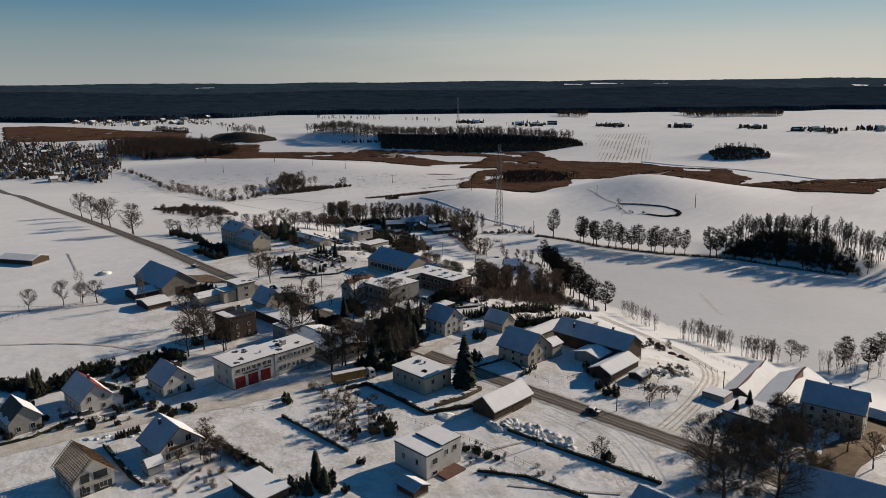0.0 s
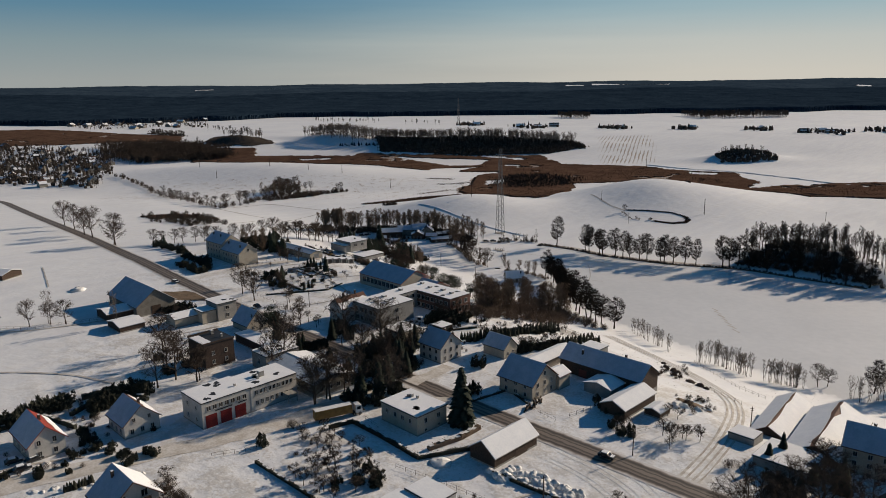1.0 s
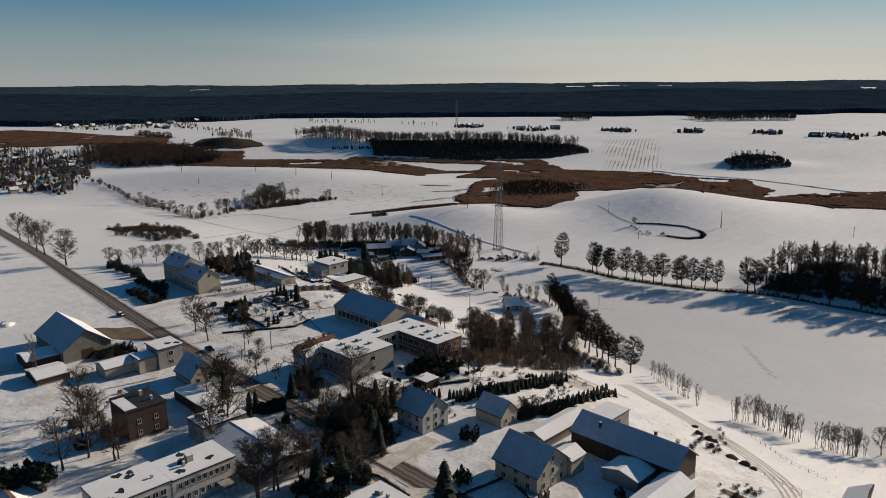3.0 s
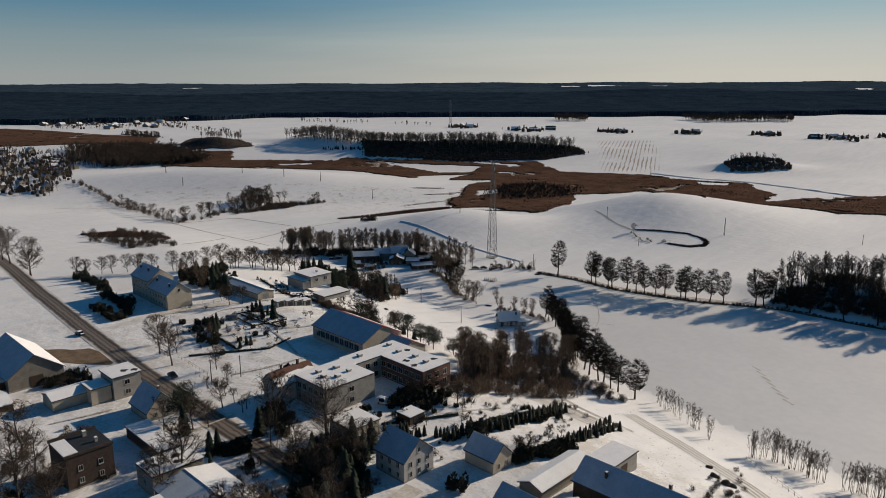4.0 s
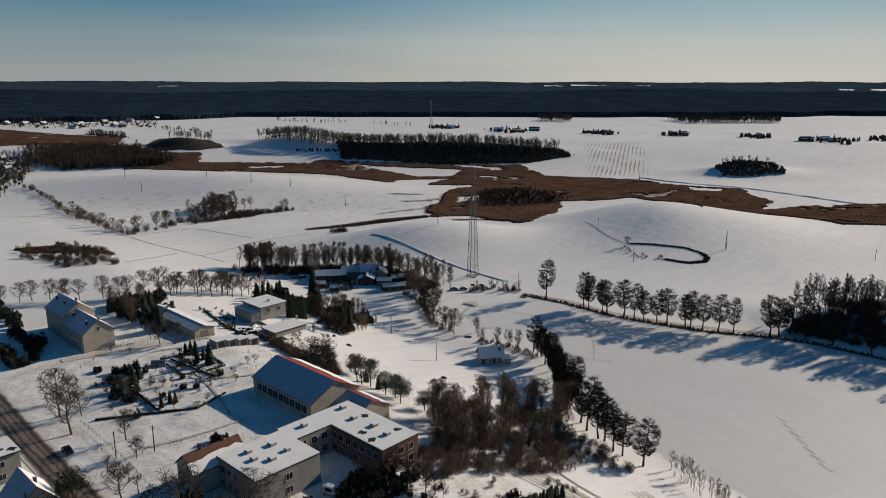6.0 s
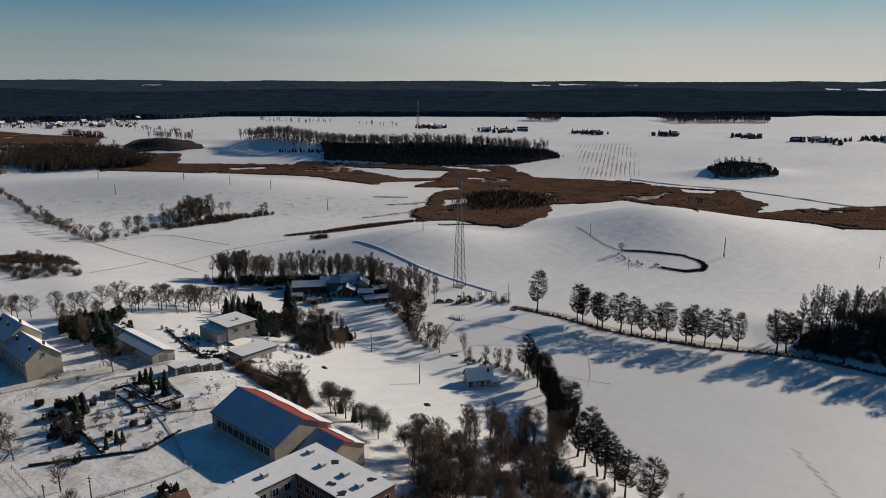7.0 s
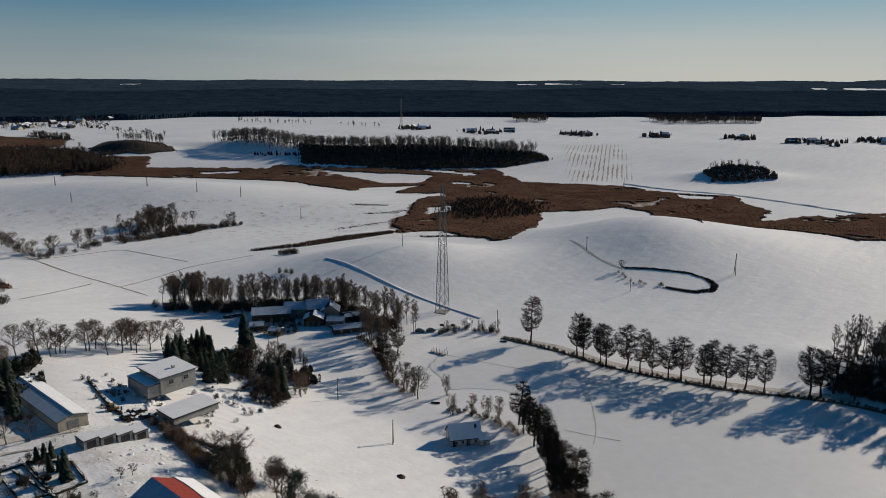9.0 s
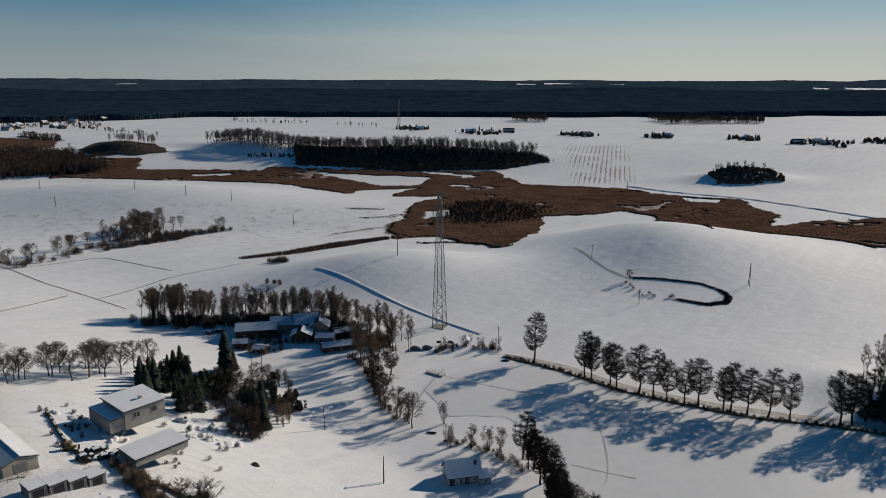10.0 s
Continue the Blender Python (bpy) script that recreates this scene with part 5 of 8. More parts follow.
row("birch", along([(-142.7, 291.6), (-135.2, 295.7), (-121.3, 292.2)], 24, 2.0), 1.0, "young trees on the shore")
row("birch", along([(-116.8, 292.6), (-105, 300.4)], 18, 2.0), 1.0, "young trees on the shore")
row("birch", along([(-184.9, 310.1), (-169.4, 300.3), (-156.5, 293.4)], 15, 2.0), 0.85, "young trees on the shore")
row("birch", along([(-91.5, 303.3), (-69, 311.5)], 10, 3), 1.0)
row("alder", [(-232.3, 322.5), (-232.3, 327), (-222.9, 319.6), (-217.4, 314.8), (-211.2, 312.2), (-209, 312.2), (-202.7, 307.1), (-199.2, 306.7), (-191.4, 305.5), (-237, 337), (-242.5, 339.3)], 0.9, "trees on the lake's west bank")
row("alder", along([(-277, 362.5), (-269, 360), (-260, 354), (-250, 344), (-239, 332), (-234, 329)], 14, 2.0), 0.8, "trees on the lake's west bank")
thicket(along([(-302, 357), (-293, 359.5), (-282, 361), (-270, 359)], 34, 1.5), 0.7, twig_warm, "brown bushes along the lake's west bank")
row("willow", within([(-240.9, 261.7), (-253.4, 283), (-250.5, 298.1), (-241, 309.5), (-235.5, 331), (-213.3, 304.7), (-213.1, 281.7), (-219.5, 267), (-220.9, 248.1)], 40), 0.85, "thicket below the school")
row("willow", [(-297.8, 354.6), (-291.7, 358.2), (-287.2, 361.1), (-283.7, 363), (-324.6, 359.4), (-318.7, 357.9), (-310, 365.6)], 0.62)
row("poplar", along([(-484.5, 347.6), (-481.5, 361.6), (-463.5, 366.8), (-453.2, 380.1), (-437.3, 393), (-419.1, 403.8), (-400.3, 405.8), (-381.8, 407.1), (-364.9, 406.9)], 80, 6), 0.8, "grove round the hamlet")
thicket(within([(-427.4, 354.7), (-431.9, 376.2), (-424.6, 401.1), (-395.1, 404), (-382.6, 395.9), (-401.9, 382.4), (-408.1, 362.1)], 110), 1.1, reed_dark, "dark undergrowth round the hamlet")
row("poplar", along([(-452.7, 368.1), (-443.4, 384.4), (-427.3, 403.3), (-400.4, 408.9)], 46, 5), 0.75, "grove round the hamlet")
thicket(along([(-478.1, 347.2), (-461.3, 365.4), (-449.9, 377.8), (-435.5, 391.6), (-417.5, 402.4), (-397.5, 403.2), (-376.4, 401.7)], 210, 6), 1.7, reed_dark, "dense dark brush under the grove")
row("willow", along([(-483.1, 349.9), (-469.5, 367.3)], 12, 6), 1.1, "grove round the hamlet")
row("poplar", along([(-379, 386), (-366.8, 384), (-356, 376)], 12, 3), 0.85, "trees along the ditch")
row("alder", [(-353, 383), (-344.4, 366.1), (-338, 363)], 0.8, "trees along the ditch")
row("round_tree", [(-333.4, 360.5), (-325.9, 359), (-315.7, 356.2)], 1.05, "trees along the ditch")
thicket(along([(-379, 386), (-356, 376), (-340, 364), (-320, 357)], 46, 2.0), 0.9, twig_warm, "brown brush along the ditch")
row("round_tree", [(-407.9, 278.1), (-401.2, 281.9), (-404, 288.4), (-407.3, 293.5), (-403.2, 293.5), (-406.4, 300.4), (-412.2, 308.1), (-405.3, 309.7), (-408, 268.1), (-408.9, 261.4)], 1.1, "row of roadside trees")
row("round_tree", along([(-459.9, 202.1), (-445.1, 219.2), (-426.7, 237.7), (-405.2, 263), (-419, 304.1)], 20, 2.0), 0.88, "row of roadside trees")
row("round_tree", [(-573.9, 198.5), (-538.8, 192.8), (-522.3, 192.4), (-480, 190.1), (-601.9, 200.9)], 1.65, "trees by the road")
row("round_tree", [(-475.4, 189.4)], 1.5)
row("birch", [(-332.6, 106.8), (-308.3, 124.1)], 1.5)
row("round_tree", [(-330.9, 106.2), (-333.5, 99.3), (-335, 86), (-327, 111)], 1.0, "trees along the field path")
row("round_tree", [(-311.5, 182.5), (-298.2, 180.8)], 1.25, "trees by the road")
plant("oak", -61, 150, 1.05)
plant("oak", -52, 158, 0.9)
plant("oak", -69, 160, 0.85)
plant("oak", -60, 178, 0.8)
row("round_tree", [(-239.5, 116), (-232.7, 120.3), (-237.4, 109.1), (-190.8, 137.1), (-191, 141.5)], 1.25)
row("oak", [(-209.1, 181.6)], 0.72)
row("round_tree", [(-215.5, 175.3), (-199.6, 171.6), (-224.1, 172.9), (-255.4, 176)], 0.9)

ribbon("shore_bank", [(-331, 428), (-305, 431.5), (-276, 430), (-250, 435.3), (-230.5, 441), (-205.5, 453.5), (-190, 457), (-160, 457), (-128, 461)], 1.9, earth, 0.12, "dark earth bank along the frozen lake", "bank", rag=0.7, crown=0.3)
thicket(along([(-331, 429), (-305, 432), (-276, 430.5), (-250, 435.8), (-230.5, 441.5), (-205.5, 454), (-190, 457.5), (-160, 457.5), (-128, 461.5)], 230, 1.0), 0.5, reed_dark, "dry growth on the lake bank")
thicket(within([(-240.9, 261.7), (-253.4, 283), (-250.5, 298.1), (-241, 309.5), (-235.5, 331), (-213.3, 304.7), (-213.1, 281.7), (-219.5, 267), (-220.9, 248.1)], 90), 1.5, twig_warm, "brown brush between the bare trees")
# the dark trees in the middle of the village
row("oak", [(-180, 157.3), (-219, 187.4)], 0.85)
row("round_tree", [(-190.5, 136.9), (-189.9, 142.2), (-220.2, 141.6), (-222.9, 147.2), (-203.6, 165.5), (-187.8, 149.8), (-195.8, 181.5), (-229.2, 177.8)], 1.45)
row("spruce", [(-185.9, 162.5), (-182.1, 155.2), (-186.3, 151.2), (-195.1, 153.8), (-194, 174.6), (-205.2, 172.5), (-232.6, 174.6), (-247.8, 160.1)], 0.8)
row("evergreen", [(-179.9, 147), (-176.4, 150.3), (-185.2, 145.3), (-178.5, 158.6), (-193, 167.5), (-197.5, 163.2), (-160.9, 175.4), (-174.4, 193.3), (-188.7, 216)], 1.5)
row("round_tree", [(-256, 124.4), (-252.5, 119.1), (-233.2, 121.3), (-269.4, 125.2)], 1.2)
row("evergreen", [(-260.8, 119.8), (-246.1, 117), (-247.1, 124.3)], 1.1)
row("round_tree", [(-101.5, 306.3), (-98.9, 308.7), (-321.3, 189.2), (-307.8, 187.2), (-308.6, 201)], 0.8)
# evergreens
row("spruce", [(-149.8, 158.6)], 1.55)
row("spruce", [(-401.1, 342.9), (-398.1, 303.7), (-394.1, 304.9), (-411, 325.8)], 0.85)
row("evergreen", within([(-405.7, 306.6), (-411, 325.8), (-392.1, 334.3), (-367.7, 318.4), (-371.4, 302.9), (-390.9, 301.1)], 24), 1.7)
row("spruce", within([(-405.7, 306.6), (-411, 325.8), (-392.1, 334.3), (-367.7, 318.4), (-371.4, 302.9), (-390.9, 301.1)], 8), 0.6)
row("willow", within([(-397, 346.8), (-387.1, 354.2), (-352.3, 338.2), (-342.2, 330), (-342.5, 310.6)], 16), 0.5)
row("evergreen", within([(-397, 346.8), (-387.1, 354.2), (-352.3, 338.2), (-342.2, 330), (-342.5, 310.6)], 16), 1.3)
row("evergreen", along([(-453.1, 206), (-406.1, 199.7), (-364.2, 197.4)], 20, 2.5), 1.5, "hedge by the road")
row("spruce", [(-436.3, 202.9), (-322, 210.7), (-375, 241.5), (-381.6, 235.3), (-264.1, 165.5), (-316.1, 206.5)], 0.6)
row("evergreen", within([(-407.1, 236.7), (-400.4, 259.7), (-362.5, 241.6), (-363.8, 228.9)], 14), 1.8)
row("willow", within([(-407.1, 236.7), (-400.4, 259.7), (-362.5, 241.6), (-363.8, 228.9)], 8), 0.62)
row("spruce", [(-225.1, 155.8), (-323.2, 232), (-321.6, 233.5), (-279.2, 270.8), (-271.6, 269.8)], 0.42)
row("pine", [(-287.2, 272.8), (-274.4, 268.8), (-265.9, 267.9), (-257.9, 267.1), (-250.5, 270.7), (-263.1, 269.7)], 0.95)
row("round_tree", [(-290.6, 262.5), (-277.2, 267.3)], 0.95)
row("thuja", along([(-187.8, 236.5), (-190.1, 259.5)], 16, 0.4), 1.0, "row of garden conifers")
row("thuja", along([(-170.9, 232.7), (-178.8, 270.4)], 16, 0.6), 0.8, "row of garden conifers")
row("thuja", along([(-193.4, 208.5), (-188.6, 225.3)], 14, 0.5), 0.9, "row of garden conifers")
row("evergreen", within([(-216.7, 174.1), (-205.9, 190.4), (-184.5, 173.7), (-192.2, 161.7)], 20), 1.6)
row("spruce", within([(-215.5, 175.3), (-205.9, 190.4), (-184.5, 173.7), (-192.2, 161.7)], 9), 0.6)
row("spruce", [(-234.6, 162.9), (-202.4, 185)], 0.5)

# ditches and lines of bushes in the meadows
thicket(along([(-955.1, 378.8), (-856.7, 369), (-764.7, 357.4), (-644.2, 340.7)], 42, 3), 1.9)
row("round_tree", along([(-801.9, 364.3), (-705.6, 345.8), (-644.2, 340.7)], 10, 3), 0.9)
row("round_tree", along([(-636.2, 348.2), (-658.2, 384), (-682.5, 418.8), (-707.9, 457.1)], 16, 6), 1.0)
thicket(along([(-632.8, 341.9), (-644.1, 376.7), (-682.8, 436.2), (-659.3, 502.4)], 46, 6), 1.8)
row("poplar", along([(-682.5, 418.8), (-703.8, 460.9), (-687.4, 475.9)], 10, 6), 0.8)
thicket(within([(-613.5, 263.4), (-603.8, 290.7), (-565.5, 302.3), (-508.7, 284), (-520, 260.8), (-572, 252.7)], 120), 1.5, reed_dark, "dark brush among the pond reeds")
thicket(along([(-337.4, 549.3), (-326.2, 538.5), (-306.3, 546)], 9, 2), 0.7)
row("round_tree", [(-336.8, 551.5)], 0.6)
row("bush", [(-477.8, 414.8), (-473.8, 416.2), (-469.9, 416.7)], 1.3)
thicket(along([(-358.1, 413), (-350.8, 424.7), (-342.9, 431.8), (-334.7, 434)], 24, 3), 1.0)
row("birch", along([(-356.7, 419.4), (-334.7, 434)], 12, 3), 0.6)
thicket(along([(-329.3, 429.7), (-306.4, 431.3), (-276.2, 429.1), (-250.2, 434.9), (-230.3, 440.6), (-204.6, 452.9)], 70, 1.2), 0.6)

row("round_tree", within([(-661.9, 407.1), (-654.7, 419.9), (-689.7, 450.6), (-684.4, 466.5), (-667.6, 457.2), (-656.6, 425.1)], 16), 0.95)
row("round_tree", within([(-699.7, 442), (-717.9, 460.5), (-712.8, 477.3), (-697.9, 474), (-693.9, 452.7)], 14), 1.25)
thicket(within([(-655.6, 400.3), (-653.5, 427.7), (-676.5, 462.1), (-658.3, 500.4), (-651.6, 511.7), (-657.9, 490), (-648, 446.4), (-645.4, 403.4)], 120), 1.7)
row("round_tree", [(-662.3, 504.1), (-663.1, 501), (-691.8, 479.4), (-690.7, 484.8)], 0.8)
thicket(along([(-529.1, 452.4), (-527.1, 457.5), (-517.5, 456.9)], 14, 1.5), 1.3)
row("spruce", [(-398.9, 338)], 1.5)
row("spruce", [(-391.1, 300.1), (-383.6, 298.2), (-385.4, 302.3), (-403.9, 319.3), (-365.9, 300.8), (-370.8, 305.8), (-364.6, 306.3), (-358.8, 326.5), (-352, 319.2), (-344, 316.9)], 0.95)
row("pine", [(-372.1, 305.5), (-362.6, 302.4), (-369.7, 310.6), (-359.5, 324.5), (-352.8, 322.1), (-365.4, 326.2)], 1.0)
thicket(within([(-403.5, 321.5), (-393.4, 330.1), (-380.9, 342.4), (-339.3, 314.6), (-333.6, 300), (-363.4, 311), (-366.1, 299.9)], 90), 1.5)
row("round_tree", within([(-394.6, 325.9), (-380.9, 342.4), (-339.3, 314.6), (-337.8, 302.8)], 10), 0.8)
row("round_tree", [(-279.9, 267.5)], 1.0)
row("round_tree", [(-303, 265), (-299.5, 268.5), (-301, 271)], 0.85)
row("evergreen", [(-304, 268), (-300, 265), (-297, 269)], 1.1)
row("pine", [(-297.7, 263.1), (-299.5, 268.8), (-290.8, 264.7)], 0.85)
thicket(along([(-328.8, 265.9), (-310.3, 264), (-297.7, 263.1), (-285.4, 263.6)], 60, 2.0), 1.2, twig_warm)
row("spruce", [(-330.2, 231.5), (-329.7, 233.2), (-329.3, 234.8)], 0.45)
row("spruce", [(-316.4, 233)], 0.65)
row("spruce", within([(-387.2, 237.8), (-387.9, 246.7), (-361.4, 240.8), (-353.6, 232.3)], 6), 0.9)
row("round_tree", [(-353.5, 230), (-345.9, 229.8), (-343.2, 234.5)], 0.75)

# reeds and scrub in the wet hollow
def tuft(h, w):
    s = Shape()
    for _ in range(4):
        a, r = rnd(0, 6.283), rnd(0, 0.8)
        p = Vector((math.cos(a) * r, math.sin(a) * r, -0.3))
        b = rnd(0, 6.283)
        side = Vector((math.cos(b), math.sin(b), 0)) * w
        s.add([p - side, p + side, p + Vector((rnd(-0.3, 0.3), rnd(-0.3, 0.3), h * rnd(0.7, 1.2)))], [(0, 1, 2)])
    return s


def bed(poly, spacing, gap=-0.42, low=-19.0):
    xs, ys, out = [p[0] for p in poly], [p[1] for p in poly], []
    x = min(xs)
    while x < max(xs):
        y = min(ys)
        while y < max(ys):
            px, py = x + rnd(-1, 1) * spacing * 0.5, y + rnd(-1, 1) * spacing * 0.5
            if inside(poly, px, py) and height(px, py) < low and noise.noise((px * 0.02, py * 0.02, 0.3)) + 0.35 * noise.noise((px * 0.09, py * 0.09, 5.0)) > gap:
                out.append((px, py))
            y += spacing
        x += spacing
    return out


def fuzzy(places, r):
    """Loosens the edge of a patch."""
    return [(x + random.gauss(0, r), y + random.gauss(0, r)) for x, y in places]


def reed_bed(name, poly, cell, tall, label, material=None, heath=False):
    """A close stand of reeds: a rough brown mat of stalk heads with its edges drooping to the snow, and loose tufts over it."""
    xs, ys = [p[0] for p in poly], [p[1] for p in poly]
    nx, ny = int((max(xs) - min(xs) + 16) / cell), int((max(ys) - min(ys) + 16) / cell)
    verts, there, loose = [], [], []
    for i in range(nx + 1):
        for k in range(ny + 1):
            x, y = min(xs) - 8 + i * cell + rnd(-0.4, 0.4) * cell, min(ys) - 8 + k * cell + rnd(-0.4, 0.4) * cell
            z = height(x, y)
            w = noise.noise((x * 0.06, y * 0.06, 3.0)) * 5
            ok = inside(poly, x + w, y - w) if heath else reedy(x, y, z) and noise.noise((x * 0.02, y * 0.02, 0.3)) + 0.5 * noise.noise((x * 0.08, y * 0.08, 5.0)) > -0.5
            there.append(ok)
            verts.append((x, y, z + (tall * rnd(0.75, 1.1) if ok else -0.3)))
            if ok and rnd(0, 1) < 0.5:
                loose.append((x + rnd(-1, 1), y + rnd(-1, 1)))
    w, faces = ny + 1, []
    for i in range(nx):
        for k in range(ny):
            q = (i * w + k, (i + 1) * w + k, (i + 1) * w + k + 1, i * w + k + 1)
            if sum(there[j] for j in q) >= 2:
                faces.append(q)
    used = sorted({j for q in faces for j in q})
    at = {j: n for n, j in enumerate(used)}
    me = bpy.data.meshes.new(name)
    me.from_pydata([verts[j] for j in used], [], [tuple(at[j] for j in q) for q in faces])
    me.materials.append(material or reed)
    tagged(new(name, me), label, "reeds", kind="stuff")
    scatter(name, reeds, loose, material or reed, label, "reeds", 0.75, 1.1)


reeds = [tuft(1.9, 0.5) for _ in range(6)]
low_reeds = [tuft(1.0, 0.4) for _ in range(6)]
reed_bed("reed_bed", MAIN_REEDS, 2.4, 1.2, "brown dry reeds in a wet hollow")
reed_bed("pond_reed_bed", POND_REEDS, 1.8, 0.9, "brown reeds round a frozen pond")
reed_bed("far_reed_bed", NORTH_REEDS, 3.5, 1.2, "brown marsh behind the far village")
scatter("pond_reeds", low_reeds, along([(-336.9, 555), (-324.3, 561.9), (-304.1, 570.5), (-292.2, 569.7)], 460, 0.9), reed_dark, "dark reeds on the rim of a small pond", "reeds", 0.6, 1.1)
scatter("pond_reeds", low_reeds, along([(-292.2, 569.7), (-287.2, 565.3), (-285.1, 557.9), (-291.2, 548.4), (-305.6, 544.6)], 620, 1.7), reed, "brown reeds on the near rim of the pond", "reeds", 0.6, 1.1)
scatter("reed_strip", reeds, bed([(-559.8, 450), (-551.3, 485), (-553.6, 527.7), (-545.8, 572.3), (-536.1, 565.7), (-535.2, 522.3), (-538.4, 484.6), (-554, 450.4)], 1.2, -0.7, 0), reed, "strip of dry reeds along a ditch", "reeds", 0.6, 0.9)
for pts in ([(-611.6, 603.6), (-597.2, 623.4), (-597, 640.7)], [(-584, 548.3), (-580.1, 580.7), (-572.5, 605.4)], [(-614.6, 677.9), (-614.2, 701.2)], [(-641.8, 617.8), (-622.7, 641.6)]):
    scatter("reed_strip", low_reeds, fuzzy(along(pts, 110, 1.5), 1.8), reed, "thin strip of reeds in the wet meadow", "reeds", 0.7, 1.2)
scatter("hilltop_brush", low_reeds, along([(-507, 563.9), (-490.8, 581.6), (-467.9, 592.5), (-437.9, 578.8)], 160, 2.5) + along([(-435, 792.7), (-409, 787.5), (-335.1, 655.9)], 160, 2.5), reed_dark, "dark brush along the hill's crest", "brushwood", 1.0, 2.0)


def round_crown(h, w):
    """A far pine: a flat-topped, uneven crown on a dark stem."""
    s = Shape()
    rings = [[(math.cos(1.047 * i) * w * r * rnd(0.8, 1.1), math.sin(1.047 * i) * w * r * rnd(0.8, 1.1), h * z) for i in range(6)] for z, r in ((0.0, 0.42), (rnd(0.5, 0.75), 0.5), (0.95, rnd(0.15, 0.3)))]
    s.add(rings[0] + rings[1] + rings[2], [(k * 6 + i, k * 6 + (i + 1) % 6, (k + 1) * 6 + (i + 1) % 6, (k + 1) * 6 + i) for k in (0, 1) for i in range(6)] + [tuple(range(12, 18))])
    return s


def scrub(h, w, n=26):
    """A small rough tree of a few blades, for woods far off."""
    s = Shape()
    s.tube((0, 0, -0.5), (0, 0, h * 0.75), 0.16, 0.06, 3)
    for _ in range(n):
        a, z = rnd(0, 6.283), rnd(0.3, 1)
        r = w * 0.5 * rnd(0.2, 1) * math.sin(math.pi * (0.15 + 0.75 * z))
        p = Vector((0, 0, h * z * 0.75))
        s.blade(p, Vector((math.cos(a) * r, math.sin(a) * r, h * z * rnd(0.85, 1.1))), 0.26)
    return s


scrubs = [scrub(6, 6) for _ in range(4)]
scatter("scrub", scrubs, fuzzy(within([(-595.5, 704.3), (-591.3, 751.1), (-531.4, 761.1), (-503.3, 710.2), (-524, 656.9), (-560.9, 641.5)], 1100), 6), reed_dark, "dark alder scrub standing in the reeds", "scrub", 0.4, 0.9)
scatter("scrub", scrubs, fuzzy(within([(-454.4, 890.1), (-404.3, 851.1), (-375.5, 829.1), (-403.1, 822)], 90), 6), wood_brown, "bare scrub standing in the reeds", "scrub", 0.3, 0.5)


def bare_far(h, w, n=46):
    """A far leafless tree: a stem and a fan of thin ascending branches."""
    s = Shape()
    s.tube((0, 0, -0.5), (0, 0, h * 0.8), 0.2, 0.08, 3)
    for _ in range(n):
        a, z = rnd(0, 6.283), rnd(0.3, 0.8)
        p = Vector((0, 0, h * z))
        tip = Vector((math.cos(a) * w * 0.5 * rnd(0.4, 1), math.sin(a) * w * 0.5 * rnd(0.4, 1), min(h, h * (z + rnd(0.12, 0.3)))))
        s.blade(p, tip, 0.13)
        s.blade(p.lerp(tip, 0.5), p.lerp(tip, 0.5) + lean_dir((0, 0, 1), 0.7) * 2.2, 0.10)
    return s


tall_trees = [bare_far(17, 9) for _ in range(6)]
far_trees = [bare_far(13, 8) for _ in range(5)] + [scrub(10, 8, 50)]
ridge = [xy(u, v) for u, v in ((1330, -240), (1280, -180), (1205, -60), (1200, 40), (1200, 130), (1205, 190))]
bank = [xy(u, v) for u, v in ((1262, -122), (1166, -106), (1142, 30), (1150, 150), (1185, 215), (1215, 200), (1215, -60), (1266, -96))]
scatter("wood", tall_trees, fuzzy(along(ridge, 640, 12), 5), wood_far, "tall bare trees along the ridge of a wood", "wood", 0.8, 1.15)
scatter("wood_bank", scrubs, fuzzy(along(ridge[:4], 420, 7), 4) + fuzzy(within(bank, 260), 7), reed_dark, "dark scrub along the ridge of the wood", "scrub", 0.5, 0.9)
reed_bed("heath", bank, 4.0, 1.4, "dark heath on the bank below the wood", reed_dark, True)
scatter("wood_bank", scrubs, within(bank, 3200), reed_dark, "dark scrub covering the bank below the wood", "scrub", 0.7, 1.2)
domes = [round_crown(rnd(2.5, 4.5), rnd(3.5, 5)) for _ in range(8)]
scatter("wood_bank", domes, within(bank, 3200), reed_dark, "dense dark thicket covering the bank below the wood", "thicket", 0.6, 1.1)
scatter("copse", scrubs + domes, within([xy(u, v) for u, v in ((1040, 375), (1038, 420), (1050, 462), (1078, 450), (1082, 400), (1070, 375))], 420), reed_dark, "bare copse on a hummock", "copse", 0.7, 1.15)
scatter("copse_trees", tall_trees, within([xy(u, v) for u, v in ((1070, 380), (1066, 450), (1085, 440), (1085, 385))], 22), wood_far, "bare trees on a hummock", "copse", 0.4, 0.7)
scatter("wood", far_trees, fuzzy(within([(-1289.5, 530.2), (-1201.1, 601.9), (-1115.6, 601.9), (-1055.5, 591.9), (-1075.4, 554.6), (-1123, 474.1)], 3000), 9), wood_brown, "dense bare wood beside the reeds", "wood", 0.45, 1.1)
scatter("wood", far_trees, fuzzy(within([(-1329.7, 500.2), (-1260.7, 586), (-1145.7, 609.3), (-1065.9, 596), (-1109.1, 531), (-1173.1, 450.2)], 1600), 8), wood_brown, "dense bare wood beside the reeds", "wood", 0.45, 1.1)
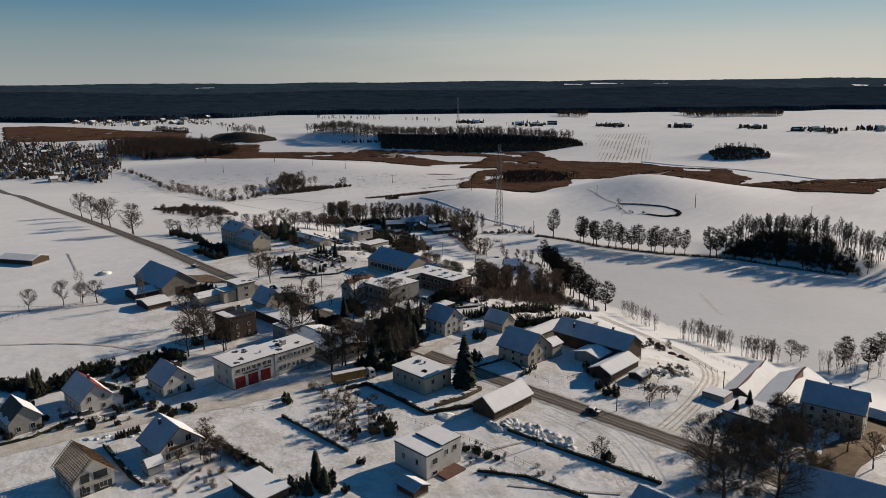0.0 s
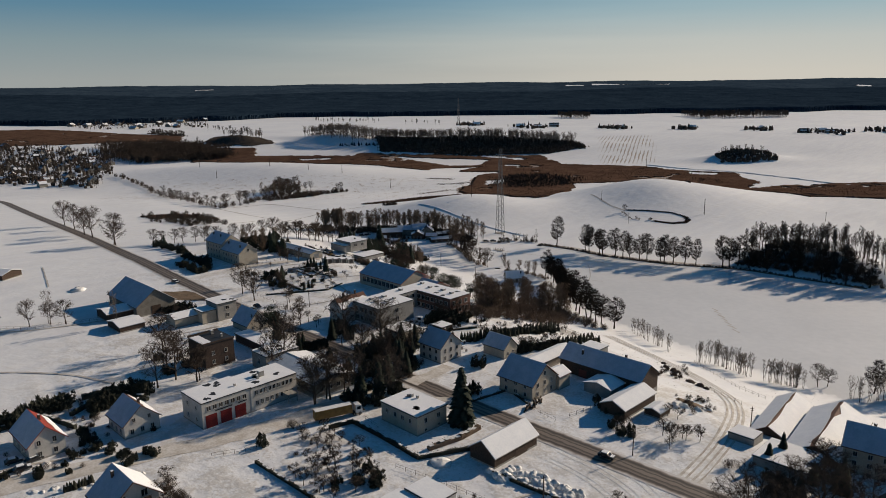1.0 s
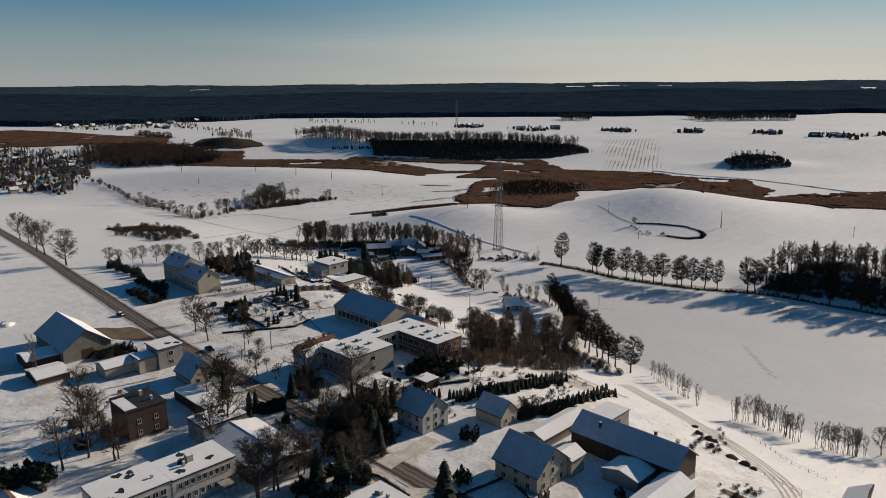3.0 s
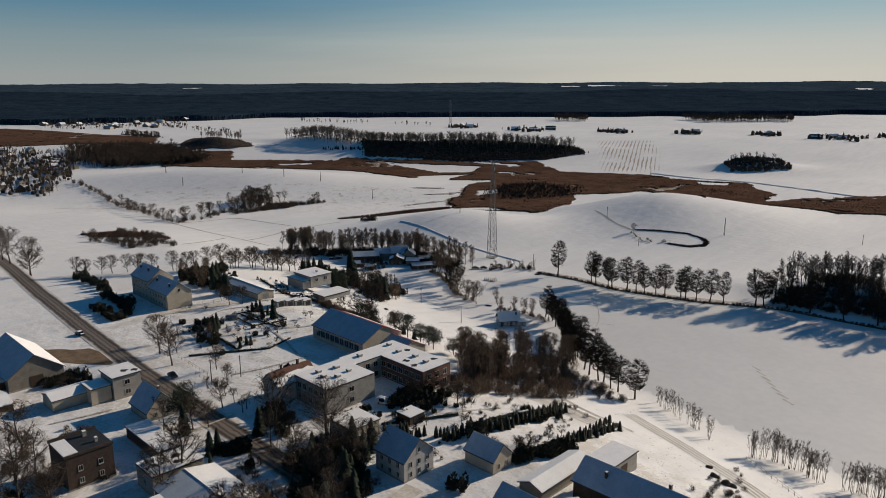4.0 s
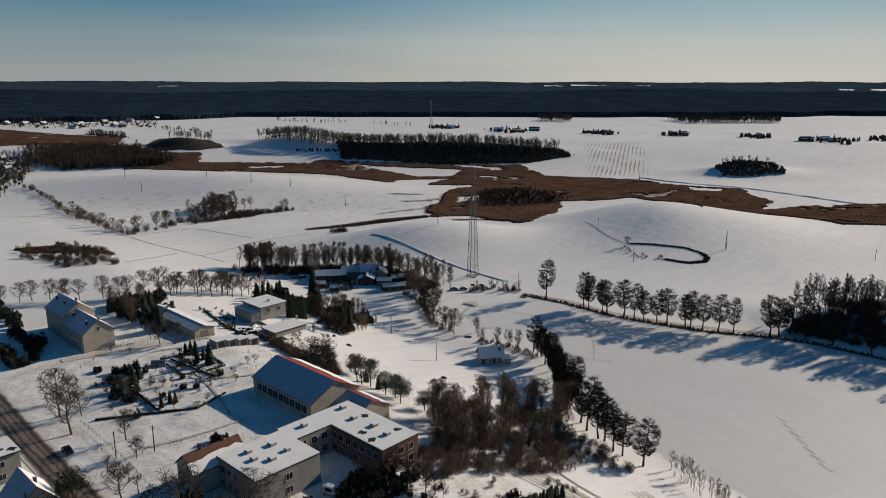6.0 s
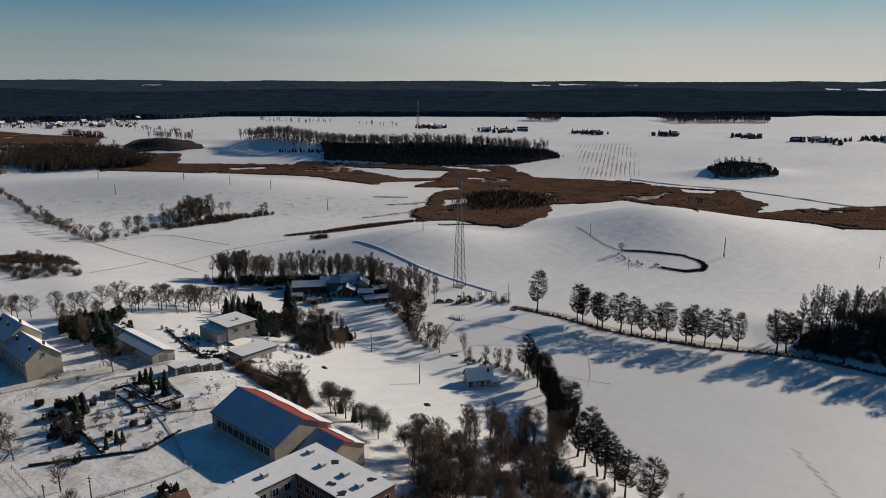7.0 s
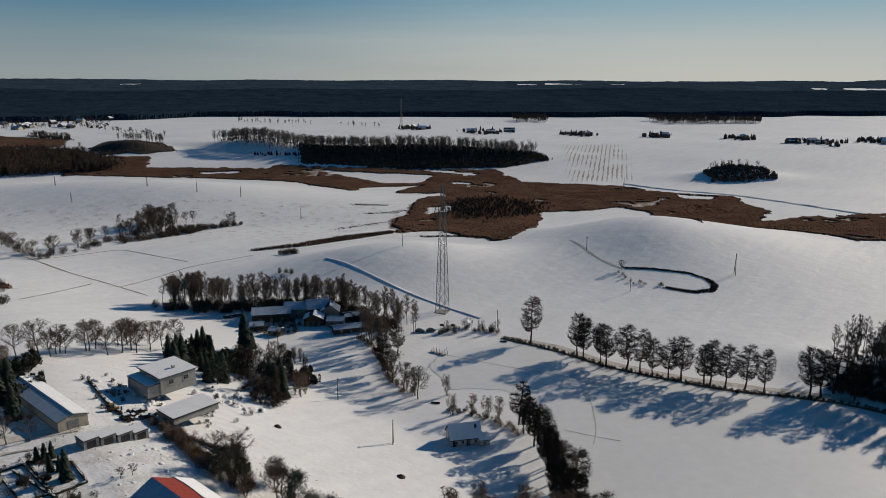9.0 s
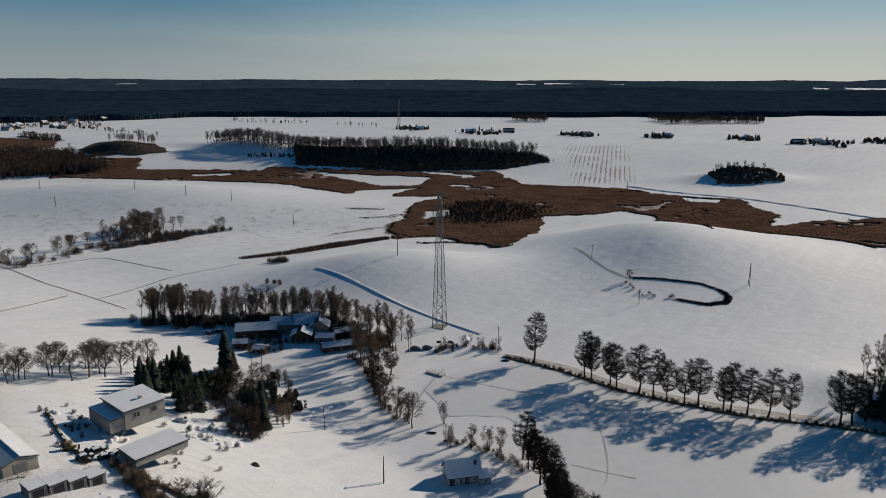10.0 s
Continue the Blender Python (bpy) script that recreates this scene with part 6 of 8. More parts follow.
scatter("wood_scrub", domes, within([(-1289.5, 530.2), (-1201.1, 601.9), (-1115.6, 601.9), (-1055.5, 591.9), (-1075.4, 554.6), (-1123, 474.1)], 500), reed_dark, "dark undergrowth of the wood beside the reeds", "scrub", 0.4, 0.8)
knoll = [(-1227.7, 633.6), (-1285.7, 690.2), (-1267, 726.7), (-1196.4, 735.7), (-1112.5, 708.4), (-1132.8, 658.1), (-1166.3, 625.9)]
reed_bed("heath", knoll, 3.0, 1.0, "dark heath covering a knoll", reed_dark, True)
scatter("knoll_scrub", scrubs, within(knoll, 260), reed_dark, "dark scrub on a knoll", "scrub", 0.3, 0.6)
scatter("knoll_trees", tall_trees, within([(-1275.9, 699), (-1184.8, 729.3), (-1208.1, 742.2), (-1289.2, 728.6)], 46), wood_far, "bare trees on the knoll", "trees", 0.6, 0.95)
scatter("wood", far_trees + domes, within([(-1460.7, 637.3), (-1469.6, 660.3), (-1390.5, 673.9), (-1337.7, 662.2), (-1373, 640.4)], 260), reed_dark, "bare wood on a low bank", "wood", 0.5, 0.8)

# ---- the forest on the horizon ----
def fir(h, w):
    s = Shape()
    for z0, z1, r in ((0.05, 0.6, 0.5), (0.4, 1.0, 0.34)):
        ring = [(math.cos(6.283 * i / 5) * w * r, math.sin(6.283 * i / 5) * w * r, h * z0) for i in range(5)]
        s.add(ring + [(0, 0, h * z1)], [(i, (i + 1) % 5, 5) for i in range(5)])
    return s


def forest_edge(v):
    return 2020 + 110 * noise.noise((v * 0.0012, 2.0, 0)) + 40 * noise.noise((v * 0.008, 7.0, 0)) - 240 * step(-300, -900, v)


# snowfields in the far forest: degrees from the flight's line, first and last, and depth
GLADES = ((8.5, 9.9, 60), (10.5, 16.1, 150), (27.9, 28.9, 110), (29.8, 32.2, 170), (-18.9, -17.4, 60), (-13.7, -11.3, 50))


def clearing(u, v):
    far, way = math.hypot(u, v), math.degrees(math.atan2(v, u))
    shift = 40 * noise.noise((v * 0.004, 9.0, 1))
    return any(lo < way < hi and 4090 + shift < far < 4090 + shift + depth for lo, hi, depth in GLADES)


edge_places = []
for _ in range(3000):
    v = rnd(-1750, 1950)
    edge_places.append(xy(forest_edge(v) + 1 + 22 * random.random() ** 1.6, v))
scatter("forest_edge", [round_crown(h, 6) for h in (9, 10, 11, 12.5)], edge_places, forest_blue, "dark edge of the haze-blue pine forest", "forest", 0.9, 1.1)


def canopy():
    """The closed roof of the far forest, with its dark front down to the ground."""
    rows, cols = 240, 260
    verts, faces = [], []
    for r in range(rows + 1):
        q = (max(0, r - 2) / (rows - 2)) ** 1.4
        for c in range(cols + 1):
            v = (2 * c / cols - 1) * (1900 + 1700 * q)
            u = forest_edge(v) + 4 * min(r, 2) + (4880 - forest_edge(v)) * q
            x, y = xy(u, v)
            grown = step(2250, 3200, u)
            swell = 9 * noise.noise((x * 0.0016, y * 0.0016, 5)) * step(2300, 2900, u) + 10 * step(0.1, 0.5, noise.noise((v * 0.0011, 3.0, 2.0))) * step(4300, 4700, u)
            ridges = grown * (7 * noise.noise((u * 0.0055, v * 0.0012, 8.0)) + 3.5 * noise.noise((u * 0.015, v * 0.003, 2.0)))
            rough = 2.2 * noise.noise((x * 0.02, y * 0.02, 0)) + 1.5 * noise.noise((x * 0.07, y * 0.07, 4))
            verts.append((x, y, height(x, y) + (-1 if r == 0 else 8 if r == 1 else 12) + swell + ridges + rough * min(r, 1)))
    k = cols + 1
    snowy, hazed = [], []
    for r in range(rows):
        for c in range(cols):
            q = (r * k + c, r * k + c + 1, (r + 1) * k + c + 1, (r + 1) * k + c)
            u, v = uv(*verts[q[0]][:2])
            # past this line the canopy takes the paler, bluer haze tint
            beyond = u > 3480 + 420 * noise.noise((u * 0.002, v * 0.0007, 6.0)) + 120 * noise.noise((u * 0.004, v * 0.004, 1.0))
            (snowy if clearing(u, v) else hazed if beyond else faces).append(q)
    for name, some, mat, label in (("forest", faces, forest_blue, "dark haze-blue pine forest behind the fields"), ("far_forest", hazed, forest_haze, "far forest tinted paler and bluer for haze"), ("far_fields", snowy, snow_roof, "far snowfields beyond the forest")):
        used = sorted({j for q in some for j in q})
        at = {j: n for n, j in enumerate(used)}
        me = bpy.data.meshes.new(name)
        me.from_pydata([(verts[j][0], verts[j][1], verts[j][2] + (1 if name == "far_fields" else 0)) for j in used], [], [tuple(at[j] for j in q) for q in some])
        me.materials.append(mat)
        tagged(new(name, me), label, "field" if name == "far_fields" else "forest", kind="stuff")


canopy()


# ---- far woods, farms and the far village ----
scatter("far_wood", far_trees, within([(-912.3, 1743.8), (-816.3, 1660.8), (-677.4, 1810.8), (-707.5, 1895.3)], 500) + within([(-1150.8, 1563.7), (-1064.3, 1579.6), (-1033.2, 1521.6), (-1093.3, 1496.1)], 130), reed_dark, "bare copses at the forest's edge", "wood", 0.9, 1.3)
scatter("tree_line", far_trees, along([(-1511.4, 1069.1), (-1348.5, 1135)], 26, 6) + along([(-1273.9, 1151.8), (-1173, 1171.6)], 10, 6) + along([(-1459.1, 775), (-1280, 774.8)], 26, 12), reed_dark, "line of far bare trees on the plain", "trees", 0.6, 1.0)
scatter("far_conifers", [fir(6, 4)], along([(-1002.3, 760.1), (-910, 773.4)], 26, 5), forest_blue, "young conifers on the slope below the wood", "conifers", 0.6, 1.0)

FAR_WALLS = (plaster_white, plaster_cream, plaster_dim, brick_dark)


def far_farm(x, y, n, turn, spread):
    """A homestead: a few plain buildings in a clump of trees."""
    for k in range(n):
        px, py = x + rnd(-1, 1) * spread, y + rnd(-1, 1) * spread
        gabled("farm_building", px, py, rnd(11, 20), rnd(8, 10), rnd(3, 4.5), rnd(2.5, 4), "x", turn + random.choice((0, 90)), random.choice(FAR_WALLS), metal_dark,
               "far farm building with a snowy roof among trees", "farmhouse", 0.4, cover=(rnd(0.3, 1), 1), windows=(("S", 3, (1.2,), 1.2, 1.4), ("E", 2, (1.2,), 1.2, 1.4)))


for t0, (x, y), n, turn, spread in zip(range(7), [(-1114, 1198.8), (-963.5, 1228.9), (-809.6, 1290), (-697.9, 1348.3), (-576.9, 1402.9), (-463.6, 1413.5), (-391.9, 1494.4)], (2, 3, 2, 1, 1, 3, 2), (40, 40, 35, 38, 50, 42, 40), (22, 36, 24, 22, 20, 32, 26)):
    far_farm(x, y, n, turn, spread)
    places = [(x + rnd(-1, 1) * spread * 1.2, y + rnd(-1, 1) * spread * 1.2) for _ in range(44)]
    scatter("farm_trees", [round_crown(7, 6), fir(9, 5), round_crown(5, 7), scrub(7, 7, 40)], places, reed_dark, "clump of dark trees round a far farm", "trees", 0.6, 1.1)

village = [(-1487.8, 374.5), (-1377.6, 441.9), (-1244.1, 480.7), (-978.8, 382.8), (-896.2, 332.2), (-956.4, 301.5), (-1043.5, 256.8)]
spots = []
for x, y in within(village, 140):
    if all(math.dist((x, y), q) > 26 for q in spots):
        spots.append((x, y))
for x, y in spots[:34]:
    gabled("village_house", x, y, rnd(10, 16), rnd(8, 11), rnd(3, 5), rnd(3, 4.5), random.choice("xxxy"), rnd(-14, 10), random.choice(FAR_WALLS[1:]), random.choice((metal_dark, tile_brown)),
           "house of the far village with a snowy roof", "house", 0.4, cover=(rnd(0.4, 1), rnd(0.6, 1)), group="far village", chimneys=((1, 0.5),), windows=(("S", 3, (1.2,), 1.1, 1.4),))
scatter("village_trees", far_trees + [fir(10, 5), round_crown(5, 6), round_crown(6, 7)], within(village, 1150), reed_dark, "bare trees between the far village houses", "trees", 0.5, 0.95)
scatter("village_hedge", domes, along([(-1073, 264.5), (-1045.3, 296.6), (-1030.3, 327.5)], 70, 4), reed_dark, "dark row of trees before the far village", "trees", 0.7, 1.1)
hamlet = [(-2048.8, 658.4), (-1928.1, 746.7), (-1899, 986.3), (-1515, 798.3), (-1593.9, 738.6), (-1676, 587.6)]
for x, y in within(hamlet, 20):
    gabled("hamlet_house", x, y, rnd(12, 20), rnd(9, 12), rnd(3, 5), rnd(3, 4.5), random.choice("xy"), rnd(0, 30), random.choice(FAR_WALLS), metal_dark, "far house with a snowy roof near the forest", "house", 0.4, group="far hamlet")
scatter("hamlet_trees", far_trees + [round_crown(6, 7)], within(hamlet, 520), reed_dark, "bare trees and scrub in a far hamlet", "trees", 0.4, 0.8)

# ---- mast, poles and lines ----
def mast(x, y, h, base, top, label, stages=14):
    z = height(x, y)
    ob = thing("lattice_mast", x, y, z, 18, label, "mast")
    part("foundation", Shape().box(0, 0, -0.8, base + 1.2, base + 1.2, 1.0), concrete, ob)
    corner = lambda s, k: Vector(((1, 1, -1, -1)[k] * (base + (top - base) * s) / 2, (1, -1, -1, 1)[k] * (base + (top - base) * s) / 2, h * s))
    for k in range(4):
        part("leg", Shape().tube(corner(0, k), corner(1, k), 0.17, 0.09, 5), steel_worn, ob)
    for i in range(stages):
        s0, s1 = (i / stages) ** 0.9, ((i + 1) / stages) ** 0.9
        for k in range(4):
            for p, q in ((corner(s0, k), corner(s1, (k + 1) % 4)), (corner(s0, (k + 1) % 4), corner(s1, k)), (corner(s1, k), corner(s1, (k + 1) % 4))):
                part("brace", Shape().tube(p, q, 0.08, 0.08, 3), steel_worn, ob)
    for k in range(3):
        a = 2.1 * k + 0.4
        part("antenna", Shape().box(math.cos(a) * (top / 2 + 0.5), math.sin(a) * (top / 2 + 0.5), h - 3.2, 0.35, 0.5, 2.6, a), steel_worn, ob, "grey panel aerial")
    part("dish", Shape().tube((top / 2, 0, h - 5), (top / 2 + 0.5, 0, h - 5), 0.7, 0.7, 12, True), steel_worn, ob)
    return ob


mx, my = [(-375.4, 437.8)][0]
mast(mx, my, 64, 5.2, 1.4, "tall grey lattice transmission mast on the hillside")
fx, fy = [(-1173.5, 1223.4)][0]
mast(fx, fy, 54, 4.5, 1.5, "far thin lattice mast on the plain", 8)


def a_pole(x, y, h, label="wooden A-frame power pole in the snow", turn=40.0, group="power line"):
    ob = thing("power_pole", x, y, height(x, y), turn, label, "pole", group)
    for s in (-1, 1):
        part("leg", Shape().tube((0, s * h * 0.09, -0.6), (0, s * 0.1, h), 0.17, 0.12, 6, True), bark, ob)
    part("crossbar", Shape().box(0, 0, h * 0.55, 0.12, h * 0.09, 0.12).box(0, 0, h - 0.5, 0.12, 1.8, 0.12), bark, ob)
    for s in (-1, 0, 1):
        part("insulator", Shape().tube((0, s * 0.75, h - 0.38), (0, s * 0.75, h - 0.05), 0.07, 0.05, 6, True), paint_white, ob)


def pole(x, y, h, label="plain wooden utility pole", arms=True):
    ob = thing("utility_pole", x, y, height(x, y), rnd(0, 90), label, "pole")
    part("shaft", Shape().tube((0, 0, -0.6), (0, 0, h), 0.16, 0.11, 6, True), bark, ob)
    if arms:
        part("crossbar", Shape().box(0, 0, h - 0.6, 1.4, 0.1, 0.1).box(0, 0, h - 1.3, 0.9, 0.1, 0.1), bark, ob)


for x, y in [(-633.8, 551.7), (-722.6, 552.9), (-820.6, 442.4), (-808.9, 508), (-760.2, 530.9), (-890.9, 457), (-530.6, 923.3)]:
    a_pole(x, y, 9.5)
for x, y in [(-284.4, 586.7), (-441.2, 476.6)]:
    a_pole(x, y, 12.5)
a_pole(*[(-296, 323.5)][0], 8.2)
for x, y in [(-341.3, 438.4), (-335.1, 334.2), (-366.4, 343.4), (-395.1, 347.2), (-318.6, 527.3), (-368, 564.7), (-397.7, 353.8)]:
    pole(x, y, 8.5)
for x, y in [(-276.4, 183.7), (-272.4, 192.1), (-262.2, 158.3), (-209.3, 642)]:
    pole(x, y, 7.5)
for x, y in [(-105, 175.9), (-108.9, 143.2), (-91, 216)]:
    pole(x, y, 6.5)


# ---- fences, hedges and walls ----
def fence(pts, h=1.2, gap=2.6, material=None, label="wire garden fence with thin posts", rails=(0.45, 1.05), r=0.05):
    x0, y0 = pts[0]
    ob = thing("fence", x0, y0, height(x0, y0), 0, label, "fence")
    z0 = height(x0, y0)
    last = None
    me = Shape().tube((0, 0, -0.4), (0, 0, h), r, r, 4, True).mesh("post", material or wood_dark)
    for a, b in zip(pts, pts[1:]):
        n = max(1, int(math.dist(a, b) / gap))
        for i in range(n + (b == pts[-1])):
            x, y = a[0] + (b[0] - a[0]) * i / n, a[1] + (b[1] - a[1]) * i / n
            z = height(x, y) - z0
            p = part("post", me, None, ob)
            p.location = (x - x0, y - y0, z)
            if last:
                s = Shape()
                for q in rails:
                    s.tube((last[0], last[1], last[2] + q * h), (x - x0, y - y0, z + q * h), 0.03, 0.03, 3)
                part("rail", s, material or wood_dark, ob)
            last = (x - x0, y - y0, z)


def hedge(pts, h=1.2, w=1.0, material=None, label="clipped dark hedge with snow on top", density=9):
    """A garden hedge: a rough core with leafy sprays all over."""
    x0, y0 = pts[0]
    z0 = height(x0, y0)
    ob = thing("hedge", x0, y0, z0, 0, label, "hedge")
    body, snow = Shape(), Shape()
    for a, b in zip(pts, pts[1:]):
        d = math.dist(a, b)
        turn = math.atan2(b[1] - a[1], b[0] - a[0])
        n = max(1, int(d / 1.5))
        for i in range(n):
            s = (i + 0.5) / n
            x, y = a[0] + (b[0] - a[0]) * s - x0, a[1] + (b[1] - a[1]) * s - y0
            z = height(x + x0, y + y0) - z0
            hh = h * rnd(0.75, 1.1)
            body.box(x, y, z - 0.2, d / n, w * 0.6, hh * 0.85, turn)
            for _ in range(int(density * h * 3)):
                px, py = rnd(-0.5, 0.5) * d / n, rnd(-0.5, 0.5) * w
                c, q = math.cos(turn), math.sin(turn)
                p = Vector((x + c * px - q * py, y + q * px + c * py, z + rnd(0.1, 1.0) * hh * 0.9))
                dr = lean_dir((0, 0, 0.6), 0.9)
                sd = dr.cross(Vector((rnd(-1, 1), rnd(-1, 1), rnd(-1, 1)))).normalized() * 0.12
                body.add([p - sd, p + sd, p + dr * rnd(0.25, 0.5)], [(0, 1, 2)])
            if rnd(0, 1) < 0.55:
                snow.box(x, y, z + hh * 0.9, d / n * 0.8, w * 0.5, 0.10, turn)
    part("foliage", body, material or shrub_dark, ob)
    if snow.v:
        part("snow_cap", snow, snow_heap, ob)["kind"] = "stuff"


hedge([(-174.4, 130.2), (-172.2, 137.1), (-158.4, 136.9), (-143.8, 136), (-135.5, 152.8)], 1.5, 1.2)
hedge([(-172.7, 105.7), (-156.4, 106.1), (-142.8, 106.3)], 1.1, 1.0)
# this hedge stands in for a low street-side wall and its dark shadow
hedge([(-125.6, 144.1), (-108.7, 145.4), (-92.1, 147.2), (-75.8, 149)], 1.3, 1.0)
hedge([(-111.5, 122.7), (-101.3, 128.9), (-85.1, 131.8)], 1.0, 0.8)
hedge([(-169.3, 84.9), (-157.7, 85.8), (-147.5, 86.1)], 1.8, 1.4)
hedge([(-192.4, 62.6), (-171.6, 60.9), (-164.8, 61.5)], 1.6, 1.3)
hedge([(-194, 66.3), (-193.4, 72.8)], 1.5, 0.9)
hedge([(-214.3, 62.2), (-211.4, 50.9), (-212.8, 42.9)], 1.1, 0.8)
hedge([(-226.7, 80.2), (-242.9, 75.6), (-241.1, 66.3), (-241.7, 59.9)], 1.6, 1.6)
hedge([(-230, 102.5), (-240.6, 99.4), (-240.2, 89.4), (-236.2, 82.1)], 1.8, 1.8)
hedge([(-158.4, 163.6), (-154.5, 184.9), (-144, 181.2)], 0.9, 0.7)
hedge([(-301.7, 188.6), (-287.6, 212.6), (-291.2, 224.1)], 0.9, 0.7)
hedge([(-316.9, 205.8), (-293.1, 203.8)], 1.3, 1.1)
hedge([(-329.7, 225.7), (-305.4, 228.4)], 0.8, 0.7)
hedge([(-212.7, 201.8), (-201.3, 221.6)], 0.9, 0.8)
hedge([(-193.6, 220.2), (-193.1, 237.5), (-192.7, 251.7)], 1.4, 1.2)
hedge([(-173.3, 216.4), (-173.9, 239.1), (-175.1, 265.9)], 1.6, 1.6)
hedge([(-376.7, 264.4), (-350.7, 259.9), (-339, 260.8)], 1.0, 1.0)
hedge([(-336.6, 265.9), (-322.9, 268.3), (-305.5, 272.6)], 1.2, 1.6, twig_warm, "brown leafless hedge along the yard")
hedge([(-245.6, 88.7), (-245.7, 96.8), (-239.6, 104.8)], 2.2, 2.0)
for spec in ([(-184.8, 138.9), (-174.4, 141.2), (-164.4, 139.8)], [(-144.7, 129.1), (-129.5, 132), (-114.5, 133.6), (-99.1, 132.9)], [(-130.8, 246.3), (-114, 243), (-103.3, 239.2)], [(-142.4, 179.1), (-131.2, 177.8)], [(-303.2, 185.3), (-275.5, 184.6), (-251.4, 182.8)],
             [(-275.5, 184.6), (-272.7, 196.5), (-268.8, 207.7)], [(-285, 182.5), (-267.8, 182), (-275.3, 191.8)], [(-335, 231.6), (-341.6, 248.7)], [(-340.2, 400.4), (-333, 381.5), (-319.5, 357.2)], [(-142.3, 286.4), (-114.3, 264), (-104, 260.7)], [(-112.2, 184), (-108.2, 193.6), (-99.3, 202.1)],
             [(-129.7, 182.6), (-128.2, 191.1)], [(-337.4, 264.4), (-319.3, 263.8), (-305.7, 263.2)], [(-335.8, 201.5), (-315.5, 203), (-296.2, 203.8)], [(-336.3, 261.8), (-337.3, 269.4)], [(-183.6, 99.3), (-178.4, 109.5)], [(-350.4, 78.9), (-330.6, 97.7), (-320.5, 124)], [(-327.6, 73), (-331.9, 85.8)]):
    fence(spec)
fence([(-343.1, 199.1), (-354.5, 216.6), (-349.6, 237)], 1.6, 2.2)
fence([(-326, 244.2), (-336.7, 274.5), (-343.5, 292.5)], 1.6, 2.2)

# gardens: fruit trees and bushes between the houses
row("fruit", within([(-167.3, 109.9), (-176, 128.7), (-155.2, 131.8), (-140.9, 125.6), (-142.5, 110.8), (-146.8, 106.6)], 26), 0.9, "orchard trees")
row("fruit", within([(-117.1, 185.1), (-112.5, 208.1), (-95.5, 205.8), (-95.9, 188.8), (-101.1, 178.5)], 9), 1.1)
row("fruit", within([(-319.3, 197.1), (-326.5, 228.8), (-322.1, 264), (-280.6, 219.4), (-298.5, 195.1)], 22), 0.8, "garden trees")
row("fruit", within([(-360, 209.2), (-365.5, 227.8), (-336, 236.6), (-291.8, 232.8), (-292, 213), (-322.1, 197.1)], 16), 0.7, "garden trees")
thicket(within([(-167.3, 109.9), (-176, 128.7), (-155.2, 131.8), (-140.9, 125.6), (-142.5, 110.8), (-146.8, 106.6)], 50), 0.42)
row("bush", within([(-125.1, 127.5), (-122.8, 138.5), (-112.3, 135.7), (-93.6, 134.6), (-101.8, 123.1), (-108.4, 120.3)], 18), 0.45)
row("evergreen", within([(-249.4, 52.5), (-251.6, 75.1), (-246.4, 93.9), (-230, 102.5), (-203.1, 96.9), (-200.6, 68.1), (-216.4, 43.8)], 30), 0.62)
thicket(within([(-249.4, 52.5), (-251.6, 75.1), (-246.4, 93.9), (-230, 102.5), (-203.1, 96.9), (-200.6, 68.1), (-216.4, 43.8)], 44), 0.6)
row("bush", within([(-164.8, 62.2), (-171.6, 87), (-156, 81.6), (-146.5, 73.1), (-155.6, 63.6)], 22), 0.6)
row("fruit", within([(-165.8, 68.4), (-175.6, 87.6), (-158.1, 79.6)], 6), 1.2)
row("evergreen", [(-178.9, 111.8), (-182.9, 113.4), (-135.6, 105.2), (-132.2, 92), (-137.2, 92.4), (-128.2, 94.1), (-91.4, 149.9), (-147, 156.4), (-75.4, 188.7), (-71.8, 187.6), (-73, 198.1)], 0.9)
row("spruce", [(-137, 92.6), (-131.6, 90.8), (-133.5, 87.3)], 0.55)
row("bush", within([(-224.2, 154.5), (-213.9, 192.2), (-188.2, 180.2), (-173.2, 150), (-190.8, 140)], 40), 0.9)
row("evergreen", within([(-224.2, 154.5), (-213.9, 192.2), (-188.2, 180.2), (-173.2, 150), (-189.2, 148.5)], 22), 0.9)
row("round_tree", within([(-219.1, 150.9), (-206.9, 179.8), (-182.8, 169.3), (-185.2, 145.3)], 9), 0.85)
row("bush", within([(-259.6, 112.4), (-232.4, 130), (-244.2, 144.5), (-278.7, 146.6), (-280.3, 129.5)], 26), 0.8)
thicket(within([(-220.1, 208.1), (-209.9, 230.7), (-199.7, 261.2), (-185.5, 278.3), (-173.6, 212.5), (-191.4, 191.8)], 60), 0.6)
row("fruit", within([(-220.1, 208.1), (-209.9, 230.7), (-199.7, 261.2), (-185.5, 278.3), (-173.6, 212.5), (-191.4, 191.8)], 14), 0.9)
row("evergreen", within([(-220.1, 208.1), (-209.9, 230.7), (-199.7, 261.2), (-185.5, 226.9), (-195.2, 195.2)], 12), 0.6)
thicket(within([(-333.6, 199.6), (-335.9, 234.4), (-299.7, 232.2), (-293.9, 192.8)], 40), 0.5)
row("evergreen", within([(-333.6, 199.6), (-335.9, 234.4), (-299.7, 232.2), (-293.9, 192.8)], 10), 0.6)
row("evergreen", within([(-78.7, 185.5), (-83, 223.2), (-61.2, 203.8), (-57.3, 180.8), (-68.7, 173.7)], 12), 1.1)
row("spruce", within([(-78.7, 185.5), (-77.6, 209.4), (-59.7, 199.3), (-57.3, 180.8), (-68.7, 173.7)], 7), 0.6)
row("bush", within([(-72.6, 166), (-59.6, 195), (-48.2, 185.8), (-53.4, 163.3), (-67.5, 149.6)], 24), 1.0)
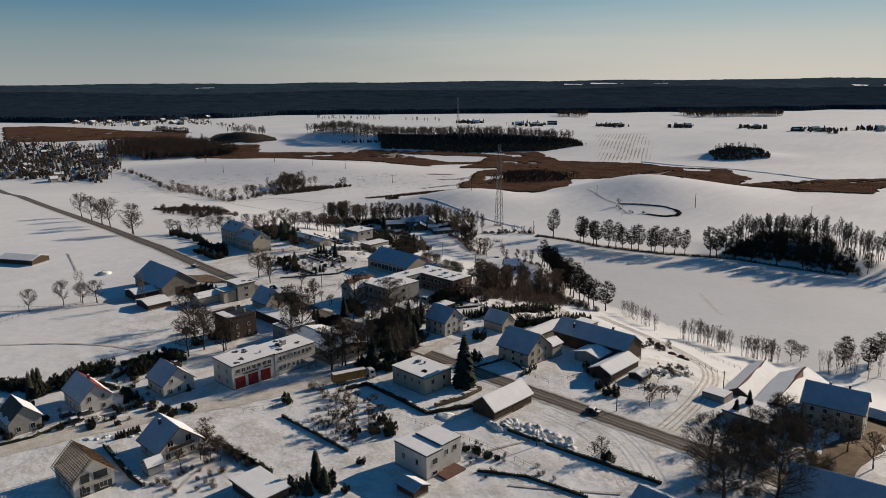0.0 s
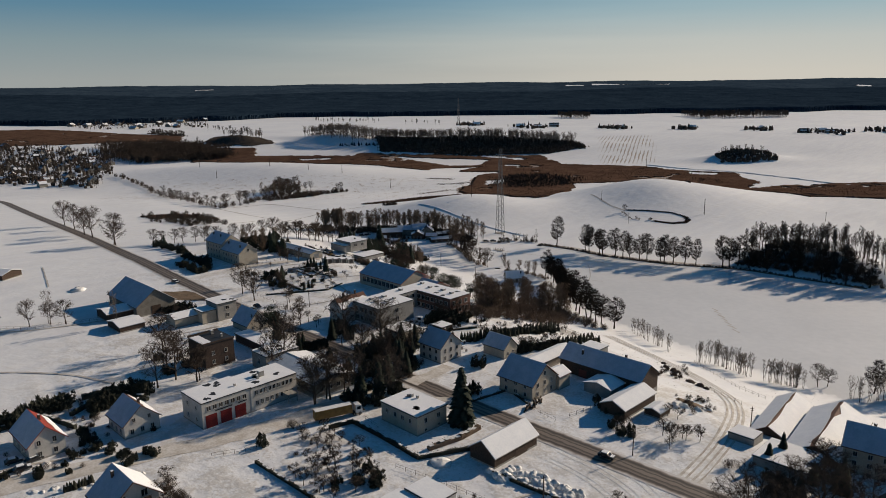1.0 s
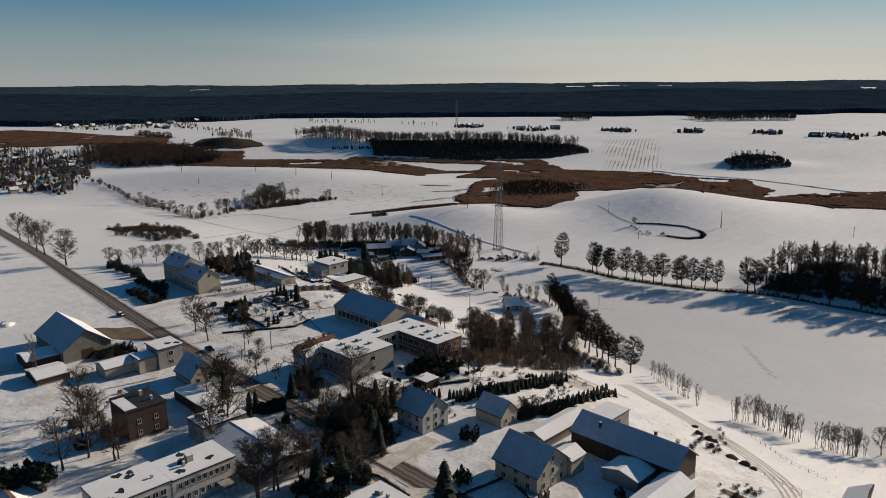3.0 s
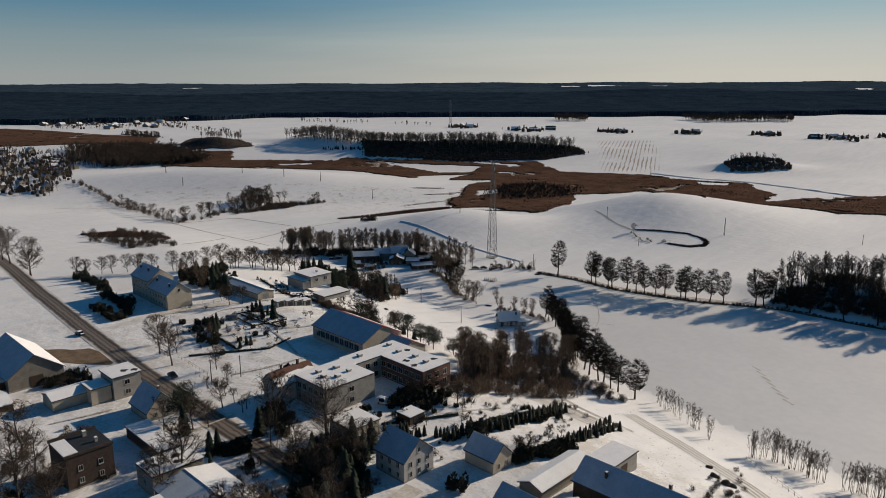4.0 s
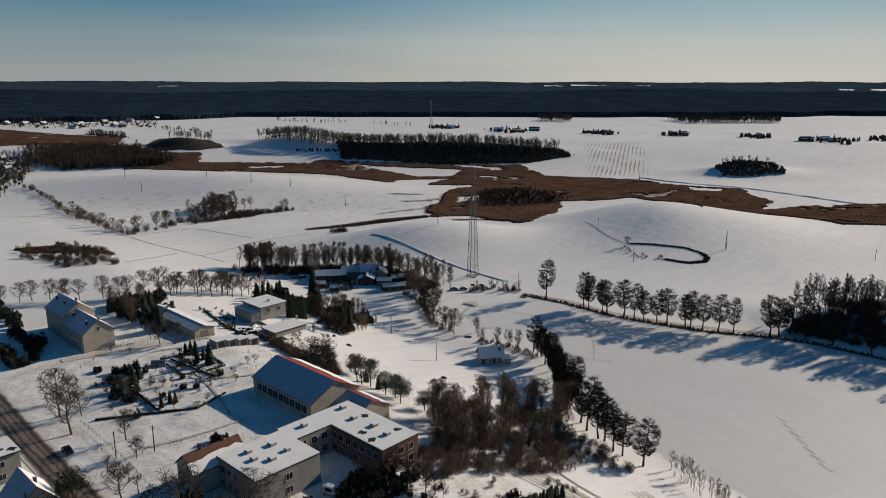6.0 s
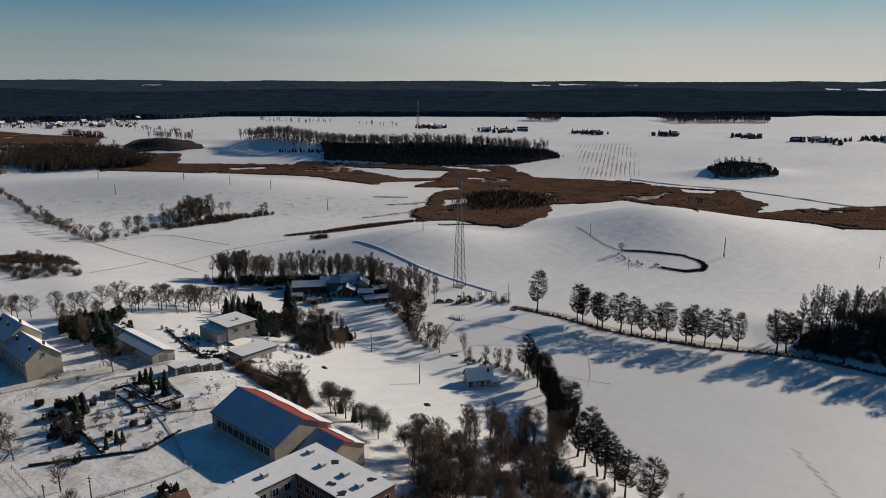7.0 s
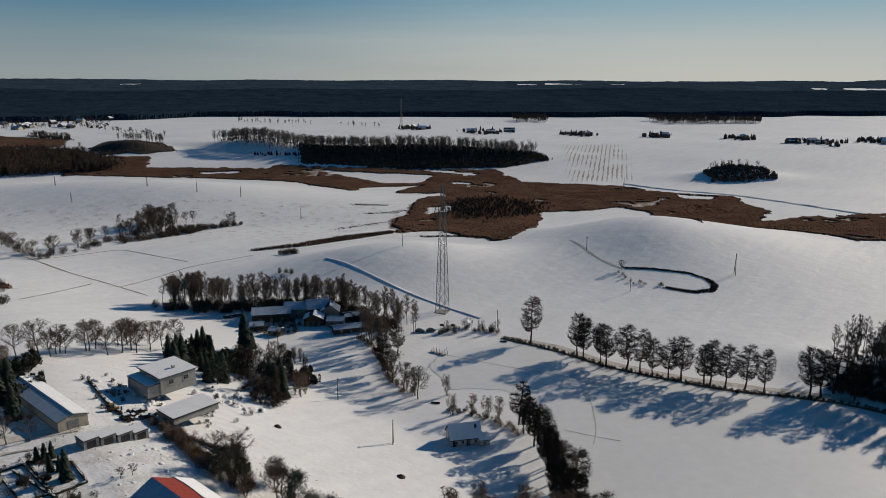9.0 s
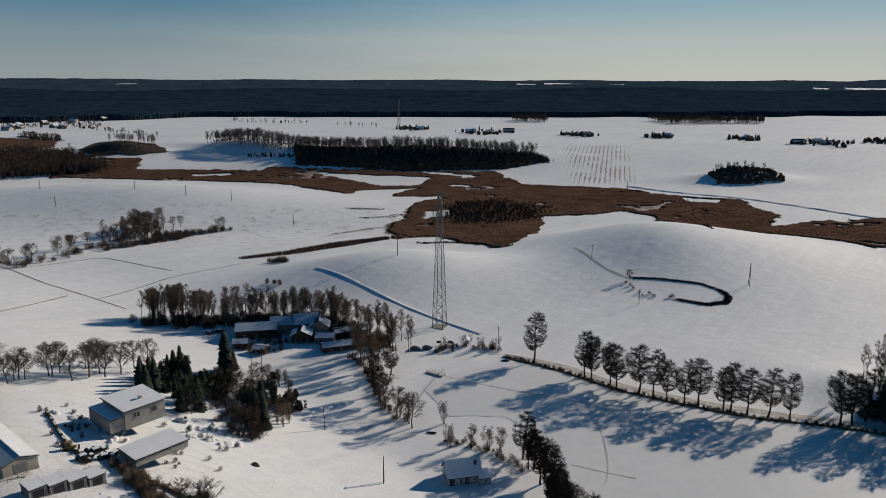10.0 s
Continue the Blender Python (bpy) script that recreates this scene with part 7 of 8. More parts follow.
row("round_tree", [(-49, 196.8), (-41.7, 192), (-54.2, 195.9), (-76.9, 178.2)], 0.8)
row("bush", within([(-140.9, 244.4), (-139.4, 272.8), (-127.5, 259), (-130.7, 231.8)], 22), 0.6)
row("pollard", [(-274.2, 188), (-266.6, 180.1), (-262.5, 180.8), (-256, 180.3), (-248.2, 178.5), (-249.7, 180.7), (-271.5, 179.6)], 1.0, "pruned trees by the school fence")
row("round_tree", [(-273.3, 187.6)], 0.6)
row("bush", within([(-382.7, 263.5), (-384.4, 274.6), (-345.2, 266.8), (-332.2, 257.6), (-351.5, 254.1)], 26), 0.6)
thicket(within([(-356.4, 275.7), (-362.4, 314.9), (-340.5, 311), (-319.7, 286.8), (-331.9, 266.7)], 40), 0.6)
row("evergreen", within([(-225.3, 196.9), (-219.6, 225), (-201.6, 223.4), (-209.3, 204.7)], 14), 0.7)


row("round_tree", within([(-75.5, 175.3), (-76.4, 202.3), (-58.6, 200.5), (-48.2, 185.8), (-53.3, 170), (-66, 161.3)], 9), 1.1)
ribbon("dirt_drive", [(-49.5, 173.8), (-48.6, 191.1), (-48.5, 207.4), (-54.2, 244.6)], 11.0, earth, 0.12, "bare sandy drive beside the house", "driveway", rag=0.5)
ribbon("mud_yard", [(-344.7, 149.2), (-334.8, 156.7), (-326.4, 163.9), (-316.1, 169.7)], 12.0, earth, 0.09, "muddy farmyard beside the road", "yard", rag=0.5)
ribbon("sand_yard", [(-180.8, 167.4), (-180.9, 177.4), (-182.1, 186)], 6.0, street_mat, 0.12, "trodden sandy yard", "yard", rag=0.9)
for pts in ([(-344.2, 77.3), (-328, 96.8), (-318.8, 123.3)], [(-298.7, 65.4), (-285.8, 80.9), (-267.9, 94.6), (-251.4, 100.1)], [(-436.3, 135.6), (-390.8, 124.4)], [(-216.4, 43.8), (-216.6, 61.5), (-207.9, 76)], [(-218.4, 271.1), (-193.7, 265.7), (-171.8, 264.7)], [(-216.7, 277.5), (-188.5, 269.3), (-170.4, 268.2)], [(-325.3, 198.1), (-343.4, 224.3), (-334.7, 237.8)]):
    ribbon("trodden_path", pts, 0.8, track_mat, 0.21, "narrow trodden path in the snow", "path", rag=0.8)


# dry weeds poking through the snow of yards, gardens and the lake bank
weed = [tuft(0.36, 0.10) for _ in range(6)]
for area, n in (([(-215, 40), (-260, 60), (-255, 120), (-200, 105), (-150, 60)], 900), ([(-180, 100), (-175, 140), (-100, 145), (-80, 130), (-120, 95)], 900), ([(-300, 120), (-330, 175), (-200, 180), (-215, 140)], 1000),
                ([(-340, 190), (-345, 300), (-290, 262), (-262, 195)], 1300), ([(-225, 195), (-215, 290), (-150, 285), (-105, 235), (-160, 205)], 1500), ([(-140, 175), (-100, 240), (-60, 200), (-70, 170)], 900), ([(-400, 250), (-395, 345), (-330, 310), (-330, 245)], 1100), ([(-190, 280), (-100, 225), (-70, 305), (-125, 288), (-185, 306)], 600)):
    spots_here = [p for p in within(area, n) if noise.noise((p[0] * 0.06, p[1] * 0.06, 4.0)) > -0.12]
    scatter("dry_weeds", weed, spots_here, reed_dark, "dry brown weeds poking through the snow", "weeds", 0.6, 1.6)


# ---- vehicles ----
def car(x, y, turn, paint, label, van=False, snowed=True):
    z = height(x, y) + 0.12
    ob = thing("van" if van else "car", x, y, z, turn, label, "van" if van else "car")
    top = 2.1 if van else 1.45
    prof = [(-2.2, 0.35), (-2.25, 0.85), (-2.1, top - 0.1), (-1.6, top), (0.6, top), (1.3, 0.95), (2.15, 0.82), (2.25, 0.35)] if van else [(-2.15, 0.3), (-2.2, 0.85), (-1.7, 0.95), (-1.2, top), (0.4, top), (1.1, 0.92), (2.05, 0.78), (2.2, 0.3)]
    s = Shape()
    n = len(prof)
    s.add([(a, sd * (0.86 if b > 1 else 0.9), b) for sd in (-1, 1) for a, b in prof], [tuple(range(n)), tuple(reversed(range(n, 2 * n)))] + [(i, n + i, n + (i + 1) % n, (i + 1) % n) for i in range(n)])
    part("body", s, paint, ob)
    g = Shape().slab([(1.12, -0.75, 1.0), (1.12, 0.75, 1.0), (0.48, 0.7, top - 0.08), (0.48, -0.7, top - 0.08)], 0.02)
    part("windscreen", g, glass, ob)
    for sd in (-1, 1):
        part("side_window", Shape().box(-0.3, sd * 0.87, 1.0, 1.7, 0.05, top - 1.15), glass, ob)
        for wx in (-1.35, 1.35):
            w = part("wheel", Shape().tube((wx, sd * 0.72, 0.32), (wx, sd * 0.92, 0.32), 0.33, 0.33, 12, True), rubber, ob)
            part("rim", Shape().tube((wx, sd * 0.90, 0.32), (wx, sd * 0.935, 0.32), 0.2, 0.2, 8, True), metal_grey, w)
    if snowed:
        part("snow_cap", Shape().box(-0.4, 0, top + 0.003, 1.7, 1.5, 0.14).box(1.6, 0, 0.88, 0.9, 1.4, 0.08), snow_roof, ob, "snow lying on the roof")


car(*[(-288.2, 176.1)][0], 0, car_paint, "dark car driving along the wet road", snowed=False)
car(*[(-109.2, 170.3)][0], 8, car_paint, "dark car parked by the road")
car(*[(-222.5, 211.2)][0], 20, car_white, "white van parked beside the school garage", True)
for q, a in zip([(-218.2, 62), (-212.6, 62.4), (-215.5, 66.1)], (80, 85, 95)):
    car(*q, a, car_paint, "snow-covered car in a front yard")
for q, a in zip([(-343.9, 264.6), (-339.3, 264.8), (-340.3, 267.7), (-341.4, 260.3)], (90, 70, 110, 85)):
    car(*q, a, car_paint, "car parked in the yard under snow")
for q, a in zip([(-447.2, 360.6), (-446.8, 363.3), (-445.6, 365.4)], (60, 80, 70)):
    car(*q, a, car_paint, "dark car by the hamlet")
car(*[(-352.5, 169.9)][0], 10, car_paint, "dark car standing in the farmyard")

# the lorry with its tan trailer
wx, wy = -178.0, 136.2
lorry = thing("lorry", wx, wy, height(wx, wy) + 0.08, -18, "white-cabbed lorry with a long tan box trailer", "lorry")
part("chassis", Shape().box(0, 0.8, 0.75, 1.0, 14.5, 0.35), metal_dark, lorry)
part("trailer", Shape().box(0, -1.6, 1.15, 2.5, 11.2, 2.55), paint_yellow, lorry, "long tan box body with faint ribs")
for k in range(12):
    for sx in (-1, 1):
        part("rib", Shape().box(sx * 1.265, -6.7 + 0.95 * k, 1.2, 0.04, 0.08, 2.45), paint_yellow, lorry)
part("snow_cap", Shape().box(0, -1.6, 3.703, 2.3, 10.9, 0.08), snow_heap, lorry)
cab = Shape().add([(sx * 1.2, a, b) for sx in (-1, 1) for a, b in ((5.0, 0.7), (7.1, 0.7), (7.15, 1.7), (6.85, 2.95), (6.3, 3.2), (5.0, 3.2))], [tuple(range(6)), tuple(reversed(range(6, 12)))] + [(i, 6 + i, 6 + (i + 1) % 6, (i + 1) % 6) for i in range(6)])
cab_body = part("cab", cab, car_white, lorry, "white lorry cab")
part("windscreen", Shape().slab([(-1.05, 7.16, 1.8), (-1.05, 6.91, 2.85), (1.05, 6.91, 2.85), (1.05, 7.16, 1.8)], 0.02), glass, cab_body)
for sx in (-1, 1):
    part("side_window", Shape().box(sx * 1.2, 6.0, 1.8, 0.05, 1.1, 0.9), glass, cab_body)
    for k in (-5.6, -4.5, -3.4, 4.6, 6.3):
        w = part("wheel", Shape().tube((sx * 0.85, k, 0.48), (sx * 1.2, k, 0.48), 0.5, 0.5, 14, True), rubber, lorry)
        part("rim", Shape().tube((sx * 1.19, k, 0.48), (sx * 1.215, k, 0.48), 0.28, 0.28, 8, True), metal_grey, w)


# ---- heaps and stacks ----
def heap(x, y, w, h, label, material=None, name="snow_mound"):
    """An uneven pile: low, lopsided and lumpy."""
    s, n, m = Shape(), 12, 5
    ox, oy, sq = rnd(-0.15, 0.15) * w, rnd(-0.15, 0.15) * w, rnd(0.65, 1.0)
    for i in range(m + 1):
        q = i / m
        for k in range(n):
            a = 6.283 * k / n
            r = w * 0.5 * (1 - q * q) ** 0.55 * (1 + 0.5 * noise.noise((x + math.cos(a) * 1.3, y + math.sin(a) * 1.3, i * 0.7)))
            s.v.append((math.cos(a) * r + ox * q, math.sin(a) * r * sq + oy * q, h * q**0.8 * (1 + 0.35 * noise.noise((x + math.cos(a) * 2, y + math.sin(a) * 2, i * 0.9))) - 0.15))
    for i in range(m):
        s.f += [(i * n + k, i * n + (k + 1) % n, (i + 1) * n + (k + 1) % n, (i + 1) * n + k) for k in range(n)]
    s.f.append(tuple(m * n + k for k in range(n)))
    ob = solid(name, s, material or snow_heap, label, name.replace("_", " "), smooth=True)
    ob.location = (x, y, height(x, y))


for x, y in along([(-124.5, 145.2), (-115.5, 149.2), (-103.5, 148.4)], 46, 3.0):
    heap(x, y, rnd(2.0, 2.9), rnd(1.0, 1.4), "snow-covered lump in a long stack", name="hay_bale")
for x, y in along([(-188.9, 84.2), (-192.7, 71.2), (-200.2, 60.3)], 20, 0.8) + along([(-210.9, 69), (-213.1, 63.4)], 6, 1):
    heap(x, y, rnd(1.2, 2.2), rnd(0.4, 0.8), "ploughed-up snow along the street")
for x, y in along([(-365.1, 266.2), (-352.1, 273.5), (-346.6, 269.1)], 12, 2) + along([(-350.6, 294.8), (-351.9, 310.1)], 9, 2.5) + along([(-116.4, 207.6), (-105.2, 217.6)], 10, 2):
    heap(x, y, rnd(1.5, 3.0), rnd(0.6, 1.3), "rough heap of snow and rubble")
heap(*[(-374.4, 132.3)][0], 6.5, 1.7, "large heap of snow in the field")
heap(*[(-138.3, 138.8)][0], 6, 1.0, "smooth mound of snow in the garden")
for x, y in [(-321.1, 297.7), (-276.8, 307.4)]:
    heap(x, y, 2.6, 0.8, "low dark bale in the snow", wood_dark, "bale")
for x, y in along([(-145.3, 267.1), (-116.3, 241.8)], 7, 3):
    heap(x, y, rnd(2, 3.5), rnd(0.8, 1.5), "heap of dark brushwood under snow", twig, "brush_heap")

# thin dark lines of ditches and field boundaries
for k, pts in enumerate(([(-641.3, 339.4), (-584.5, 341.1), (-544.6, 346.4), (-506.3, 350.3)], [(-760, 355.5), (-803.9, 328.4), (-818, 303.4)], [(-630.8, 345.6), (-628.5, 393.9), (-563.1, 406.2)], [(-544, 441.9), (-549.1, 397), (-532.7, 348.5)], [(-521.8, 293.8), (-547.4, 339.2)])):
    ribbon("ditch", pts, 0.8, earth, 0.08, "narrow ditch with dry grass across the meadow", "ditch", rag=0.8)

# log stack and garden walls by the cream house
for k, (x, y) in enumerate(along([(-141.2, 176.6), (-142.7, 186.4)], 16, 0.5)):
    s = Shape().tube((0, -1.6, 0.25), (0, 1.6, 0.25), 0.22, 0.2, 8, True)
    ob = solid("log", s, bark, "felled log in a stack beside the drive", "log", "log stack")
    ob.matrix_basis = pose(x, y, height(x, y) + 0.35 * (k % 3), 0, 0, rnd(-15, 15) + 35)
hedge([(-145.4, 141.2), (-143.4, 151.3), (-143.8, 159.5)], 1.6, 2.2, twig_warm, "brown leafless hedge beside the red barn")
hedge([(-184.9, 159.8), (-177.1, 163.1), (-165.4, 162.4)], 0.9, 0.7)
row("bush", [(-89.5, 149.6), (-92.3, 150.1), (-181.8, 123.1), (-178.1, 123.7), (-174.1, 121.9), (-84.5, 187.1)], 1.2)


# garden plots framed by low hedges, and a small tunnel greenhouse
for plot in ([(-332, 223), (-313.8, 221.8), (-312.4, 228), (-331.2, 228.6), (-332, 223)], [(-332.2, 229.7), (-311.3, 228.2), (-311.2, 235.7), (-323.8, 237.2), (-332.2, 229.7)]):
    hedge(plot, 0.7, 0.6)
    fence(plot, 1.1, 2.4)
row("fruit", [(-303.2, 228.5), (-296.7, 230.9), (-306.3, 229.2), (-309.6, 216.1), (-307.2, 221.5)], 0.8)
gx, gy = [(-327.6, 220.3)][0]
house = thing("greenhouse", gx, gy, height(gx, gy), 50, "small tunnel greenhouse of misted film", "greenhouse")
arch = [(math.cos(math.pi * k / 10) * 1.5, math.sin(math.pi * k / 10) * 2.0) for k in range(11)]
film_cover = Shape().add([(x, a, b) for x in (-2.2, 2.2) for a, b in arch], [(k, k + 1, 12 + k, 11 + k) for k in range(10)] + [tuple(range(11)), tuple(reversed(range(11, 22)))])
part("cover", film_cover, metal_grey, house, "greyish film stretched over hoops")
for x in (-2.25, 0, 2.25):
    hoop = Shape()
    for (a, b), (c, d) in zip(arch, arch[1:]):
        hoop.tube((x, a * 1.02, b * 1.02), (x, c * 1.02, d * 1.02), 0.04, 0.04, 4)
    part("hoop", hoop, metal_dark, house)
for x, y in along([(-321.2, 244.3), (-319.8, 249.1), (-318.8, 257), (-313.2, 257.1), (-305.9, 252)], 12, 3.0):
    heap(x, y, rnd(1.0, 2.2), rnd(0.2, 0.45), "lump of drifted snow in the yard")

# dark shrubberies behind the houses and below the school
row("evergreen", along([(-254.2, 53.8), (-249.9, 59.1), (-239.7, 61.8)], 14, 1.2), 1.2)
row("evergreen", along([(-241.7, 65.7), (-244.9, 76.3), (-244.4, 85.4)], 18, 1.6), 1.5)
row("evergreen", along([(-233.7, 87), (-239.5, 96.9), (-236.3, 103.5)], 14, 1.6), 1.5)
row("thuja", [(-240, 58.6), (-246.1, 61.6), (-246, 62.9)], 1.9)
row("evergreen", along([(-196.9, 91.8), (-197.6, 83.3), (-222.4, 78.4)], 14, 2.0), 0.8)
row("thuja", along([(-194, 66.3), (-193.4, 72.8)], 14, 0.3), 0.55)
row("bush", along([(-179, 84.3), (-165.9, 83.9), (-146.2, 83.7)], 18, 1.6), 1.0)
row("fruit", [(-180, 85.7), (-174.3, 84.4), (-167.6, 82.4), (-174.2, 80.2)], 1.3)
row("evergreen", [(-133.1, 91.1), (-132.7, 93.2), (-137, 85.6)], 1.3)
row("thuja", [(-137.2, 92.4)], 2.2)
thicket(within([(-226.5, 240.3), (-225.6, 266.8), (-218.9, 301.2), (-199.1, 286), (-201.6, 263.8), (-209.8, 243.1), (-213.1, 229.2)], 150), 1.4, twig_warm, "brown undergrowth below the bare trees")
thicket(within([(-218.9, 301.2), (-209.6, 309.8), (-190.3, 297.1), (-195.8, 287.9)], 40), 0.9, twig_warm, "brown undergrowth below the bare trees")
row("willow", within([(-223.2, 242), (-225.6, 266.8), (-216.6, 284), (-206.1, 279.4), (-209.9, 245.8)], 7), 0.8)
row("evergreen", within([(-225.5, 212.6), (-221.3, 227.9), (-211.6, 232.4), (-205.8, 221.8), (-216, 209.7)], 26), 1.2)
row("round_tree", within([(-221.3, 216.6), (-218.2, 234.4), (-205.7, 240.9), (-203.9, 224.4)], 10), 0.6)
row("evergreen", along([(-190.5, 219), (-189.5, 227), (-188, 245.4), (-189, 256.6)], 20, 2.2), 0.8)
row("thuja", along([(-209.2, 198.9), (-199.1, 206.6), (-191.8, 209.6), (-193.1, 218.5)], 26, 1.0), 0.85)
row("thuja", along([(-187, 220.6), (-188, 230), (-188, 245.4)], 16, 1.0), 0.85)
row("thuja", along([(-172.6, 229.5), (-171.9, 244.2), (-173.6, 263.4)], 20, 0.9), 0.85)
row("evergreen", along([(-172.8, 212.5), (-169.9, 221.1), (-169.3, 232.4)], 24, 1.2), 1.1)
row("fruit", within([(-178.7, 218.6), (-179, 241.1), (-174.6, 237.4), (-173.3, 216.4)], 10), 0.9)
row("spruce", [(-201.1, 185.8), (-208.3, 188), (-203.7, 190.6)], 0.75)
row("evergreen", within([(-243.9, 180.4), (-246.1, 192.6), (-231.1, 188.3), (-227.6, 179)], 16), 1.0)
row("evergreen", within([(-256.6, 209.8), (-266.8, 206), (-260.7, 200)], 8), 0.9)
row("pine", [(-252.5, 162.0), (-264.5, 168.5)], 1.15)
row("spruce", [(-232.1, 159.4)], 0.55)
row("evergreen", along([(-230.1, 161.3), (-227.5, 167.5)], 14, 1.2), 1.1)
row("round_tree", [(-254.4, 157.2), (-248.4, 163), (-246.6, 166.8), (-283.9, 189.6)], 0.8)
row("evergreen", within([(-323.7, 145.1), (-312.1, 156.3), (-299.9, 153.8), (-308.9, 142.4)], 20), 1.1)
row("bush", within([(-323.7, 145.1), (-312.1, 156.3), (-299.9, 153.8), (-308.9, 142.4)], 20), 1.2)
row("evergreen", along([(-384.9, 187.3), (-360.3, 187), (-364, 192.8)], 16, 1.5), 1.1)
row("thuja", [(-297.4, 209.1), (-296.2, 210.2), (-296.2, 205.8)], 1.0)
row("evergreen", within([(-338.1, 203.9), (-334.7, 216.2), (-300.4, 200.3), (-304, 189.8)], 18), 0.9)
row("round_tree", [(-93.9, 147.4), (-94, 151.3)], 0.5)
row("evergreen", along([(-127.3, 125.4), (-118.7, 129.5), (-111.6, 130.3)], 12, 0.8), 0.6)
row("evergreen", within([(-148.2, 109.5), (-140.7, 121.2), (-149.6, 126.9), (-152.7, 119)], 12), 0.8)
row("fruit", within([(-159.2, 108), (-163.1, 119), (-146, 130.3), (-138.3, 119.1), (-142.3, 106.8)], 16), 1.1)
row("evergreen", along([(-132.8, 202.2), (-117.1, 185.1), (-111, 185.2), (-112, 190)], 10, 2), 0.8)
row("fruit", [(-101.5, 188.8), (-104.8, 191.2), (-113.4, 185.8)], 1.3)

# the lake's north end: a jetty with posts, two cars, notice boards and a small shelter
jx, jy = -340.0, 395.5
jetty = thing("jetty", jx, jy, -22.3, 6, "low wooden jetty with posts frozen into the ice", "jetty")
for k in range(9):
    part("plank", Shape().box(-3.6 + 0.9 * k, 0, 0.45, 0.82, 2.0, 0.08), wood_dark, jetty)
for k in range(6):
    for sd in (-1, 1):
        part("post", Shape().tube((-3.6 + 1.45 * k, sd * 0.95, -0.3), (-3.6 + 1.45 * k, sd * 0.95, 1.5), 0.09, 0.08, 6, True), wood_dark, jetty)
part("snow_cap", Shape().box(0, 0, 0.535, 7.6, 1.7, 0.10), snow_heap, jetty)
car(-364.4, 409.4, 35, car_paint, "dark car parked above the lake", snowed=False)
car(-361.0, 413.4, 35, car_paint, "dark car parked above the lake", snowed=False)
for x, y in ((-360.2, 420.1), (-356.4, 423.5)):
    board = thing("notice_board", x, y, height(x, y), 40, "dark notice board on two posts", "sign")
    for sd in (-1, 1):
        part("post", Shape().box(sd * 0.8, 0, -0.3, 0.1, 0.1, 2.4), wood_dark, board)
    part("panel", Shape().box(0, 0, 1.0, 1.9, 0.08, 1.2), wood_dark, board)
hut = thing("shelter", -352.1, 429.1, height(-352.1, 429.1), 30, "small open wooden shelter with a snowy roof", "shelter")
for sx in (-1, 1):
    for sy in (-1, 1):
        part("post", Shape().box(sx * 1.3, sy * 1.0, -0.3, 0.14, 0.14, 2.6), wood_dark, hut)
    eave, top = [(sx * 1.7, -1.4 * sx, 2.3), (sx * 1.7, 1.4 * sx, 2.3)], [(0, 1.4 * sx, 3.2), (0, -1.4 * sx, 3.2)]
    part("roof", Shape().slab(eave + top, 0.12), snow_roof, hut, "roof slope under snow")
for x, y, turn in ((-327.6, 424.9, 20), (-308.2, 430.6, 5), (-308.4, 357.8, 30)):
    boat = thing("rowing_boat", x, y, max(height(x, y), -22.3), turn, "small dark rowing boat turned over in the snow", "boat")
    hull = [(-1.9, 0.0, 0.05), (-1.2, 0.5, 0.05), (0.6, 0.6, 0.05), (1.6, 0.45, 0.05), (1.6, -0.45, 0.05), (0.6, -0.6, 0.05), (-1.2, -0.5, 0.05), (-1.4, 0, 0.42), (0.6, 0.0, 0.55), (1.5, 0.0, 0.5)]
    part("hull", Shape().add(hull, [(0, 1, 7), (1, 2, 8, 7), (2, 3, 9, 8), (3, 4, 9), (4, 5, 8, 9), (5, 6, 7, 8), (6, 0, 7)]), wood_dark, boat)
    part("keel", Shape().tube((-1.8, 0, 0.1), (1.6, 0, 0.56), 0.05, 0.05, 4), bark, boat)
# footprints and a wind-swept streak on the ice
for pts in ([(-262.2, 371.3), (-255.6, 371.8), (-250.4, 374.3), (-244, 377)], [(-271.9, 403.2), (-260.7, 388.8), (-251.6, 375.4), (-249.5, 369)], [(-336, 396.2), (-317.3, 400.6), (-306.5, 403.7), (-291.4, 409), (-268, 415)]):
    ribbon("ice_path", pts, 0.4, track_mat, 0.16, "line of footprints across the snowy ice", "path", rag=0.9)
for k in range(7):
    x, y = -173 + 3.6 * k, 371 - 4.0 * k
    ribbon("ice_streak", [(x - 2.5, y + 1.0), (x, y), (x + 2.2, y - 1.6)], 0.8 + 0.25 * (k % 3), street_mat, 0.14, "wind-swept grey streak on the ice", "ice", rag=1.0)

# the yard by the modern house: a small yellow loader, heaps of cleared snow and a parked car
loader = thing("loader", -348.4, 259.6, height(-348.4, 259.6), 65, "small yellow wheeled loader in the yard", "loader")
part("body", Shape().box(-0.5, 0, 0.6, 2.2, 1.3, 0.7).box(1.0, 0, 0.7, 1.0, 0.9, 0.45), paint_yellow, loader, "yellow painted body")
part("cab", Shape().box(-0.5, 0, 1.303, 1.2, 1.15, 1.1), glass, loader)
part("cab_roof", Shape().box(-0.5, 0, 2.406, 1.35, 1.3, 0.1), paint_yellow, loader)
part("bucket", Shape().box(2.0, 0, 0.25, 0.5, 1.7, 0.6), metal_dark, loader)
for sx in (-1.1, 0.9):
    for sd in (-1, 1):
        part("wheel", Shape().tube((sx, sd * 0.5, 0.5), (sx, sd * 0.85, 0.5), 0.5, 0.5, 12, True), rubber, loader)
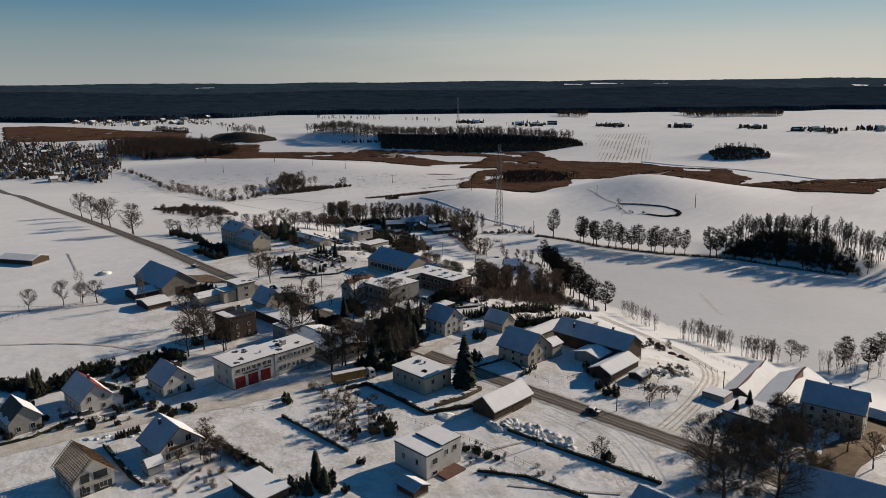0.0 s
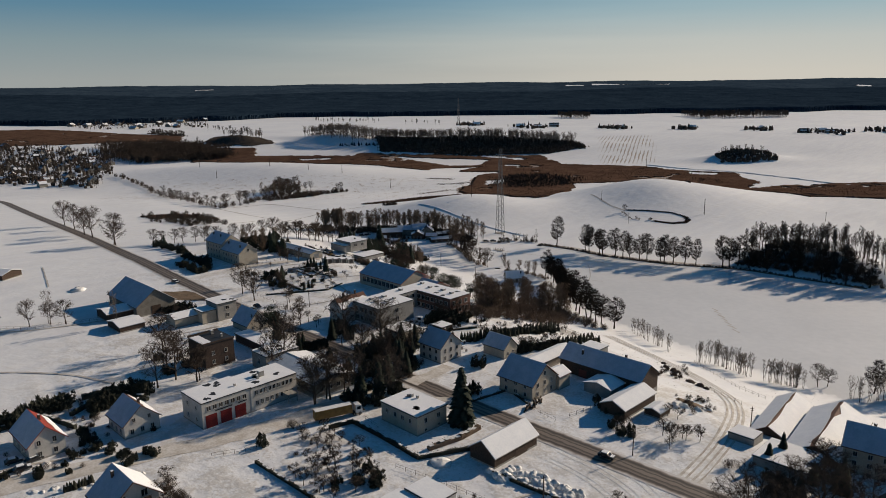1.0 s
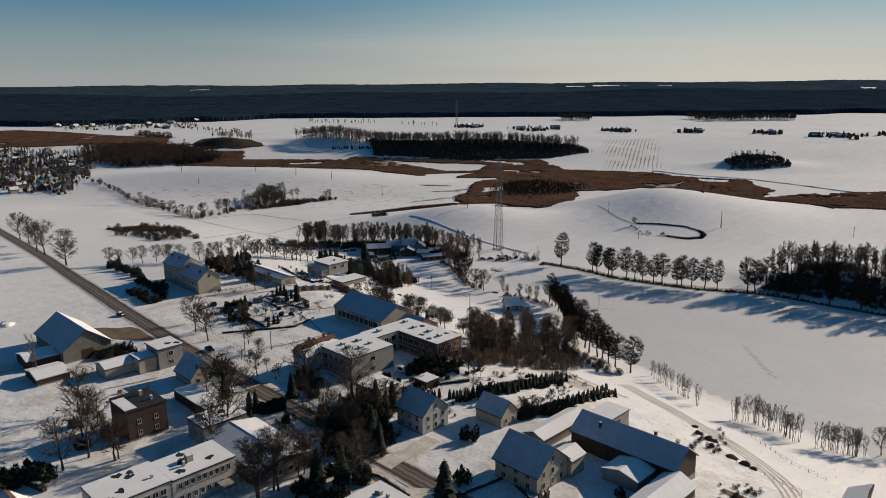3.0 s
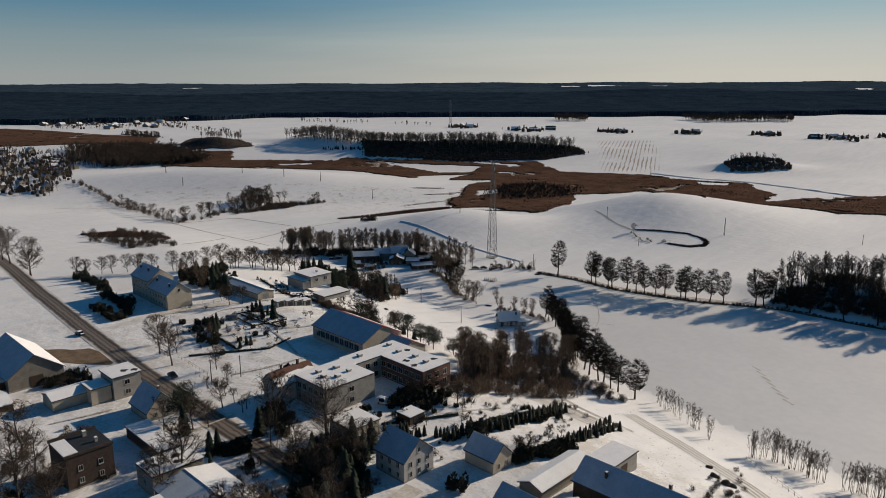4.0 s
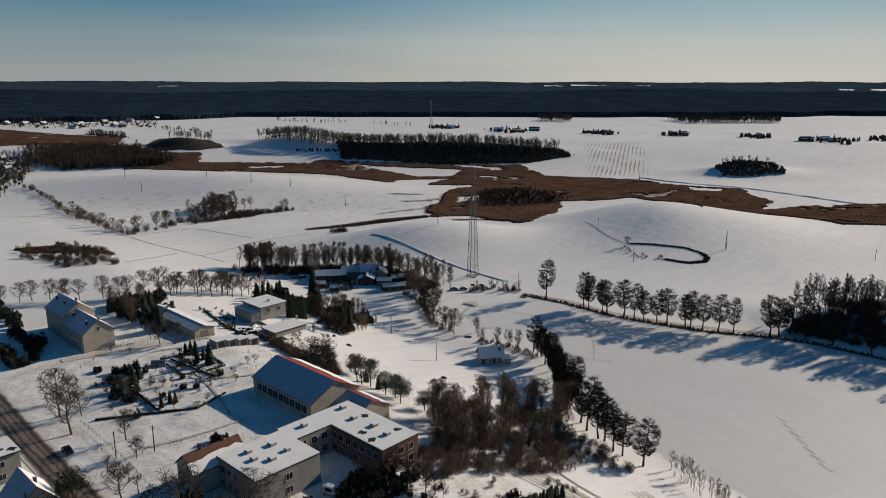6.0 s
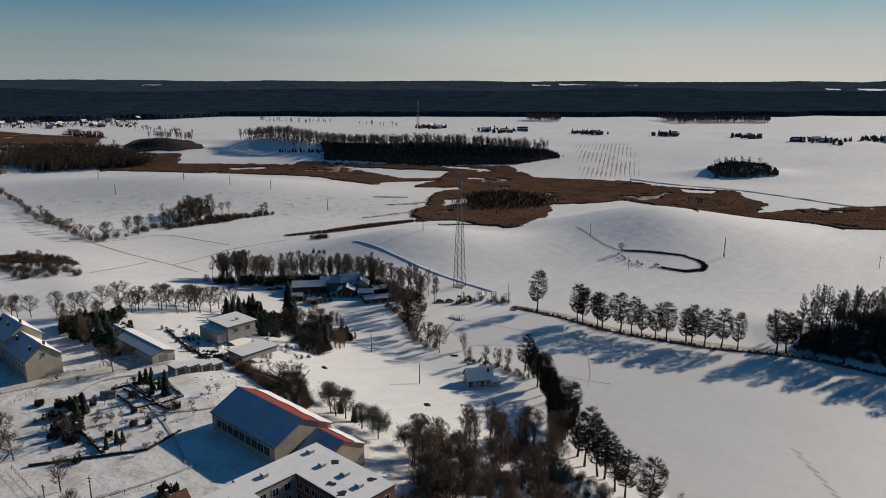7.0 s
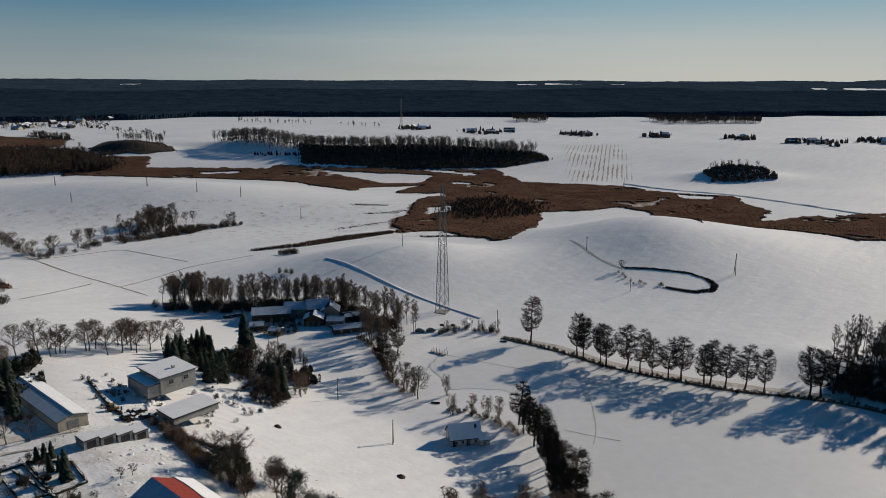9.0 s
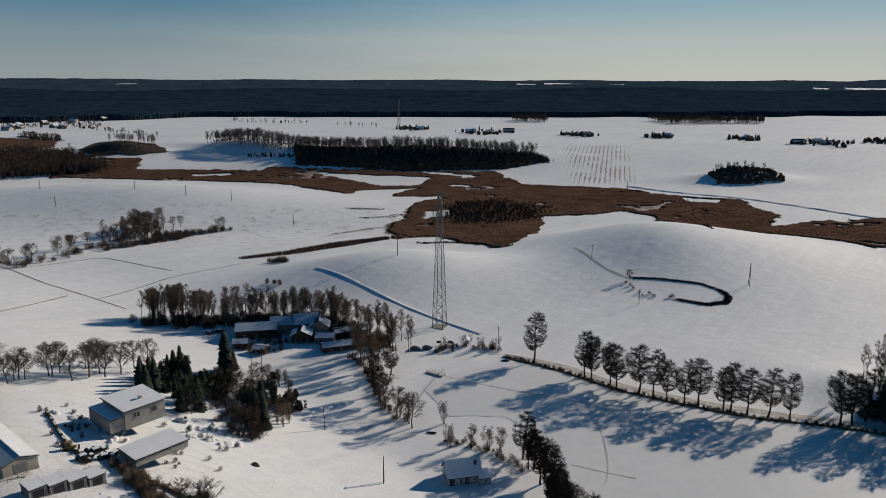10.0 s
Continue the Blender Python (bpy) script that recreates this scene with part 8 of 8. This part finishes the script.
car(-357.0, 296.2, 40, car_white, "pale car parked beside the modern house")
for x, y in along([(-376, 268), (-364, 270), (-354, 274), (-347, 270)], 24, 2.4) + along([(-347, 292), (-340, 296), (-334, 302)], 12, 2.0):
    heap(x, y, rnd(1.8, 3.8), rnd(0.4, 0.9), "rough heap of cleared snow in the yard")
for x, y in ((-345.5, 262.4), (-343.9, 263.8), (-346.2, 264.6), (-341.8, 265.6), (-339.9, 266.8)):
    heap(x, y, rnd(1.4, 2.2), rnd(0.8, 1.3), "dark covered pile of scrap under thin snow", metal_dark, "scrap_pile")
for x, y in within([(-322, 240), (-324, 258), (-298, 256), (-296, 238)], 16):
    heap(x, y, rnd(0.7, 1.5), rnd(0.15, 0.35), "clod of ploughed-up snow in the field")
thicket(along([(-336, 266), (-326, 265.5), (-314, 264), (-304, 263.5)], 60, 1.6), 0.75, twig_warm, "reddish-brown bushes along the field's edge")

ribbon("yard_lane", [(-356, 199.1), (-354.3, 209.9), (-351.5, 221), (-345.4, 237.1), (-340.9, 246.9)], 4.5, street_mat, 0.16, "lane of packed snow between the gardens", "lane", rag=0.6)
for pts in ([(-144.8, 78.1), (-145.2, 84.6), (-142.4, 91)], [(-116.6, 131.5), (-113, 143.5), (-108.3, 152.5)], [(-101.8, 123.1), (-89.7, 131.5), (-80.4, 138.8)], [(-157.4, 65.8), (-163.3, 74.6), (-165.4, 80.4)], [(-280.9, 135.8), (-279.4, 143.8), (-277.8, 152.2)], [(-247.7, 159.5), (-248.1, 167.5), (-248.4, 176)], [(-276, 191.2), (-272.1, 201), (-271.4, 217.8)], [(-310.5, 221.8), (-296.6, 235.2), (-296.5, 256.3)], [(-210.1, 208.6), (-202.5, 222.9), (-199.4, 238.8)], [(-326.8, 228.2), (-294.4, 222.4), (-274.1, 216.3)]):
    ribbon("trodden_path", pts, 0.7, track_mat, 0.21, "narrow trodden path in the snow", "path", rag=0.9)

for o in (-5.8, -4.2, -0.4, 1.2, 4.4, 6.0):
    ribbon("wheel_rut", shifted([(-120.1, 164.4), (-109.3, 164.7), (-96.9, 161.2), (-86.7, 154.4), (-78.5, 145.7)], o), 0.45, snow_heap, 0.05, "faint wheel rut fanning out by the road", "rut", rag=0.8)
ribbon("muddy_patch", [(-115.5, 219.3), (-110.3, 221.4), (-103.2, 218.2)], 4.0, earth, 0.10, "churned mud in the farmyard", "mud", rag=1.0)
thicket(within([(-118, 221.9), (-111.1, 231.4), (-102.7, 219.7), (-105.7, 206.9)], 36), 0.5, reed_dark, "dark garden waste in the farmyard")
